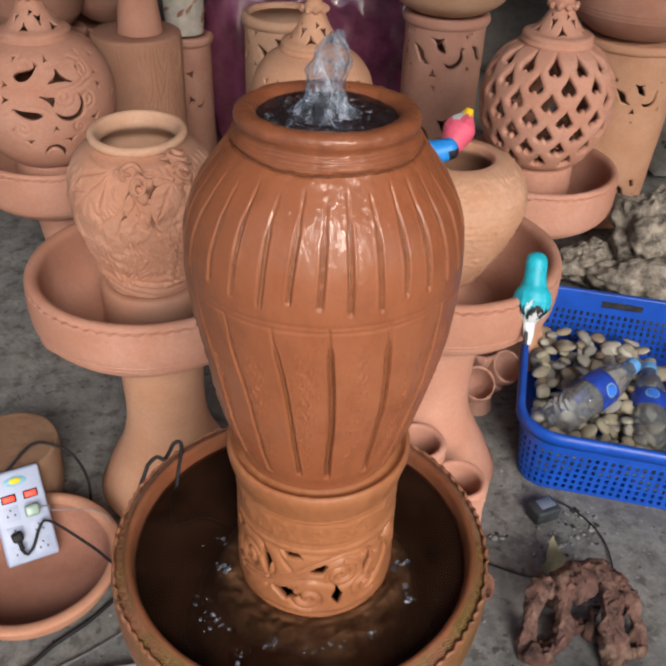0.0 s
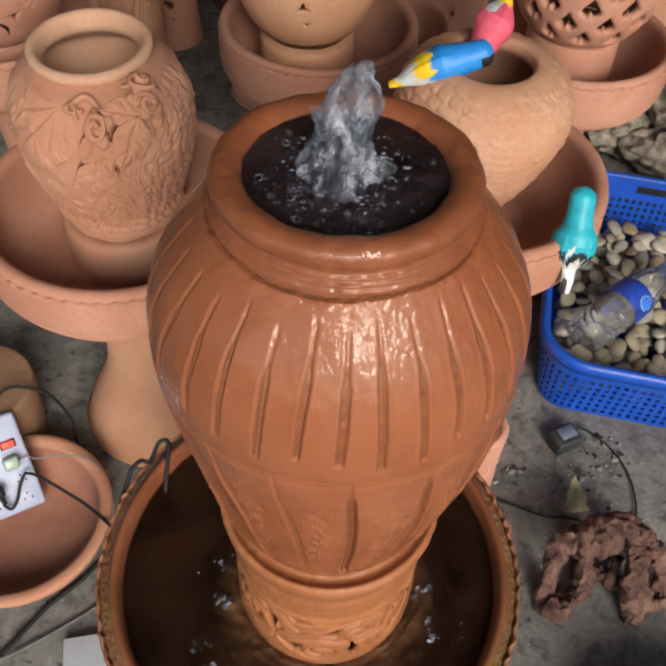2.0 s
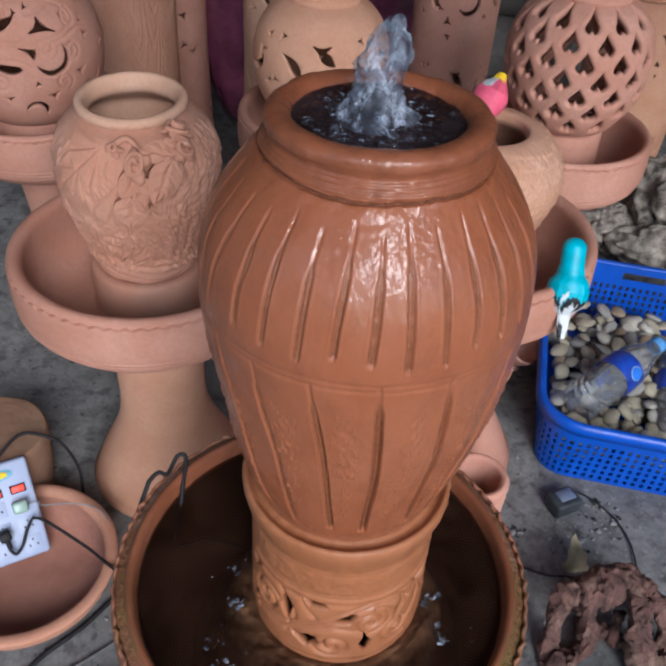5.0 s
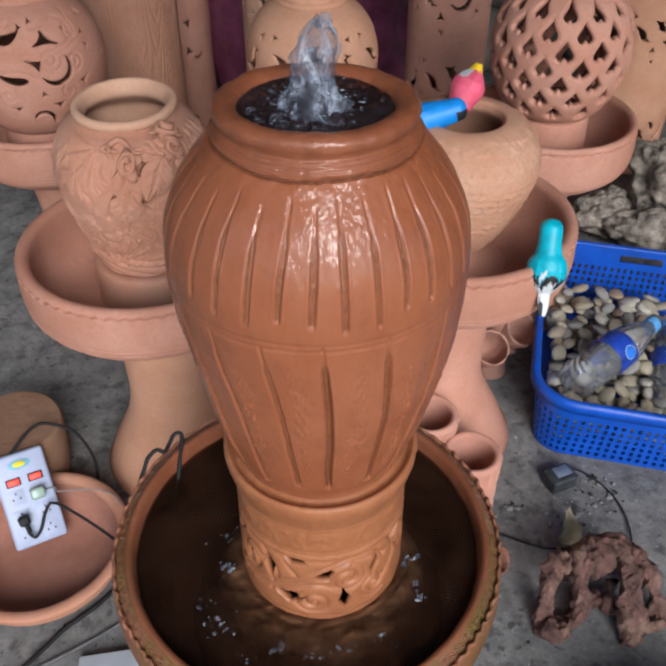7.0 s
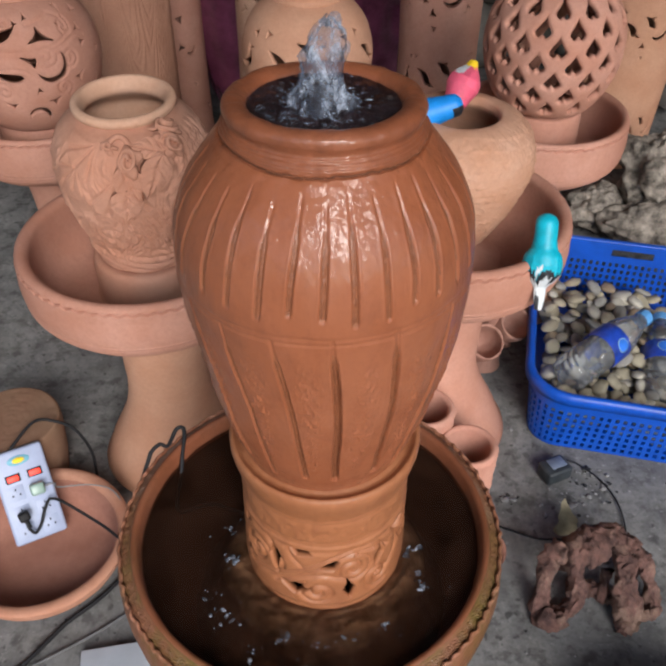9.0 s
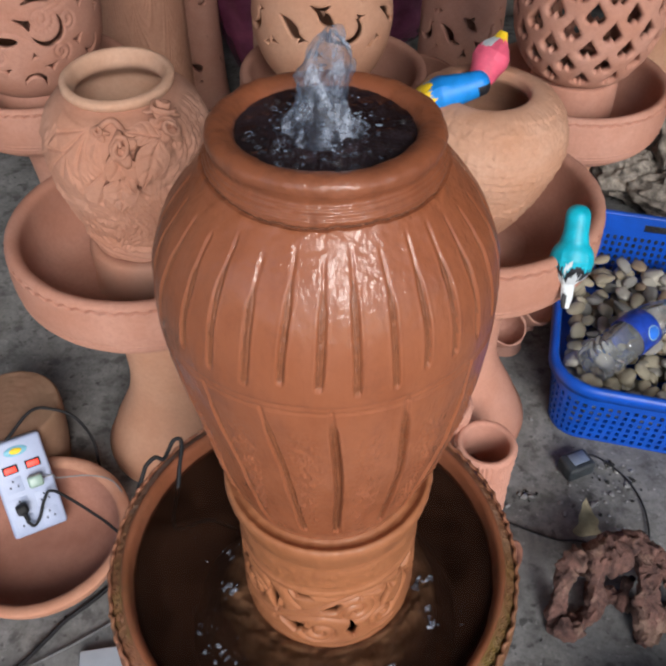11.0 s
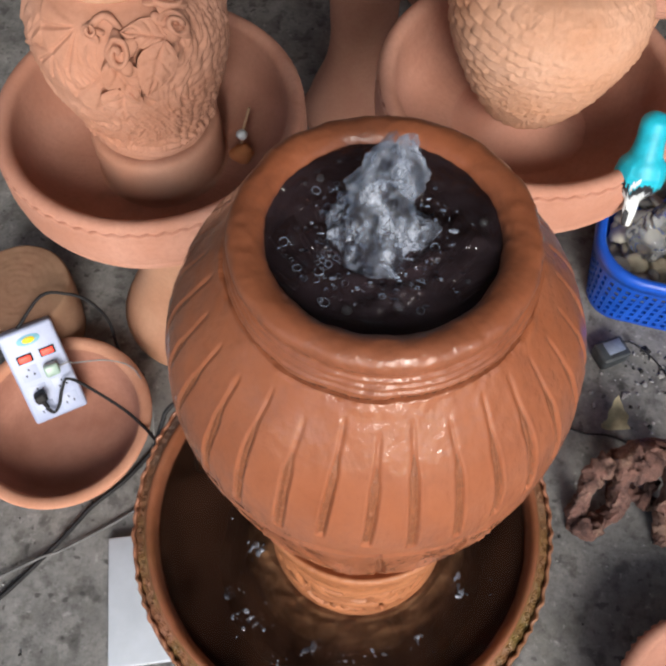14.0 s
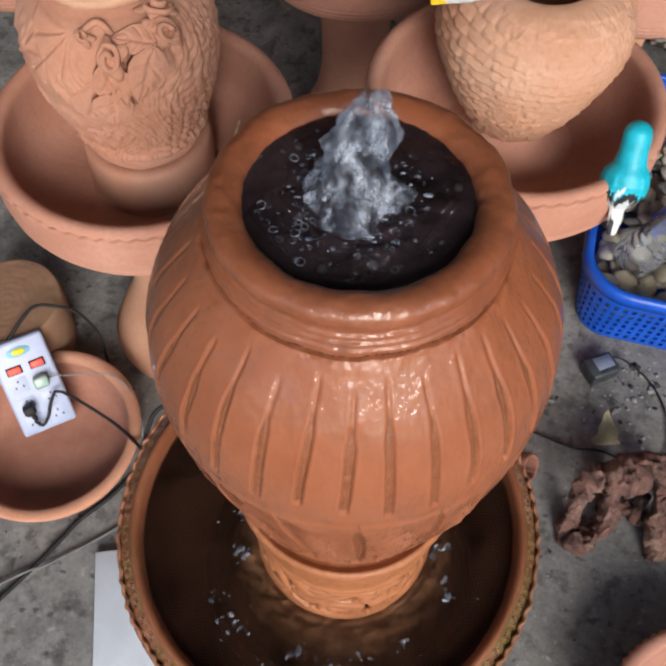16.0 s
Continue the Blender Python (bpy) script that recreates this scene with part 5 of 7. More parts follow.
def scroll_motif(x, y):
    """Openings of the leafy fretwork: drawn-out wedges and moons along a level band, triangles between."""
    f = wedge_cut(x, y, -0.006, 0.027, 0.021, 1.9, -0.12, 0.15)
    f = np.maximum(f, -(np.hypot(x + 0.030, y - 0.044) - 0.016))
    g = wedge_cut(x, y, -0.032, -0.011, 0.017, 1.9, -0.10, math.pi + 0.1)
    f = np.minimum(f, np.maximum(g, -(np.hypot(x + 0.004, y + 0.009) - 0.021)))
    for g in (leaf_cut(x, y, -0.079, 0.036, 0.058, 0.019, 0.30, 0.45), tri(x, y, -0.056, 0.052, 0.010, 0.5),
              leaf_cut(x, y, -0.088, -0.040, 0.066, 0.019, math.pi - 0.22, -0.35),
              moon(x, y, 0.004, -0.028, 0.033, math.pi * 0.78, 0.34),
              tri(x, y, -0.131, 0.018, 0.013, 0.4), tri(x, y, -0.131, -0.011, 0.015, 2.6), tri(x, y, 0.085, -0.002, 0.015, 0.5),
              tri(x, y, 0.090, 0.024, 0.012, 1.9), tri(x, y, 0.130, -0.027, 0.015, 0.3), tri(x, y, -0.031, -0.073, 0.011, 0.1),
              wedge_cut(x, y, -0.091, -0.100, 0.012, 1.6, 0.0, math.pi), wedge_cut(x, y, -0.003, -0.099, 0.012, 1.8, 0.15, math.pi),
              moon(x, y, -0.040, -0.132, 0.024, -math.pi / 2, 0.42), tri(x, y, -0.123, -0.073, 0.010, 0.6),
              tri(x, y, -0.116, 0.062, 0.011, math.pi), tri(x, y, -0.028, 0.060, 0.010, 0.2), tri(x, y, 0.072, 0.064, 0.011, math.pi),
              wedge_cut(x, y, 0.060, -0.062, 0.013, 1.5, 0.5, 0.7), wedge_cut(x, y, 0.118, 0.052, 0.012, 1.6, -0.4, 0.4),
              moon(x, y, 0.095, -0.085, 0.020, 2.2, 0.4), tri(x, y, 0.045, 0.040, 0.009, 1.2)):
        f = np.minimum(f, g)
    return f


def fret_lines():
    """The incised outlines of the scrolls, in the same plane as the openings."""
    return np.vstack([spiral_line(-0.005, -0.008, 0.003, 0.024, 1.6, 2.6), spiral_line(0.044, -0.020, 0.003, 0.019, 1.5, 1.0, -1),
                      spiral_line(-0.084, 0.047, 0.003, 0.024, 1.5, 5.0, -1), spiral_line(0.055, 0.035, 0.003, 0.018, 1.5, 4.0),
                      spiral_line(-0.100, -0.070, 0.003, 0.022, 1.5, 0.5), spiral_line(0.020, -0.075, 0.003, 0.020, 1.5, 2.0, -1),
                      stroke([(-0.155, 0.001), (-0.110, 0.007), (-0.060, 0.006), (-0.010, 0.006), (0.030, 0.012), (0.062, 0.026)]),
                      stroke([(-0.155, -0.004), (-0.110, 0.001), (-0.060, -0.001), (-0.012, 0.000), (0.030, 0.004), (0.070, 0.014), (0.100, 0.008)]),
                      stroke([(-0.130, -0.045), (-0.090, -0.024), (-0.050, -0.030), (-0.020, -0.052), (0.015, -0.056)]),
                      stroke([(-0.030, 0.048), (0.004, 0.052), (0.034, 0.060), (0.060, 0.050)])])


def lamp_lid(parent, z0, wide, tall, clay_mat):
    prof = even_profile([(wide, z0), (wide * 1.04, z0 + 0.006), (wide * 0.98, z0 + 0.012), (wide * 1.0, z0 + 0.017), (wide * 0.93, z0 + 0.023), (wide * 0.72, z0 + 0.36 * tall), (wide * 0.50, z0 + 0.62 * tall), (wide * 0.36, z0 + 0.86 * tall), (wide * 0.30, z0 + tall)], 0.0022)
    s = np.concatenate([[0], np.cumsum(np.hypot(*np.diff(prof, axis=0).T))])

    def holes(u, sv):
        z = np.interp(sv, s, prof[:, 1]) - z0
        x = repeat_x(u, 5, wide * 0.72)
        x2 = repeat_x(u, 5, wide * 0.6, 0.5)
        f = tri(x, z, 0.0, 0.048, 0.0165, math.pi)
        return np.minimum(np.minimum(f, tri(x2, z, -0.004, 0.033, 0.0135, 0.1)), tri(x2, z, 0.010, 0.060, 0.010, 0.5))

    v, f = pierced(prof, 150, holes, 0.006)
    lid = mesh_from("lid", v, f, clay_mat, parent)
    ball = wide * 0.30
    v, f = lathe(smooth_profile([(ball * 1.1, z0 + tall - 0.002), (ball * 1.25, z0 + tall + 0.004), (ball * 0.9, z0 + tall + 0.012), (ball * 0.7, z0 + tall + 0.020), (ball * 0.85, z0 + tall + 0.028), (ball * 0.5, z0 + tall + 0.038), (0.0, z0 + tall + 0.040)], 0.002), 40)
    mesh_from("finial", v, f, clay_mat, lid)
    bead = bpy.data.meshes.new("bead")
    bv, bf = blob(ball * 0.36, 2, 0.15, 1.2, 6, 8)
    bead.from_pydata([tuple(q) for q in bv], [], bf)
    bead.polygons.foreach_set("use_smooth", [True] * len(bead.polygons))
    bead.materials.append(clay_mat)
    for k in range(9):
        a = k * TAU / 9
        ob = new("bead", bead)
        ob.parent = lid
        ob.location = (ball * 1.2 * math.cos(a), ball * 1.2 * math.sin(a), z0 + tall + 0.002)
    return lid


def ball_lamp(at, base, prof_pts, holes_of, thick, n, clay_mat, label, lid, ring, relief=None):
    thing = empty_thing("pierced_lamp", label, "clay lamp", "pierced lamps", at=(at[0], at[1], base))
    prof = even_profile(prof_pts, 0.0024)
    s = np.concatenate([[0], np.cumsum(np.hypot(*np.diff(prof, axis=0).T))])

    def holes(u, sv):
        return holes_of(u, np.interp(sv, s, prof[:, 1]), sv)

    def bump(U, R, Z):
        h = 0.0008 * fbm(np.sin(U) * 4, np.cos(U) * 4, Z * 30, 3)
        return h if relief is None else h + relief(U, Z)

    v, f = pierced(prof, n, holes, thick, bump)
    mesh_from("body", v, f, clay_mat, thing)
    v, f = lathe(smooth_profile(ring, 0.003), 120, lambda U, R, Z: 0.0008 * fbm(np.sin(U) * 3, np.cos(U) * 3, Z * 30, 2))
    mesh_from("foot_ring", v, f, clay_mat, thing)
    lamp_lid(thing, lid[0], lid[1], lid[2], clay_mat)
    return thing


def ring_of(r, top):
    return [(0.0, 0.003), (r * 0.98, 0.003), (r, 0.012), (r * 1.0, top * 0.7), (r * 0.97, top - 0.004), (r * 0.9, top), (r * 0.8, top + 0.002), (r * 0.75, top - 0.01)]


def lattice_holes(u, z, s):
    """Onion-shaped openings in staggered rows."""
    rows, f = 7, np.full_like(np.asarray(z) + 0 * u, 1.0)
    for k in range(rows):
        zc = 0.1255 + 0.0335 * k
        rad = math.sqrt(max(0.143 ** 2 - (zc - 0.237) ** 2, 0.004))
        x = repeat_x(u, 12, rad, 0.867 + 0.5 * (k % 2))
        y = (z - zc) / (0.62 + 0.38 * rad / 0.143)
        sc = rad / 0.143
        top, low = 0.0262, 0.0128
        t = np.clip(np.where(y > 0, y / top, -y / low), 0, 1)
        half = 0.0178 * sc * np.where(y > 0, (1 - t) ** 1.35 * (1 + 0.55 * t), (1 - t ** 2) ** 0.5)
        notch = 0.0100 * sc - np.abs(x) * 1.15 - (y + low * 1.05)
        f = np.minimum(f, np.maximum(np.maximum(np.abs(x) - half, np.where(y > 0, y - top, -y - low)), notch) * 0.7)
    return f


def lattice_relief(U, Z):
    """The ribs between the openings are rounded, with a shallow crease along their middle."""
    f = np.clip(lattice_holes(U, Z - 0.031, 0) / 0.0050, 0, 1)
    return 0.0034 * (np.sqrt(f) - 1)


def fret_relief(U, Z):
    x, z = repeat_x(U, 3, 0.150, 0.208), Z - 0.275
    line = fret_lines()
    d2 = np.full(x.shape, 1.0)
    for q in line[::2]:
        d2 = np.minimum(d2, (x - q[0]) ** 2 + (z - q[1]) ** 2)
    return 0.0016 - 0.0034 * np.exp(-d2 / 0.0026 ** 2)


BALL = [(0.080, 0.096), (0.098, 0.106), (0.119, 0.134), (0.136, 0.175), (0.1435, 0.222), (0.1410, 0.262), (0.1290, 0.300), (0.106, 0.332), (0.084, 0.347), (0.072, 0.353)]
ball_lamp((0.497, 1.037), 0.418, [(r, z + 0.031) for r, z in BALL], lambda u, z, s: lattice_holes(u, z - 0.031, s), 0.016, 400, DRY, "round terracotta lattice lamp with a pierced pointed lid", (0.381, 0.074, 0.075), ring_of(0.088, 0.123), lattice_relief)
ball_lamp((-0.014, 1.053), 0.423, [(r * 0.955, z * 0.93 + 0.013) for r, z in BALL], lambda u, z, s: moon_motif(0.88 * repeat_x(u, 4, 0.136, 0.5), 1.12 * (z - 0.249), 1.5), 0.011, 300, PALE, "pale round clay lamp pierced with moons and triangles", (0.337, 0.070, 0.085), ring_of(0.093, 0.090))
ball_lamp((-0.605, 1.060), 0.415, [(r * 1.05, z * 1.02 - 0.006) for r, z in BALL], lambda u, z, s: scroll_motif(repeat_x(u, 3, 0.150, 0.208), z - 0.275), 0.012, 420, WORN, "round terracotta lamp pierced with leafy scrolls", (0.350, 0.075, 0.085), ring_of(0.092, 0.092), fret_relief)


def pierced_cylinder(at, pts, holes_of, n, mat, label, lip=True):
    thing = empty_thing("cylinder_stand", label, "clay cylinder", "cylinder stands", at=(at[0], at[1], 0))
    prof = even_profile(pts, 0.004)
    s = np.concatenate([[0], np.cumsum(np.hypot(*np.diff(prof, axis=0).T))])
    v, f = pierced(prof, n, lambda u, sv: holes_of(u, np.interp(sv, s, prof[:, 1])), 0.014, lambda U, R, Z: 0.0015 * fbm(np.sin(U) * 3, np.cos(U) * 3, Z * 14, 3))
    mesh_from("body", v, f, mat, thing)
    r, z = pts[-1]
    if lip:
        v, f = lathe(smooth_profile([(r - 0.016, z - 0.03), (r + 0.002, z - 0.026), (r + 0.008, z - 0.018), (r + 0.008, z - 0.008), (r + 0.004, z), (r - 0.006, z + 0.003), (r - 0.012, z - 0.002), (r - 0.016, z - 0.03)], 0.003), 120)
        mesh_from("lip", v, f, mat, thing)
    v, f = lathe([(0.0, z - 0.012), (r - 0.008, z - 0.012), (r - 0.008, z - 0.02), (0.0, z - 0.02)], 60)
    mesh_from("top_plate", v, f, mat, thing)
    return thing


def bark_cylinder():
    thing = empty_thing("cylinder_stand", "brown clay cylinder with combed bark pattern and flat top", "clay cylinder", "cylinder stands", at=(-0.514, 1.60, 0))
    prof = smooth_profile([(0.0, 0.0), (0.118, 0.0), (0.121, 0.01), (0.121, 0.25), (0.121, 0.45), (0.122, 0.610), (0.121, 0.628), (0.1175, 0.6325)], 0.003)

    def comb(U, R, Z):
        side = (R > 0.115) & (Z < 0.625)
        fan = np.sin(U * 4 + 1.0) * 0.9
        p = U * 60 + 46 * Z * fan + 3 * fbm(np.sin(U) * 3, np.cos(U) * 3, Z * 8, 2)
        return np.where(side, 0.0011 * np.sin(p * 2.2) + 0.0008 * np.sin(p * 5.1), 0)

    v, f = lathe(prof, 420, comb)
    mesh_from("body", v, f, WOOD_CLAY, thing)
    v, f = lathe([(0.1175, 0.6325), (0.115, 0.634), (0.08, 0.6342), (0.04, 0.6342), (0.0, 0.6342)], 160)
    mesh_from("flat_top", v, f, DUSK, thing, "smooth brown flat top")
    return thing


bark_cylinder()


def narrow_holes(u, z):
    x = repeat_x(u, 5, 0.08, 0.306)
    f = tri(x, z, 0.002, 0.44, 0.019, math.pi + 0.3)
    for g in (tri(x, z, 0.000, 0.355, 0.017, 0.3), leaf_cut(x, z, -0.010, 0.145, 0.040, 0.022, 2.6, 0.3), tri(x, z, 0.036, 0.235, 0.010, 0.8), moon(x, z, 0.03, 0.345, 0.016, 2.4), tri(x, z, 0.0, 0.10, 0.011, 0)):
        f = np.minimum(f, g)
    return f


pierced_cylinder((-0.430, 1.905), [(0.094, 0.004), (0.090, 0.02), (0.084, 0.10), (0.080, 0.25), (0.078, 0.40), (0.080, 0.545)], narrow_holes, 200, PINK, "narrow pinkish clay cylinder with triangular cut-outs")
pierced_cylinder((-0.107, 1.64), [(0.122, 0.004), (0.118, 0.02), (0.114, 0.2), (0.111, 0.45), (0.111, 0.685)], lambda u, z: np.minimum(moon_motif(repeat_x(u, 4, 0.111, 0.544), z - 0.600, 1.4), moon_motif(repeat_x(u, 4, 0.111, 0.12), z - 0.34, 1.4)), 240, BUFF, "pale buff clay cylinder with moon cut-outs")
pierced_cylinder((0.348, 1.66), [(0.128, 0.004), (0.122, 0.02), (0.114, 0.2), (0.112, 0.45), (0.114, 0.70)], lambda u, z: np.minimum(moon_motif(repeat_x(u, 4, 0.113, 0.678), z - 0.607, 1.55), moon_motif(repeat_x(u, 4, 0.113, 0.484), z - 0.378, 1.55)), 240, PINK, "terracotta cylinder with moon cut-outs carrying a shallow bowl")
pierced_cylinder((0.955, 1.86), [(0.140, 0.004), (0.142, 0.02), (0.150, 0.2), (0.160, 0.4), (0.170, 0.608)], lambda u, z: np.minimum(moon_motif(repeat_x(u, 5, 0.16, 0.5), z - 0.458, 1.35), moon_motif(repeat_x(u, 5, 0.16, 0.167), z - 0.145, 1.2)), 260, PALE, "tapered orange clay cylinder with cut-outs under a ridged bowl")


def loose_bowl(at, wide, tall, mat, label, ridges=3, name="clay_bowl"):
    prof = smooth_profile([(0.0, 0.0), (wide * 0.45, 0.0), (wide * 0.62, tall * 0.08), (wide * 0.84, tall * 0.34), (wide * 0.95, tall * 0.62), (wide, tall * 0.88), (wide * 1.0, tall * 0.97), (wide * 0.97, tall), (wide * 0.93, tall * 0.98), (wide * 0.91, tall * 0.88), (wide * 0.84, tall * 0.5), (wide * 0.6, tall * 0.2), (0.0, tall * 0.12)], 0.004)

    def bump(U, R, Z):
        r = sum(0.0022 * np.exp(-((Z - tall * c) / 0.003) ** 2) for c in np.linspace(0.35, 0.55, ridges)) if ridges else 0
        return np.where(R > wide * 0.86, r, 0) + 0.001 * fbm(np.sin(U) * 3, np.cos(U) * 3, Z * 14, 2)

    v, f = lathe(prof, 160, bump)
    ob = mesh_from(name, v, f, mat)
    ob.location = at
    return tagged(ob, label, "bowl", "loose bowls")


loose_bowl((0.348, 1.66, 0.7035), 0.175, 0.09, BUFF, "shallow buff clay bowl resting on a pierced cylinder", 0)
loose_bowl((0.955, 1.86, 0.6115), 0.24, 0.17, DRY, "wide ridged terracotta bowl resting on a tapered cylinder", 4)

# ---- basket, stones and bottles ----
BASKET_AT, BASKET_TURN = (0.438, 0.532), -13.0


def rounded_rect(w, d, r, n_side, n_corner):
    """Points round a rectangle with rounded corners, starting on the front side; also which points lie on straight sides."""
    pts, straight = [], []
    cs = ((w - r, r, -90), (w - r, d - r, 0), (r, d - r, 90), (r, r, 180))
    starts = ((r, 0), (w, r), (w - r, d), (0, d - r))
    lens = (w - 2 * r, d - 2 * r, w - 2 * r, d - 2 * r)
    dirs = ((1, 0), (0, 1), (-1, 0), (0, -1))
    for k in range(4):
        n = n_side[k % 2]
        for i in range(n):
            t = i / n * lens[k]
            pts.append((starts[k][0] + dirs[k][0] * t, starts[k][1] + dirs[k][1] * t))
            straight.append((k, i))
        cx, cy, a0 = cs[k]
        for i in range(n_corner):
            a = radians(a0 + 90 * i / n_corner)
            pts.append((cx + r * math.cos(a), cy + r * math.sin(a)))
            straight.append(None)
    return np.array(pts), straight


def blue_basket():
    thing = empty_thing("plastic_basket", "blue plastic basket with slotted sides, half full of pebbles and bottles", "basket", at=(*BASKET_AT, 0.0))
    thing.rotation_euler = (0, 0, radians(BASKET_TURN))
    w, d, high, inset = 0.48, 0.575, 0.165, 0.014
    n_side = (40, 52)
    top, kind = rounded_rect(w, d, 0.085, n_side, 14)
    low, _ = rounded_rect(w - 2 * inset, d - 2 * inset, 0.06, n_side, 14)
    low = low + inset
    n = len(top)
    rows = [0.0, 0.009]
    z = 0.009
    for k in range(6):
        rows += [z + 0.0112, z + 0.0182]
        z += 0.0182
    rows += [0.127, 0.130, 0.149, high]
    rows = np.array(rows)
    m = len(rows)
    outer = np.array([[(1 - zz / high) * low[i] + zz / high * top[i] for i in range(n)] for zz in rows])
    cx, cy = w / 2, d / 2
    verts, keep = [], np.ones((m - 1, n), bool)
    nrm = np.roll(top, -1, 0) - np.roll(top, 1, 0)
    nrm = np.stack([nrm[:, 1], -nrm[:, 0]], 1)
    nrm /= np.linalg.norm(nrm, axis=1)[:, None]
    for layer in (0.0, 0.0035):
        verts.append(np.concatenate([outer - layer * nrm[None], np.repeat(rows[:, None, None], n, 1)], 2).reshape(-1, 3))
    verts = np.vstack(verts)
    for i in range(n):
        for j in range(m - 1):
            slot = 1 <= j <= m - 6 and j % 2 == 1
            if kind[i] is None:
                keep[j, i] = not (slot and i % 2 == 0)
                continue
            side, k = kind[i]
            if slot and k % 2 == 0 and 0 <= k < n_side[side % 2]:
                keep[j, i] = False
            if side == 2 and j == m - 3 and abs(k - 20) < 7:
                keep[j, i] = False
    N = m * n
    faces = []
    for j in range(m - 1):
        for i in range(n):
            if not keep[j, i]:
                continue
            k = (i + 1) % n
            a, b, c, e = j * n + i, j * n + k, (j + 1) * n + k, (j + 1) * n + i
            faces += [(a, b, c, e), (e + N, c + N, b + N, a + N)]
            if j > 0 and not keep[j - 1, i]:
                faces.append((b, a, a + N, b + N))
            if j < m - 2 and not keep[j + 1, i]:
                faces.append((e, c, c + N, e + N))
            if not keep[j, i - 1]:
                faces.append((a, e, e + N, a + N))
            if not keep[j, k]:
                faces.append((c, b, b + N, c + N))
    mesh_from("slotted_wall", verts, faces, BLUE_PLASTIC, thing, smooth=False)
    # rolled rim
    sect = ((-0.004, 0.0), (0.000, 0.0045), (0.006, 0.0055), (0.0115, 0.003), (0.0135, -0.005), (0.0135, -0.020), (0.0110, -0.020), (0.0100, -0.004), (0.006, -0.001), (0.0, -0.003))
    vs = []
    for ox, oz in sect:
        vs.append(np.concatenate([top + ox * nrm, np.full((n, 1), high + oz)], 1))
    S = len(sect)
    vs = np.vstack(vs)
    fs = [(a * n + i, a * n + (i + 1) % n, ((a + 1) % S) * n + (i + 1) % n, ((a + 1) % S) * n + i) for a in range(S) for i in range(n)]
    mesh_from("rim", vs, fs, BLUE_PLASTIC, thing)
    plate = np.vstack([np.column_stack([low, np.full(n, 0.001)]), np.column_stack([low, np.full(n, 0.005)])])
    fs = [tuple(range(n))[::-1], tuple(range(n, 2 * n))] + [(i, (i + 1) % n, n + (i + 1) % n, n + i) for i in range(n)]
    mesh_from("base", plate, fs, BLUE_PLASTIC, thing, smooth=False)
    return thing


def basket_point(x, y, z):
    a = radians(BASKET_TURN)
    return Vector((BASKET_AT[0] + x * math.cos(a) - y * math.sin(a), BASKET_AT[1] + x * math.sin(a) + y * math.cos(a), z))


def pebbles():
    rnd = random.Random(21)
    tones = [plain("pebble_%s" % nm, c, 0.7, 0.4, 0.3, 24, 0.25) for nm, c in (("cream", (0.36, 0.32, 0.235)), ("buff", (0.31, 0.27, 0.195)), ("grey", (0.25, 0.24, 0.22)), ("white", (0.45, 0.425, 0.36)), ("brown", (0.27, 0.205, 0.14)))]
    meshes = []
    for k in range(10):
        v, f = blob(1.0, k + 3, 0.24, 1.1, 9, 12, (1.0, rnd.uniform(0.62, 0.95), rnd.uniform(0.30, 0.50)), 2)
        me = bpy.data.meshes.new("pebble")
        me.from_pydata([tuple(q) for q in v], [], f)
        me.polygons.foreach_set("use_smooth", [True] * len(me.polygons))
        me.materials.append(tones[(0, 1, 2, 0, 3, 1, 0, 4, 2, 3)[k]])
        meshes.append(me)
    label = ("smooth cream river pebble in the blue basket", "smooth grey river pebble in the blue basket")
    placed = []
    for layer, (z, count, size, far) in enumerate(((0.020, 60, 0.028, 0.44), (0.042, 110, 0.027, 0.34), (0.062, 190, 0.0235, 0.31), (0.080, 260, 0.0205, 0.28))):
        for _ in range(count):
            s = size * rnd.uniform(0.7, 1.35)
            x, y = rnd.uniform(0.046, far), rnd.uniform(0.046, 0.515)
            if any((x - a) ** 2 + (y - b) ** 2 < (0.66 * (s + c)) ** 2 and l == layer for a, b, c, l in placed):
                continue
            placed.append((x, y, s, layer))
            ob = new("pebble", rnd.choice(meshes))
            ob.location = basket_point(x, y, z + rnd.uniform(-0.006, 0.006))
            ob.rotation_euler = (rnd.uniform(-0.5, 0.5), rnd.uniform(-0.5, 0.5), rnd.uniform(0, 6.28))
            ob.scale = (s, s, s)
            tagged(ob, label[0] if "grey" not in ob.data.materials[0].name else label[1], "pebble", "pebbles in the basket")


def curved_oval(name, radius, at, z, wide, tall, mat, parent, label=""):
    """An oval patch lying on the outside of a round bottle."""
    n = 28
    a = np.arange(n) / n * TAU
    rings = [np.stack([at + k * wide / radius * np.cos(a), z + k * tall * np.sin(a)], 1) for k in (1.0, 0.66, 0.33)]
    flat = np.vstack(rings + [[[at, z]]])
    v = np.stack([radius * np.sin(flat[:, 0]), -radius * np.cos(flat[:, 0]), flat[:, 1]], 1)
    f = [(r * n + i, r * n + (i + 1) % n, (r + 1) * n + (i + 1) % n, (r + 1) * n + i) for r in (0, 1) for i in range(n)]
    f += [(2 * n + i, 2 * n + (i + 1) % n, 3 * n) for i in range(n)]
    return mesh_from(name, v, f, mat, parent, label)


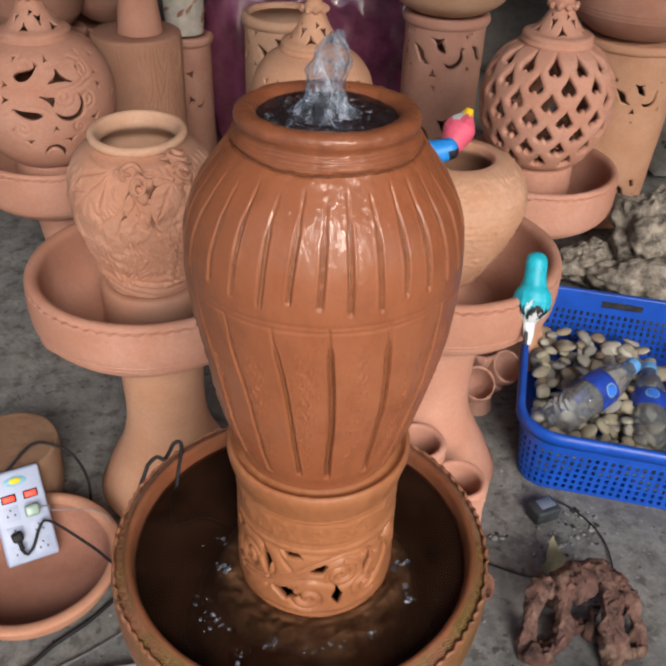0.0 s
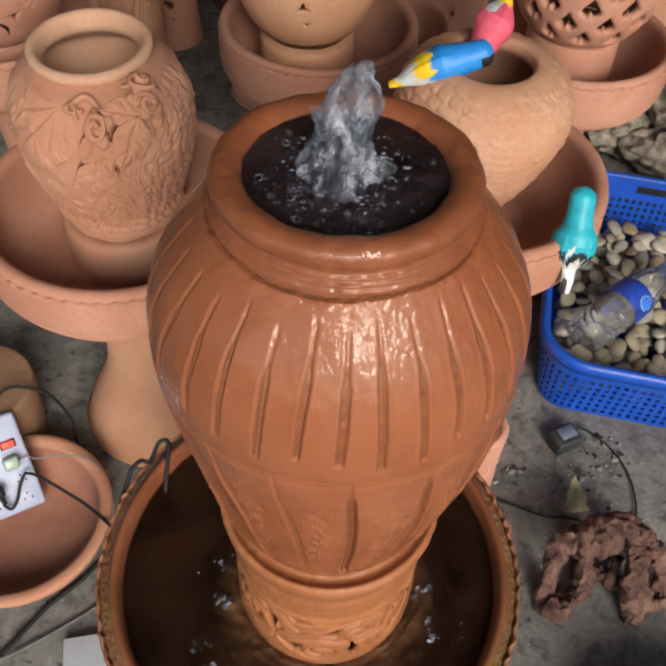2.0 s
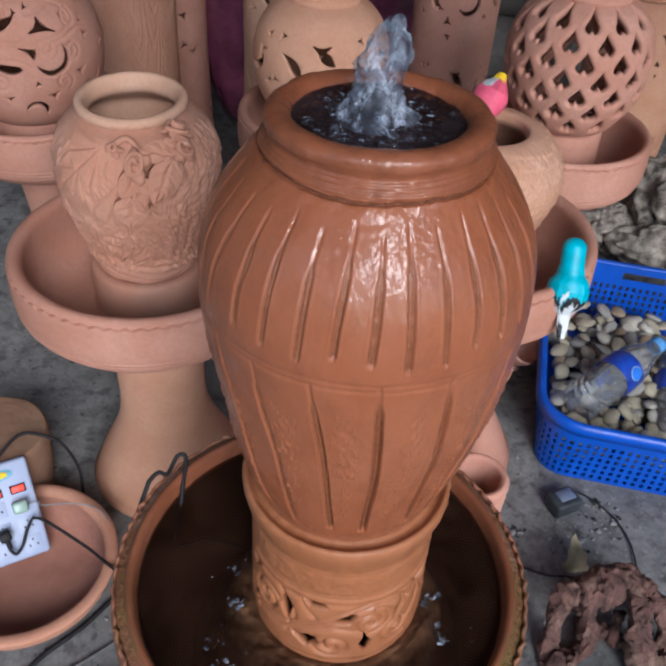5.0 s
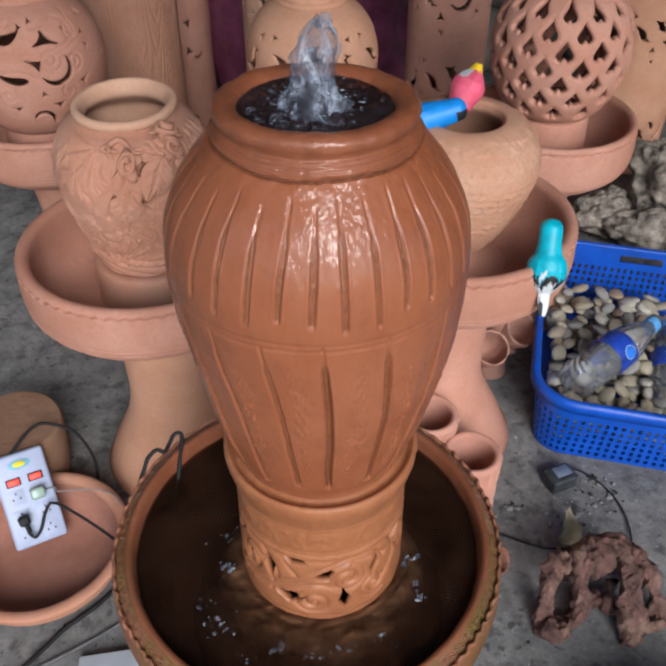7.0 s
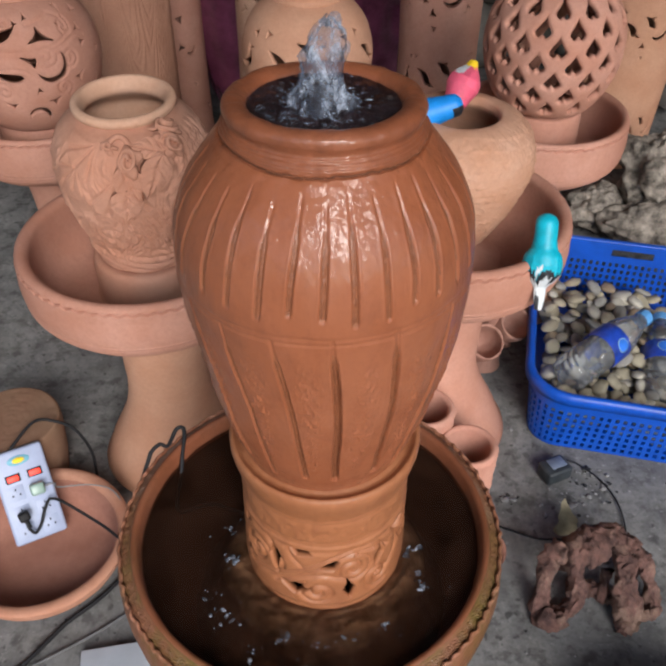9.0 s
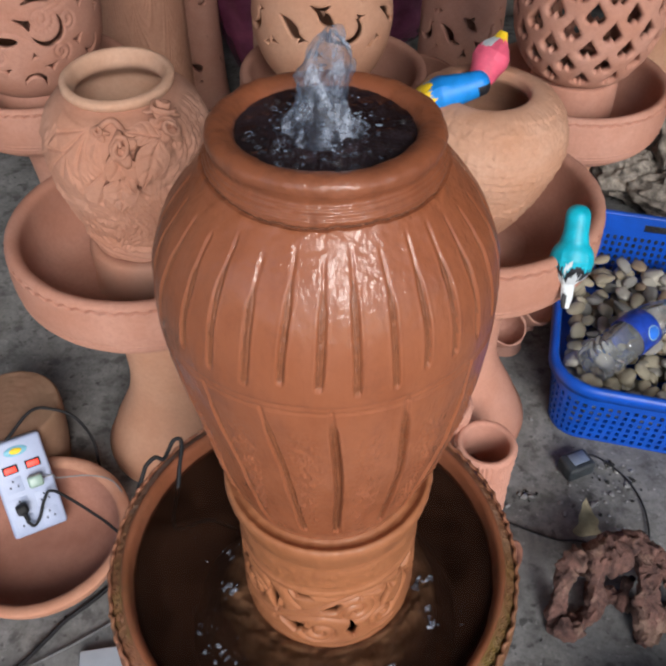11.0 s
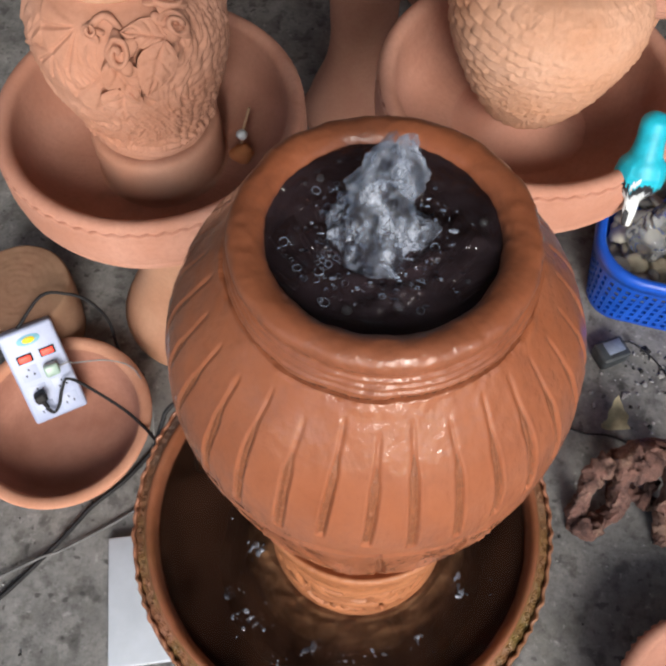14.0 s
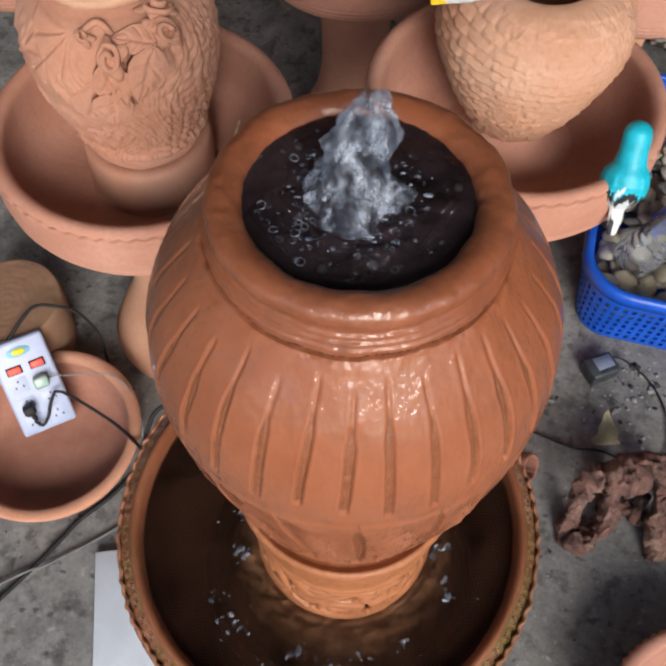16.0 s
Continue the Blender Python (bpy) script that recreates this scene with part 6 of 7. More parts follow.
def bottle(m, label_tone, label):
    thing = empty_thing("plastic_bottle", label, "bottle", "plastic bottles")
    thing.matrix_world = m @ Matrix.Diagonal((1.27, 1.27, 1.27, 1))
    prof = smooth_profile([(0.0, 0.006), (0.018, 0.0), (0.028, 0.003), (0.0325, 0.012), (0.0325, 0.05), (0.0318, 0.055), (0.0325, 0.06), (0.0325, 0.085), (0.0325, 0.135), (0.030, 0.155), (0.022, 0.180), (0.0145, 0.198), (0.0130, 0.205), (0.0130, 0.216)], 0.003)

    def ribs(U, R, Z):
        return 0.0012 * np.sin(Z * 420) * window(Z, 0.02, 0.075, 0.01) + 0.0026 * fbm(np.sin(U) * 2, np.cos(U) * 2, Z * 20, 3)

    v, f = lathe(prof, 56, ribs)
    mesh_from("bottle_body", v, f, BOTTLE_CLEAR, thing)
    v, f = lathe([(0.0345, 0.086), (0.0350, 0.087), (0.0350, 0.128), (0.0345, 0.129)], 56)
    wrap = mesh_from("wrap_label", v, f, label_tone, thing)
    near = m.to_3x3().inverted() @ Vector((-0.3, -1.0, 0.35))
    side = math.atan2(near.x, -near.y)
    oval = curved_oval("emblem", 0.0353, side, 0.112, 0.0126, 0.0120, LABEL_GREEN, wrap, "bright oval emblem with a pale green edge")
    curved_oval("emblem_centre", 0.0356, side, 0.112, 0.0116, 0.0110, EMBLEM_BLUE, oval)
    v, f = lathe(smooth_profile([(0.0, 0.222), (0.0125, 0.2225), (0.0148, 0.220), (0.0150, 0.206), (0.0140, 0.2055)], 0.002), 32, lambda U, R, Z: 0.0004 * np.sin(U * 40) * (R > 0.0145))
    mesh_from("cap", v, f, BOTTLE_CAP, thing)
    return thing


BOTTLE_CLEAR = clear_plastic("clear_bottle", (0.95, 0.97, 0.99), 0.08, 0.13)
LABEL_GREEN = plain("emblem_edge", (0.45, 0.62, 0.55), 0.4, 0.4, 0.1, 60, 0.0)
EMBLEM_BLUE = plain("emblem_blue", (0.03, 0.16, 0.62), 0.4, 0.4, 0.2, 60, 0.0)
BOTTLE_CAP = plain("blue_cap", (0.10, 0.30, 0.62), 0.35, 0.5, 0.1, 40, 0.05)
BOTTLE_LABEL = plain("dark_blue_label", (0.012, 0.045, 0.32), 0.35, 0.5, 0.5, 45, 0.05)
blue_basket()
pebbles()


def lying(a, b):
    """A bottle's pose from the middle of its base towards its cap."""
    a, b = Vector(a), Vector(b)
    return Matrix.Translation(a) @ (b - a).to_track_quat("Z", "Y").to_matrix().to_4x4()


bottle(lying((0.538, 0.624, 0.112), (0.757, 0.797, 0.136)), BOTTLE_LABEL, "empty clear plastic bottle with a blue label, lying on pebbles")
bottle(lying((0.742, 0.585, 0.060), (0.815, 0.83, 0.085)), BOTTLE_LABEL, "crumpled clear water bottle lying in the blue basket")


# ---- rocks ----
def rock(at, size, seed, squash, turn, label, rough=0.5):
    v, f = blob(size, seed, rough, 1.7, 60, 90, squash, 6)
    n = 0.13 * size * np.abs(fbm(v[:, 0] * 34 + seed, v[:, 1] * 34, v[:, 2] * 34, 3)) + 0.07 * size * np.abs(fbm(v[:, 0] * 110, v[:, 1] * 110, v[:, 2] * 110 + seed, 3))
    v = v * (1 - (n / size)[:, None])
    v[:, 2] -= v[:, 2].min() + 0.006
    ob = mesh_from("rock", v, f, GREY_ROCK)
    ob.location = at
    ob.rotation_euler = (0, 0, radians(turn))
    return tagged(ob, label, "rock", "weathered rocks")


rock((0.80, 1.38, 0.0), 0.095, 4, (1.0, 0.8, 0.70), 30, "dark weathered rock with deep pits beside the basket", 0.35)
rock((0.955, 1.27, 0.0), 0.125, 9, (1.25, 0.62, 0.60), -12, "grey pitted limestone rock behind the blue basket", 0.30)
rock((0.985, 1.43, 0.0), 0.125, 17, (1.05, 0.85, 1.00), 60, "craggy brown weathered rock standing behind others", 0.40)
rock((1.17, 1.34, 0.0), 0.12, 23, (1.0, 0.9, 0.8), 10, "grey weathered rock in a heap of rocks", 0.40)


def cave_rock():
    pieces = []
    base = Vector((0.475, 0.155, 0.0))

    def lump(points, radius, seed, thin=0.8):
        v, f = tube(points, radius, 40, radius * 0.10, lambda t: 0.75 + 0.5 * abs(math.sin(3.1 * t + seed)) * thin)
        w = [0.60 * radius * fbm(v[:, 0] * 26 + seed + k * 31, v[:, 1] * 26 - k * 17, v[:, 2] * 26 + k * 7, 2) for k in range(3)]
        w2 = [0.75 * radius * (fbm(v[:, 0] * 75 + seed + k * 31, v[:, 1] * 75 - k * 17, v[:, 2] * 28 + k * 7, 4)) for k in range(3)]
        w3 = [0.20 * radius * fbm(v[:, 0] * 210 + seed + k * 13, v[:, 1] * 210, v[:, 2] * 75 - k * 5, 3) for k in range(3)]
        pieces.append((v + np.stack(w, 1) + np.stack(w2, 1) + np.stack(w3, 1), f))

    for seed, (points, radius) in enumerate((
            (((0.438, 0.200, 0.098), (0.413, 0.178, 0.090), (0.400, 0.156, 0.050), (0.398, 0.138, 0.012)), 0.0165),
            (((0.450, 0.192, 0.108), (0.460, 0.166, 0.075), (0.457, 0.146, 0.035), (0.441, 0.130, 0.008)), 0.0145),
            (((0.396, 0.140, 0.012), (0.410, 0.120, 0.012), (0.440, 0.124, 0.012)), 0.0190),
            (((0.446, 0.196, 0.096), (0.470, 0.200, 0.104), (0.508, 0.212, 0.119), (0.540, 0.200, 0.110), (0.550, 0.178, 0.092)), 0.0245),
            (((0.519, 0.182, 0.058), (0.518, 0.170, 0.025), (0.517, 0.155, 0.0)), 0.0105),
            (((0.542, 0.188, 0.105), (0.542, 0.154, 0.070), (0.543, 0.124, 0.030), (0.547, 0.106, 0.006)), 0.0195),
            (((0.535, 0.108, 0.010), (0.556, 0.098, 0.010)), 0.0185),
            (((0.577, 0.192, 0.088), (0.589, 0.165, 0.055), (0.599, 0.145, 0.014)), 0.0130),
            (((0.552, 0.120, 0.014), (0.580, 0.124, 0.016), (0.603, 0.138, 0.016)), 0.0125),
            (((0.455, 0.186, 0.004), (0.500, 0.180, 0.002), (0.545, 0.160, 0.004)), 0.0160),
            (((0.470, 0.218, 0.020), (0.480, 0.226, 0.070), (0.515, 0.236, 0.088), (0.560, 0.222, 0.066), (0.575, 0.205, 0.020)), 0.0190))):
        lump(points, radius, seed + 1)
    v, f = merged(*pieces)
    v[:, 2] = np.maximum(v[:, 2], -0.004)
    ob = mesh_from("cave_rock", v - np.array(base), f, STONE_RED)
    ob.location = base
    return tagged(ob, "reddish-brown rough aquarium cave rock with arched openings", "rock ornament")


cave_rock()


# ---- figurines: plain painted shapes ----
def figurine(name, length, knots, mats, label, m, droop=0.0):
    """A smooth painted bird shape along +x (head) to -x (tail), in one mesh with painted zones."""
    kn = np.array(knots)
    nk, n = 220, 112
    k = np.linspace(0, 1, nk)
    r, flat, zc = (np.interp(k, kn[:, 0], kn[:, c]) for c in (1, 2, 3))
    for _ in range(12):
        r[1:-1] = (r[:-2] + 2 * r[1:-1] + r[2:]) / 4
        zc[1:-1] = (zc[:-2] + 2 * zc[1:-1] + zc[2:]) / 4
    r[-22:] = r[-22] * np.sqrt(np.clip(1 - np.linspace(0, 1, 22) ** 2, 0.0004, 1))
    x = (k - 0.5) * length
    a = np.arange(n) / n * TAU
    v = np.stack([np.repeat(x[:, None], n, 1), r[:, None] * np.cos(a)[None], zc[:, None] + (r * flat)[:, None] * np.sin(a)[None]], -1)
    K, A = np.meshgrid(k, a, indexing="ij")
    wing = np.exp(-((np.abs(np.cos(A)) - 0.62) / 0.10) ** 2) * window(K, 0.20, 0.62, 0.08) * (np.sin(A) > -0.1)
    v[..., 2] += 0.0016 * wing + 0.0007 * fbm(K * 14, np.cos(A) * 9, np.sin(A) * 9, 2) * window(K, 0.0, 0.5, 0.1)
    verts = v.reshape(-1, 3)
    streak = 0.16 * fbm(np.cos(A) * 7, np.sin(A) * 7, K * 3, 4)
    ids = mats[1](K + streak, np.sin(A), np.cos(A), K)[:-1].reshape(-1)
    faces = [(i * n + j, (i + 1) * n + j, (i + 1) * n + (j + 1) % n, i * n + (j + 1) % n) for i in range(nk - 1) for j in range(n)]
    ob = mesh_from(name, verts, faces, mats[0], ids=ids)
    ob.matrix_world = m
    return tagged(ob, label, "bird figurine", "bird figurines")


def facing(tail, head, roll=0.0):
    tail, head = Vector(tail), Vector(head)
    m = (head - tail).to_track_quat("X", "Z").to_matrix().to_4x4()
    m.translation = (tail + head) / 2
    return m @ pose(0, 0, 0, roll, 0, 0)


def teal_zone(t, up, side, k):
    z = np.zeros(t.shape, int)
    z[t < 0.38] = 2
    z[t < 0.28] = 1
    z[(t < 0.33) & (np.abs(side) > 0.8)] = 1
    z[(t < 0.15) & (side > 0.1) & (up > 0)] = 2
    z[(t > 0.40) & (t < 0.47) & (np.abs(side - 0.3) < 0.16) & (up > 0)] = 1
    return z


def blue_zone(t, up, side, k):
    z = np.zeros(t.shape, int)
    z[t < 0.40] = 1
    z[(t < 0.40) & (t > 0.24) & (up > 0.1)] = 2
    z[t < 0.09] = 2
    z[(k > 0.86) & (up < 0.25)] = 3
    return z


def pink_zone(t, up, side, k):
    z = np.zeros(t.shape, int)
    z[(t < 0.34) & (side < 0.2)] = 1
    z[t < 0.15] = 2
    return z


SLIM = ((0.0, 0.006, 0.5, 0.0), (0.10, 0.009, 0.45, 0.0), (0.24, 0.010, 0.5, 0.0), (0.30, 0.022, 0.7, 0.0), (0.38, 0.0315, 0.85, 0.0), (0.48, 0.0330, 0.95, 0.0), (0.57, 0.0300, 0.95, 0.001), (0.64, 0.0215, 1.0, 0.004), (0.74, 0.0185, 1.0, 0.006), (0.90, 0.0182, 1.0, 0.006), (1.0, 0.0150, 1.0, 0.004))
LONG = ((0.0, 0.006, 0.6, -0.004), (0.10, 0.010, 0.6, -0.004), (0.22, 0.017, 0.8, 0.0), (0.36, 0.0235, 0.9, 0.002), (0.52, 0.0260, 1.0, 0.002), (0.66, 0.0235, 1.0, 0.001), (0.78, 0.0205, 1.0, 0.0), (0.92, 0.0185, 1.0, -0.001), (1.0, 0.013, 1.0, -0.002))
PLUMP = ((0.0, 0.007, 0.6, 0.0), (0.14, 0.0125, 0.6, 0.0), (0.26, 0.020, 0.9, 0.0), (0.42, 0.0275, 1.0, 0.0), (0.58, 0.0285, 1.0, 0.0), (0.74, 0.0235, 1.0, 0.0), (0.90, 0.0205, 1.0, 0.0), (1.0, 0.015, 1.0, 0.0))
figurine("bird_figurine", 0.158, SLIM, ([TEAL_PAINT, WHITE_PAINT, BLACK_PAINT], teal_zone), "teal painted bird figurine with white tail on the bowl rim", facing((0.371, 0.408, 0.476), (0.379, 0.482, 0.605)))
figurine("bird_figurine", 0.150, LONG, ([BLUE_PAINT, WHITE_PAINT, YELLOW_PAINT, BLACK_PAINT], blue_zone), "blue painted bird figurine with yellow-tipped wings on a pot", facing((0.108, 0.600, 0.694), (0.240, 0.612, 0.738)))
figurine("bird_figurine", 0.082, PLUMP, ([PINK_PAINT, WHITE_PAINT, YELLOW_PAINT], pink_zone), "plump pink painted bird figurine with yellow tail on the pot rim", facing((0.272, 0.694, 0.776), (0.236, 0.652, 0.712)))


# ---- dish, power strip, drum, tile ----
def dish(at, wide, tall, mats, label, crimp=False):
    prof = smooth_profile([(0.0, 0.0), (wide * 0.62, 0.0), (wide * 0.80, tall * 0.18), (wide * 0.93, tall * 0.55), (wide * 0.985, tall * 0.86), (wide, tall * 0.95), (wide * 0.985, tall), (wide * 0.94, tall * 1.03), (wide * 0.885, tall * 1.0), (wide * 0.855, tall * 0.88), (wide * 0.82, tall * 0.60), (wide * 0.72, tall * 0.27), (wide * 0.5, tall * 0.14), (0.0, tall * 0.12)], 0.003)

    def bump(U, R, Z):
        c = 0.0022 * np.sin(70 * U) * np.exp(-((Z - tall * 0.93) / 0.006) ** 2) * (R > wide * 0.95) if crimp else 0
        return c + 0.0012 * fbm(np.sin(U) * R * 20, np.cos(U) * R * 20, Z * 16, 3)

    v, f = lathe(prof, 220, bump)
    rim = [1 if min(math.hypot(v[a][0], v[a][1]) for a in q) > wide * 0.853 else 0 for q in f]
    ob = mesh_from("clay_dish", v, f, mats, ids=rim)
    ob.location = at
    return tagged(ob, label, "dish", "clay dishes")


dish((-0.496, 0.252, 0.0), 0.160, 0.072, (SHADED_DAMP, ORANGE_RIM), "shallow terracotta dish on the ground under a power strip")
dish((0.562, -0.196, 0.0), 0.168, 0.10, (DUSK, DUSK), "brown terracotta dish with a beaded rim on the ground", True)


def power_strip():
    tr, br, bl = Vector((-0.509, 0.392, 0.170)), Vector((-0.460, 0.292, 0.036)), Vector((-0.542, 0.248, 0.043))
    up = (tr - br).normalized()
    across = (br - bl)
    wide, tall = across.length, (tr - br).length
    across = (across - up * across.dot(up)).normalized()
    out = across.cross(up)
    m = Matrix((across, up, out)).transposed().to_4x4()
    m.translation = (tr + bl) / 2 - out * 0.015
    thing = empty_thing("power_strip", "white power strip with red switches leaning on the dish", "power strip")
    thing.matrix_world = m
    bm = rounded_box(wide, tall, 0.028, 0.006, 3)
    part("casing", bm, WHITE_PLASTIC, thing)
    z = 0.0142

    def plate(name, x, y, sx, sy, sz, mat, label="", r=0.001, parent=None):
        b = rounded_box(sx, sy, sz, r, 2)
        bmesh.ops.translate(b, vec=(x, y, z + sz / 2 - 0.0006), verts=b.verts)
        return part(name, b, mat, parent or thing, label)

    for x in (-0.018, 0.021):
        fr = plate("switch_frame", x, 0.036, 0.026, 0.015, 0.003, BLACK_RUBBER)
        plate("rocker", x, 0.036, 0.020, 0.010, 0.0055, RED_LAMP, "glowing red rocker switch", 0.001, fr)
    v, f = lathe([(0.0, 0.0012), (0.010, 0.0012), (0.0105, 0.0)], 32)
    badge = mesh_from("badge", v, f, BADGE_BLUE, thing, "pale blue oval badge")
    badge.location, badge.scale = (0.0, 0.066, z), (1.9, 0.85, 1)
    v, f = lathe([(0.0, 0.0022), (0.0062, 0.0022), (0.0064, 0.0)], 28)
    dot = mesh_from("badge_centre", v, f, YELLOW_PAINT, badge)
    dot.scale = (0.9, 1, 1)
    k = 0
    for y in (0.008, -0.030, -0.064):
        for x in (-0.020, 0.022):
            k += 1
            sock = plate("socket", x, y, 0.030, 0.028, 0.0009, WHITE_PLASTIC, "", 0.0003)
            for dx, dy in ((-0.0065, -0.003), (0.0065, -0.003), (0, 0.007)):
                plate("slot", x + dx, y + dy, 0.0026, 0.0040, 0.0016, BLACK_RUBBER, "", 0.0003, sock)
    return m


RED_LAMP, rl_nodes, rl_links, rl_bsdf = nodes_of("lit_red_switch")
rl_bsdf.inputs["Base Color"].default_value = (0.75, 0.03, 0.02, 1)
rl_bsdf.inputs["Emission Color"].default_value = (1.0, 0.06, 0.03, 1)
rl_bsdf.inputs["Emission Strength"].default_value = 0.7
BADGE_BLUE = plain("badge_blue", (0.16, 0.40, 0.52), 0.5, 0.4, 0.1, 60, 0.0)
STRIP = power_strip()


def on_strip(x, y, z):
    return STRIP @ Vector((x, y, z))


def plug():
    thing = empty_thing("plug", "black two-pin plug pushed into the power strip", "plug")
    thing.matrix_world = STRIP @ pose(-0.020, -0.034, 0.016, 0, 0, 10)
    bm = rounded_box(0.020, 0.018, 0.026, 0.005, 3)
    bmesh.ops.translate(bm, vec=(0, 0, 0.013), verts=bm.verts)
    part("plug_body", bm, BLACK_RUBBER, thing)
    v, f = tube([(0, -0.006, 0.015), (0.0, -0.018, 0.014), (0.001, -0.024, 0.012)], 0.005, 10, None, lambda t: 1.0 - 0.4 * t)
    mesh_from("strain_relief", v, f, BLACK_RUBBER, thing)


def clear_plug():
    thing = empty_thing("plug", "translucent greenish plug pushed into the power strip", "plug")
    thing.matrix_world = STRIP @ pose(0.016, 0.006, 0.016, 0, 0, 0)
    bm = rounded_box(0.026, 0.022, 0.022, 0.005, 3)
    bmesh.ops.translate(bm, vec=(0, 0, 0.011), verts=bm.verts)
    part("plug_body", bm, PALE_GREEN, thing)


PALE_GREEN = plain("pale_green_plastic", (0.24, 0.34, 0.30), 0.3, 0.5, 0.15, 40, 0.05)
plug()
clear_plug()


def cable(name, points, radius, mat, label):
    v, f = tube(points, radius, 8, 0.008)
    ob = mesh_from(name, v, f, mat)
    return tagged(ob, label, "cable", "cables")


p = on_strip
cable("cable", [p(-0.019, -0.057, 0.029), p(-0.010, -0.070, 0.028), p(0.004, -0.058, 0.030), p(0.020, -0.030, 0.034), p(0.040, -0.022, 0.036), (-0.392, 0.275, 0.078), (-0.345, 0.240, 0.076), (-0.300, 0.190, 0.12), (-0.262, 0.140, 0.26), (-0.240, 0.085, 0.40), (-0.223, 0.105, 0.452), (-0.219, 0.112, 0.460), (-0.209, 0.122, 0.464), (-0.200, 0.124, 0.457), (-0.195, 0.136, 0.459), (-0.189, 0.147, 0.467), (-0.180, 0.149, 0.468), (-0.1775, 0.139, 0.461), (-0.179, 0.120, 0.449), (-0.180, 0.097, 0.430), (-0.184, 0.071, 0.410), (-0.182, 0.060, 0.397), (-0.169, 0.064, 0.392), (-0.141, 0.076, 0.391), (-0.108, 0.065, 0.391), (-0.075, 0.06, 0.391)], 0.0029, BLACK_RUBBER, "black pump cable running from the power strip into the basin")
cable("cable", [p(0.030, 0.006, 0.024), p(0.048, 0.004, 0.022), (-0.484, 0.351, 0.088), (-0.426, 0.361, 0.082), (-0.378, 0.347, 0.077), (-0.345, 0.294, 0.060), (-0.340, 0.259, 0.030), (-0.335, 0.200, 0.005)], 0.0013, PALE_CABLE, "thin pale cable from the power strip to the ground")
cable("cable", [(-0.78, -0.22, 0.004), (-0.66, -0.13, 0.004), (-0.559, -0.043, 0.004), (-0.486, 0.043, 0.004), (-0.455, 0.085, 0.004), (-0.430, 0.12, 0.004), (-0.38, 0.17, 0.004), (-0.33, 0.24, 0.004)], 0.0040, BLACK_RUBBER, "dark grey cable lying across the concrete ground")
cable("cable", [(-0.80, -0.12, 0.0035), (-0.60, -0.025, 0.0035), (-0.50, 0.028, 0.0075), (-0.465, 0.044, 0.0045), (-0.367, 0.107, 0.0035), (-0.28, 0.18, 0.0035)], 0.0025, GREY_RUBBER, "pale grey cable lying across the concrete ground")
cable("cable", [p(-0.010, 0.086, 0.0), (-0.530, 0.430, 0.182), (-0.495, 0.445, 0.168), (-0.462, 0.448, 0.140), (-0.440, 0.442, 0.08), (-0.436, 0.425, 0.02), (-0.42, 0.40, 0.004), (-0.38, 0.37, 0.004)], 0.0030, BLACK_RUBBER, "black mains cable of the power strip")


DRUM_CLAY = clay("stained_drum_clay", (0.205, 0.112, 0.072), (0.27, 0.165, 0.112), (0.115, 0.078, 0.040), stain=0.9)


def drum():
    thing = empty_thing("clay_drum", "brown clay drum with turned rings on its flat top", "clay drum", at=(-0.586, 0.462, 0.0))
    v, f = lathe(smooth_profile([(0.0, 0.0), (0.070, 0.0), (0.078, 0.006), (0.086, 0.06), (0.0905, 0.12), (0.0910, 0.145), (0.0885, 0.155), (0.084, 0.1565)], 0.0022), 160, lambda U, R, Z: 0.0014 * fbm(np.sin(U) * 4, np.cos(U) * 4, Z * 30, 3))
    mesh_from("side_wall", v, f, DRUM_CLAY, thing)
    v, f = lathe([(r, 0.1565) for r in np.linspace(0.0845, 0.0, 60)], 160, lambda U, R, Z: -0.00010 * np.sin(R * 520 + 1.5 * np.sin(U)) - 0.0012 * fbm(np.sin(U) * R * 60, np.cos(U) * R * 60, 0 * R, 3))
    mesh_from("flat_top", v, f, DRUM_CLAY, thing)


drum()


def tile():
    bm = rounded_box(0.205, 0.205, 0.016, 0.002, 2)
    ob = part("floor_tile", bm, WHITE_TILE, None)
    ob.location = (-0.272, -0.022, 0.009)
    ob.rotation_euler = (0, 0, radians(9.5))
    tagged(ob, "loose white glazed tile lying under the fountain foot", "tile")


tile()


# ---- stump planters, adapter, leaf ----
def stump(at, wide, tall, lean, label, seed):
    prof = smooth_profile([(0.0, 0.0), (wide * 0.95, 0.0), (wide * 1.02, tall * 0.1), (wide * 1.0, tall * 0.5), (wide * 1.02, tall * 0.85), (wide * 1.04, tall * 0.97), (wide * 0.98, tall), (wide * 0.86, tall * 0.99), (wide * 0.80, tall * 0.93), (wide * 0.76, tall * 0.6), (wide * 0.6, tall * 0.35), (0.0, tall * 0.33)], 0.0028)

    def bark(U, R, Z):
        side = (R > wide * 0.93) & (Z < tall * 0.97)
        p = U * 26 + 5 * fbm(np.sin(U) * 2 + seed, np.cos(U) * 2, Z * 14, 3)
        return np.where(side, 0.0042 * np.abs(np.sin(p)) + 0.0034 * fbm(np.sin(U) * 8, np.cos(U) * 8, Z * 60 + seed, 3), 0)

    v, f = lathe(prof, 200, bark)
    ob = mesh_from("stump_planter", v, f, PINK)
    ob.location = at
    ob.rotation_euler = lean
    return tagged(ob, label, "planter", "stump planters")


stump((0.289, 0.380, 0.0), 0.050, 0.172, (0, 0, 0), "pink clay planter shaped like a barked tree stump", 1)
stump((0.215, 0.452, 0.0), 0.05, 0.20, (0, 0, 1), "pink clay stump planter beside the bowl foot", 5)


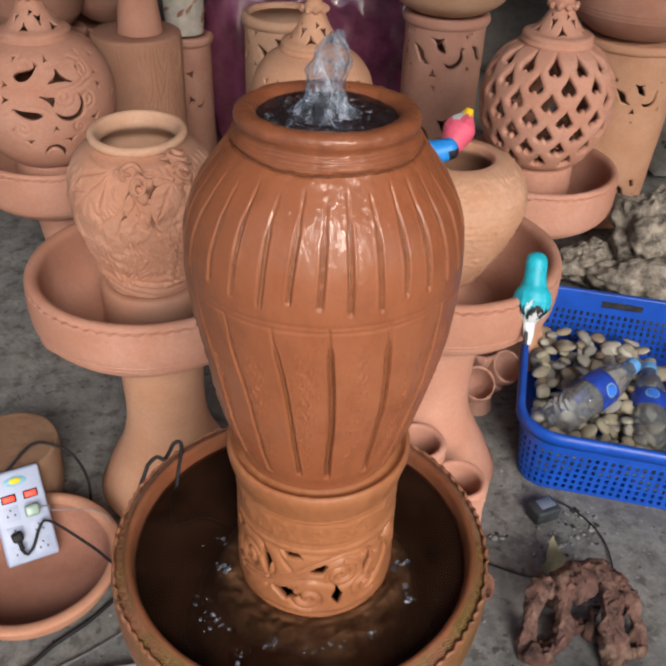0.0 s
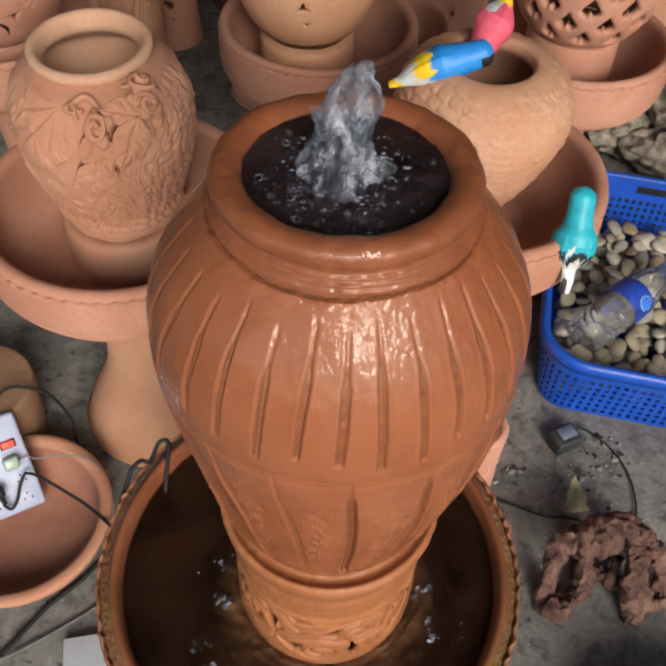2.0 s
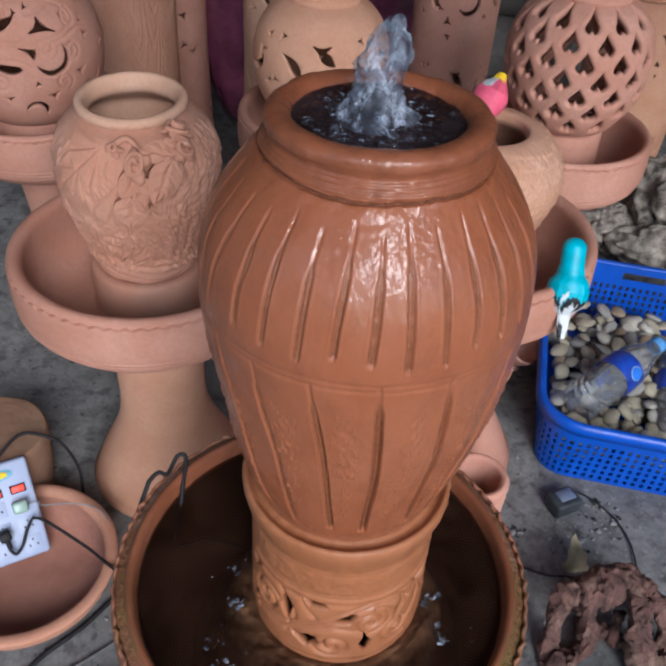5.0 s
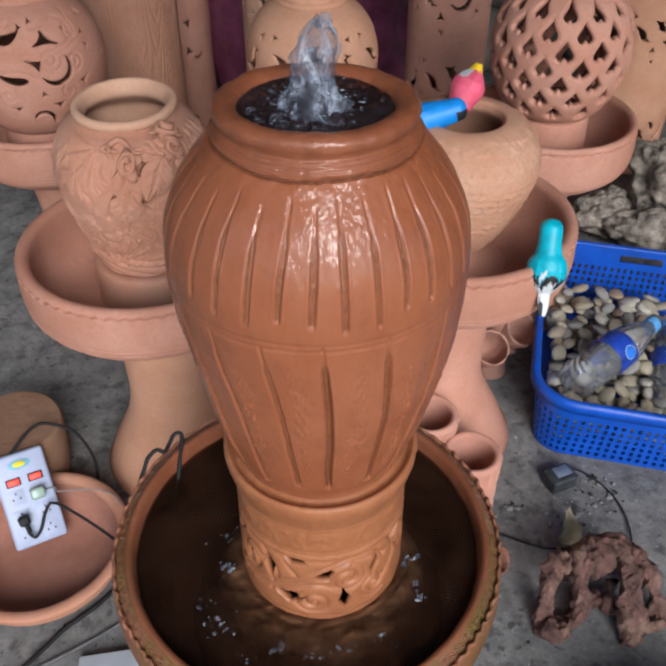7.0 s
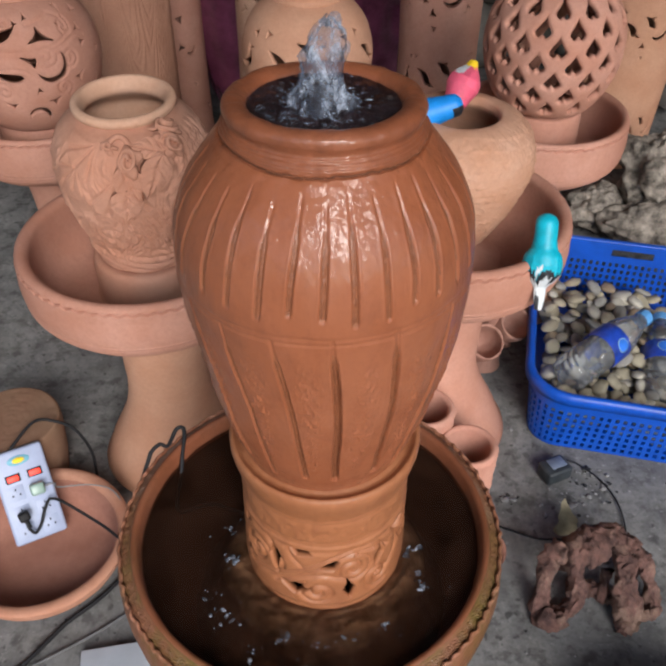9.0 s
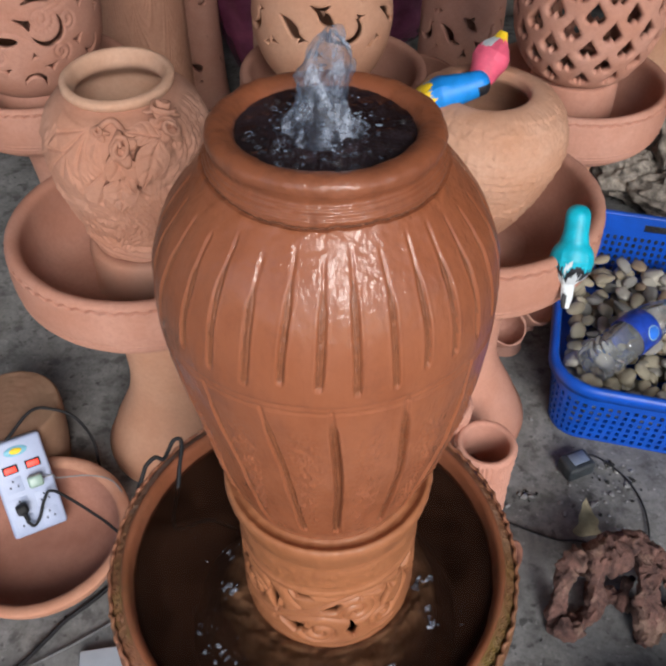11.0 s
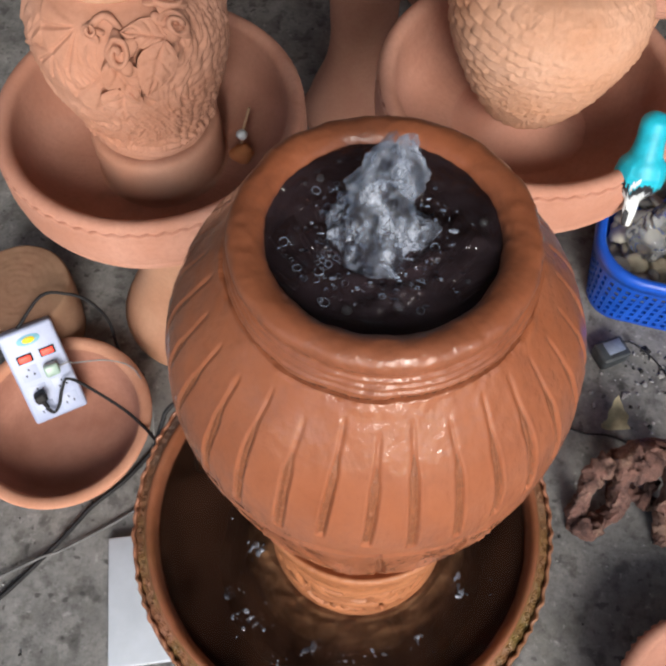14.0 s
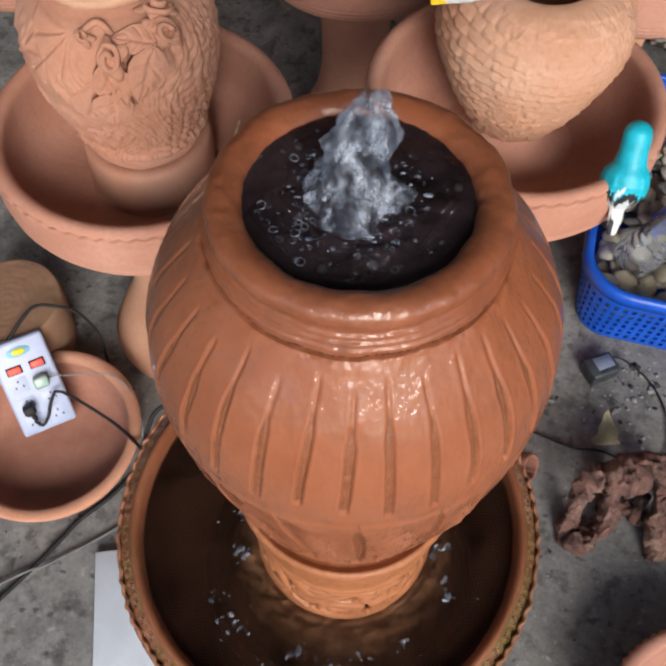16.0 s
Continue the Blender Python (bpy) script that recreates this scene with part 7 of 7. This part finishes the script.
def pocket_planter():
    """A short clay trunk with two open pouches growing from its sides."""
    thing = empty_thing("pocket_planter", "pinkish clay planter with two open pouches behind the bowl foot", "planter", at=(0.398, 0.790, 0.0))
    v, f = lathe(smooth_profile([(0.0, 0.0), (0.036, 0.0), (0.038, 0.01), (0.032, 0.06), (0.030, 0.12), (0.034, 0.165), (0.031, 0.172), (0.026, 0.168), (0.022, 0.12), (0.0, 0.11)], 0.003), 120, lambda U, R, Z: 0.0025 * fbm(np.sin(U) * 6, np.cos(U) * 6, Z * 40, 3))
    mesh_from("trunk", v, f, POUCH_CLAY, thing)
    prof = smooth_profile([(0.0, -0.074), (0.014, -0.071), (0.028, -0.054), (0.034, -0.028), (0.0345, -0.004), (0.0335, 0.002), (0.0312, 0.0025), (0.0298, -0.002), (0.0296, -0.02), (0.024, -0.048), (0.011, -0.066), (0.0, -0.068)], 0.002)
    for x, y, z, rx, ry in ((-0.024, -0.098, 0.152, 38, 16), (0.052, -0.032, 0.150, 34, 26)):
        v, f = lathe(prof, 80, lambda U, R, Z: 0.0022 * fbm(np.sin(U) * 3 + x * 90, np.cos(U) * 3, Z * 40, 3))
        v, f = moved((v, f), pose(x, y, z, rx, ry, 0) @ Matrix.Diagonal((1.15, 1.15, 1.0, 1)))
        pouch = mesh_from("pouch", v, f, POUCH_CLAY, thing)
        v, f = tube([(x * 0.85, y * 0.62, z - 0.062), (x * 0.6, y * 0.45, z - 0.072), (x * 0.25, y * 0.2, z - 0.085)], 0.016, 16)
        mesh_from("stem", v, f, POUCH_CLAY, pouch)


pocket_planter()


def adapter():
    thing = empty_thing("power_adapter", "dark scuffed power adapter with a pale label on the ground", "adapter", at=(0.492, 0.446, 0.0))
    thing.rotation_euler = (0, 0, radians(24))
    bm = rounded_box(0.058, 0.044, 0.034, 0.006, 3)
    bmesh.ops.translate(bm, vec=(0, 0, 0.0175), verts=bm.verts)
    part("casing", bm, ADAPTER_BOX, thing)
    bm = rounded_box(0.034, 0.026, 0.002, 0.0006, 1)
    bmesh.ops.translate(bm, vec=(0.004, 0.003, 0.035), verts=bm.verts)
    part("sticker", bm, PALE_LABEL, thing, "pale bluish sticker")


adapter()
cable("cable", [(0.505, 0.468, 0.022), (0.540, 0.470, 0.012), (0.585, 0.430, 0.004), (0.605, 0.370, 0.004), (0.600, 0.300, 0.004), (0.575, 0.265, 0.004), (0.53, 0.262, 0.004), (0.475, 0.285, 0.004), (0.430, 0.288, 0.004), (0.385, 0.305, 0.004), (0.33, 0.33, 0.004)], 0.0020, BLACK_RUBBER, "thin black adapter cable curling over the ground")


def dry_leaf():
    n, m = 16, 9
    u, w = np.meshgrid(np.linspace(0, 1, n), np.linspace(-1, 1, m), indexing="ij")
    half = 0.026 * (1 - u) ** 0.8 * (1 + 0.12 * np.sin(u * 17 + w))
    x = w * half + 0.003 * np.sin(u * 5)
    y = 0.042 * u - 0.012
    z = 0.004 + 0.062 * u ** 1.2 + 0.010 * w ** 2 * (1 - u) + 0.002 * np.sin(9 * u + 4 * w)
    top = np.stack([x, y, z], -1).reshape(-1, 3)
    N = n * m
    f = [(i * m + j, (i + 1) * m + j, (i + 1) * m + j + 1, i * m + j + 1) for i in range(n - 1) for j in range(m - 1)]
    f = f + [tuple(q + N for q in g[::-1]) for g in f]
    ob = mesh_from("dry_leaf", np.vstack([top, top - (0, 0, 0.0009)]), f, DRY_LEAF)
    ob.location = (0.482, 0.308, 0.0)
    tagged(ob, "curled dry tan leaf lying on the concrete", "leaf")


dry_leaf()


# ---- back row: bag, sacks, small pots ----
def plastic_bag():
    v, f = blob(1.0, 6, 0.10, 1.2, 110, 160, (0.40, 0.22, 0.46), 3)
    fold = 0.05 * np.abs(fbm(v[:, 0] * 5 + 2, v[:, 1] * 5, v[:, 2] * 1.6, 4)) + 0.022 * np.abs(fbm(v[:, 0] * 16 + 3 * v[:, 2], v[:, 1] * 16, v[:, 2] * 9, 3))
    d = v / np.linalg.norm(v, axis=1)[:, None]
    v = v - d * fold[:, None]
    v[:, 2] -= v[:, 2].min()
    ob = mesh_from("plastic_bag", v, f, MAROON_FILM)
    ob.location = (0.06, 2.22, 0.0)
    tagged(ob, "large crinkled maroon plastic bag stuffed full behind the pots", "plastic bag")
    v, f = blob(1.0, 8, 0.10, 1.2, 50, 70, (0.16, 0.16, 0.44), 3)
    v[:, 2] -= v[:, 2].min()
    ob = mesh_from("plastic_bag", v, f, MAROON_FILM)
    ob.location = (-0.235, 2.02, 0.0)
    tagged(ob, "tall purple plastic bag standing between clay cylinders", "plastic bag")


plastic_bag()


def sack(at, size, turn, label, seed, ink=None):
    n = 40
    u, w = np.meshgrid(np.linspace(-1, 1, n), np.linspace(-1, 1, n), indexing="ij")
    puff = np.clip((1 - u ** 4) * (1 - w ** 4), 0, 1) ** 0.5
    z = puff * 0.5 + 0.05 * fbm(u * 3 + seed, w * 3, 0 * u, 3) * puff
    top = np.stack([u * 0.5, w * 0.5, z], -1).reshape(-1, 3)
    low = np.stack([u * 0.5, w * 0.5, -0.5 * puff], -1).reshape(-1, 3)
    N = n * n
    f = [(i * n + j, (i + 1) * n + j, (i + 1) * n + j + 1, i * n + j + 1) for i in range(n - 1) for j in range(n - 1)]
    f = f + [tuple(q + N for q in g[::-1]) for g in f]
    thing = empty_thing("sack", label, "sack", "white sacks", at=(at[0], at[1], at[2] + size[2] / 2))
    thing.rotation_euler = (0, 0, radians(turn))
    body = mesh_from("sack_body", np.vstack([top, low]) * np.array(size), f, SACK, thing)
    if ink is not None:
        for k, (x, zz, sx, sz) in enumerate(((-0.22, 0.10, 0.10, 0.05), (-0.08, 0.10, 0.08, 0.05), (0.06, 0.10, 0.09, 0.05), (0.20, 0.08, 0.08, 0.05), (-0.1, -0.08, 0.22, 0.03))):
            bm = rounded_box(sx * size[0], 0.004, sz * 2.4 * size[2], 0.001, 1)
            bmesh.ops.translate(bm, vec=(x * size[0], -0.5 * size[1] + 0.02, zz * size[2]), verts=bm.verts)
            part("print", bm, ink, thing, "printed bar of faded lettering")
    return thing


for k, (x, z, ink) in enumerate(((-1.0, 0.0, None), (-0.3, 0.0, INK_BLACK), (0.55, 0.0, INK_BLUE), (1.3, 0.0, INK_BLACK), (-0.6, 0.25, INK_BLACK), (0.2, 0.25, None), (0.85, 0.25, INK_BLUE), (1.5, 0.25, None))):
    sack((x, 2.66, z), (0.74, 0.44, 0.27), (-3, 4, 2, -5, 3, -2, 4, 0)[k], "dusty white woven sack lying in a stack by the wall", k, ink)


def small_vase():
    v, f = lathe(smooth_profile([(0.0, 0.0), (0.058, 0.0), (0.061, 0.006), (0.056, 0.05), (0.052, 0.09), (0.058, 0.14), (0.066, 0.19), (0.060, 0.20), (0.0, 0.20)], 0.004), 90, lambda U, R, Z: 0.001 * fbm(np.sin(U) * 4, np.cos(U) * 4, Z * 25, 2))
    ob = mesh_from("clay_vase", v, f, DRY)
    ob.location = (-0.500, 1.59, 0.6345)
    tagged(ob, "orange terracotta vase standing on the bark cylinder", "vase")
    thing = empty_thing("painted_pot", "white painted pot with brown leaf pattern on a cylinder", "pot", at=(-0.430, 1.905, 0.5485))
    v, f = lathe(smooth_profile([(0.0, 0.0), (0.052, 0.0), (0.057, 0.01), (0.060, 0.06), (0.064, 0.14), (0.062, 0.18), (0.0, 0.18)], 0.004), 70)
    mesh_from("body", v, f, WHITEWASH, thing)
    rnd = random.Random(3)
    for k in range(14):
        a, z = k * TAU / 14, 0.05 + 0.09 * rnd.random()
        v, f = moved(clay_leaf(0.035, 0.012, k), Matrix.Translation((0.0605 * math.sin(a), -0.0605 * math.cos(a), z)) @ pose(0, 0, 0, 90, 0, math.degrees(a)) @ pose(0, 0, 0, 0, 0, rnd.uniform(20, 70)))
        mesh_from("leaf_pattern", v, f, DUSK, thing)


WHITEWASH = plain("chalky_whitewash", (0.50, 0.46, 0.41), 0.9, 0.2, 0.2, 30, 0.2)
small_vase()
for at in ((-0.90, 1.95), (-0.70, 2.12)):
    for k in range(5):
        loose_bowl((*at, 0.132 * k), 0.15 if k % 2 else 0.155, 0.13, DUSK, "brown clay bowl in a tall stack of bowls" if k else "brown clay bowl under a tall stack of bowls", 3)
loose_bowl((0.200, 1.42, 0.0), 0.12, 0.11, DUSK, "brown clay bowl in a short stack on the ground", 3)
loose_bowl((0.200, 1.42, 0.112), 0.12, 0.11, DUSK, "brown clay bowl stacked behind the pierced lamp", 3)
loose_bowl((0.200, 1.42, 0.224), 0.12, 0.11, DUSK, "brown clay bowl stacked behind the pierced lamp", 3)


# ---- odds and ends in the bowl and on the floor ----
def incense_stub():
    thing = empty_thing("small_stick", "thin wooden stick with a white bead in the bowl", "stick", at=(-0.172, 0.552, 0.4255))
    v, f = tube([(0.0, 0.0, 0.004), (0.007, 0.003, 0.045), (0.019, 0.006, 0.088)], 0.0022, 8)
    mesh_from("shaft", v, f, STICK_WOOD, thing)
    v, f = moved(blob(0.0085, 4, 0.12, 1.2, 10, 14, (1, 1, 0.9), 2), pose(0.006, -0.006, 0.046))
    mesh_from("bead", v, f, WHITE_PAINT, thing, "small white bead")
    v, f = blob(0.016, 9, 0.3, 1.4, 14, 18, (1.0, 0.9, 0.95), 3)
    ob = mesh_from("clay_lump", v, f, ORANGE_CLAY)
    ob.location = (-0.168, 0.535, 0.443)
    tagged(ob, "small orange clay lump lying in the bowl", "clay lump")


STICK_WOOD = plain("bare_stick_wood", (0.42, 0.27, 0.17), 0.8, 0.2, 0.2, 60, 0.2)
ORANGE_CLAY = clay("orange_lump_clay", (0.42, 0.16, 0.06), (0.48, 0.2, 0.09), (0.3, 0.1, 0.04))
incense_stub()


def flat_sack():
    thing = sack((1.47, 2.36, 0.0), (0.50, 0.50, 0.07), 6, "flattened grey sack with black printed numbers on the floor", 31)
    font = bpy.data.curves.new("printed_number", "FONT")
    font.body = "32"
    font.size, font.extrude, font.align_x, font.align_y = 0.095, 0.0008, "CENTER", "CENTER"
    font.materials.append(INK_BLACK)
    ob = new("printed_number", font)
    ob.matrix_world = Matrix.Translation((1.375, 2.300, 0.070)) @ pose(0, 0, 0, 0, 0, 84)
    ob.parent = thing
    ob.matrix_parent_inverse = (Matrix.Translation((1.47, 2.36, 0.035)) @ pose(0, 0, 0, 0, 0, 6)).inverted()
    ob["label"] = "black printed number"


flat_sack()


def debris():
    rnd = random.Random(77)
    pale, dark = [], []
    for k in range(170):
        near = rnd.random() < 0.35
        x, y = (rnd.gauss(0.52, 0.07), rnd.gauss(0.37, 0.07)) if near else (rnd.uniform(-0.85, 0.95), rnd.uniform(-0.35, 0.55))
        if math.hypot(x, y) < 0.17:
            continue
        s = rnd.uniform(0.0010, 0.0040 if near else 0.0026)
        piece = moved(blob(s, k, 0.7, 1.6, 5, 7, (rnd.uniform(0.8, 1.8), 1.0, 0.45), 2), pose(x, y, 0.002, 0, 0, rnd.uniform(0, 360)))
        (pale if rnd.random() < (0.85 if near else 0.6) else dark).append(piece)
    for k in range(46):
        cx, cy, spread = ((0.560, 0.448, 0.022), (0.535, 0.412, 0.020), (0.590, 0.425, 0.014), (0.392, 0.385, 0.009))[k % 4]
        s = 0.0012 + 0.0055 * rnd.random() ** 3
        (pale if k % 3 else dark).append(moved(blob(s, k + 300, 0.8, 1.8, 6, 10, (rnd.uniform(0.9, 1.9), 1.0, 0.22), 3), pose(rnd.gauss(cx, spread), rnd.gauss(cy, spread), 0.002, 0, 0, rnd.uniform(0, 360))))
    for pieces, mat, what in ((pale, CRUMB_PALE, "pale plaster crumbs scattered over the concrete ground"), (dark, CRUMB_DARK, "dark grit scattered over the concrete ground")):
        v, f = merged(*pieces)
        tagged(mesh_from("debris", v, f, mat), what, "debris", kind="stuff")


CRUMB_PALE = plain("pale_crumbs", (0.27, 0.27, 0.275), 0.9, 0.2, 0.3, 60, 0.2)
CRUMB_DARK = plain("dark_grit", (0.03, 0.03, 0.03), 0.9, 0.2, 0.3, 60, 0.2)
debris()


def clay_pipe():
    v, f = lathe(smooth_profile([(0.012, 0.0), (0.020, 0.0), (0.024, 0.006), (0.023, 0.03), (0.025, 0.055), (0.024, 0.061), (0.021, 0.062), (0.019, 0.056), (0.018, 0.03), (0.015, 0.01), (0.0, 0.009)], 0.002), 64, lambda U, R, Z: 0.0012 * fbm(np.sin(U) * 4, np.cos(U) * 4, Z * 40, 3))
    ob = mesh_from("clay_cup", v, f, CUP_CLAY)
    ob.matrix_world = PIPE_POSE
    tagged(ob, "small dark reddish clay cup tipped on its side by the basin", "cup")


PIPE_POSE = Matrix.Translation((0.292, 0.254, 0.020)) @ pose(0, 0, 0, 0, 58, -30)
clay_pipe()
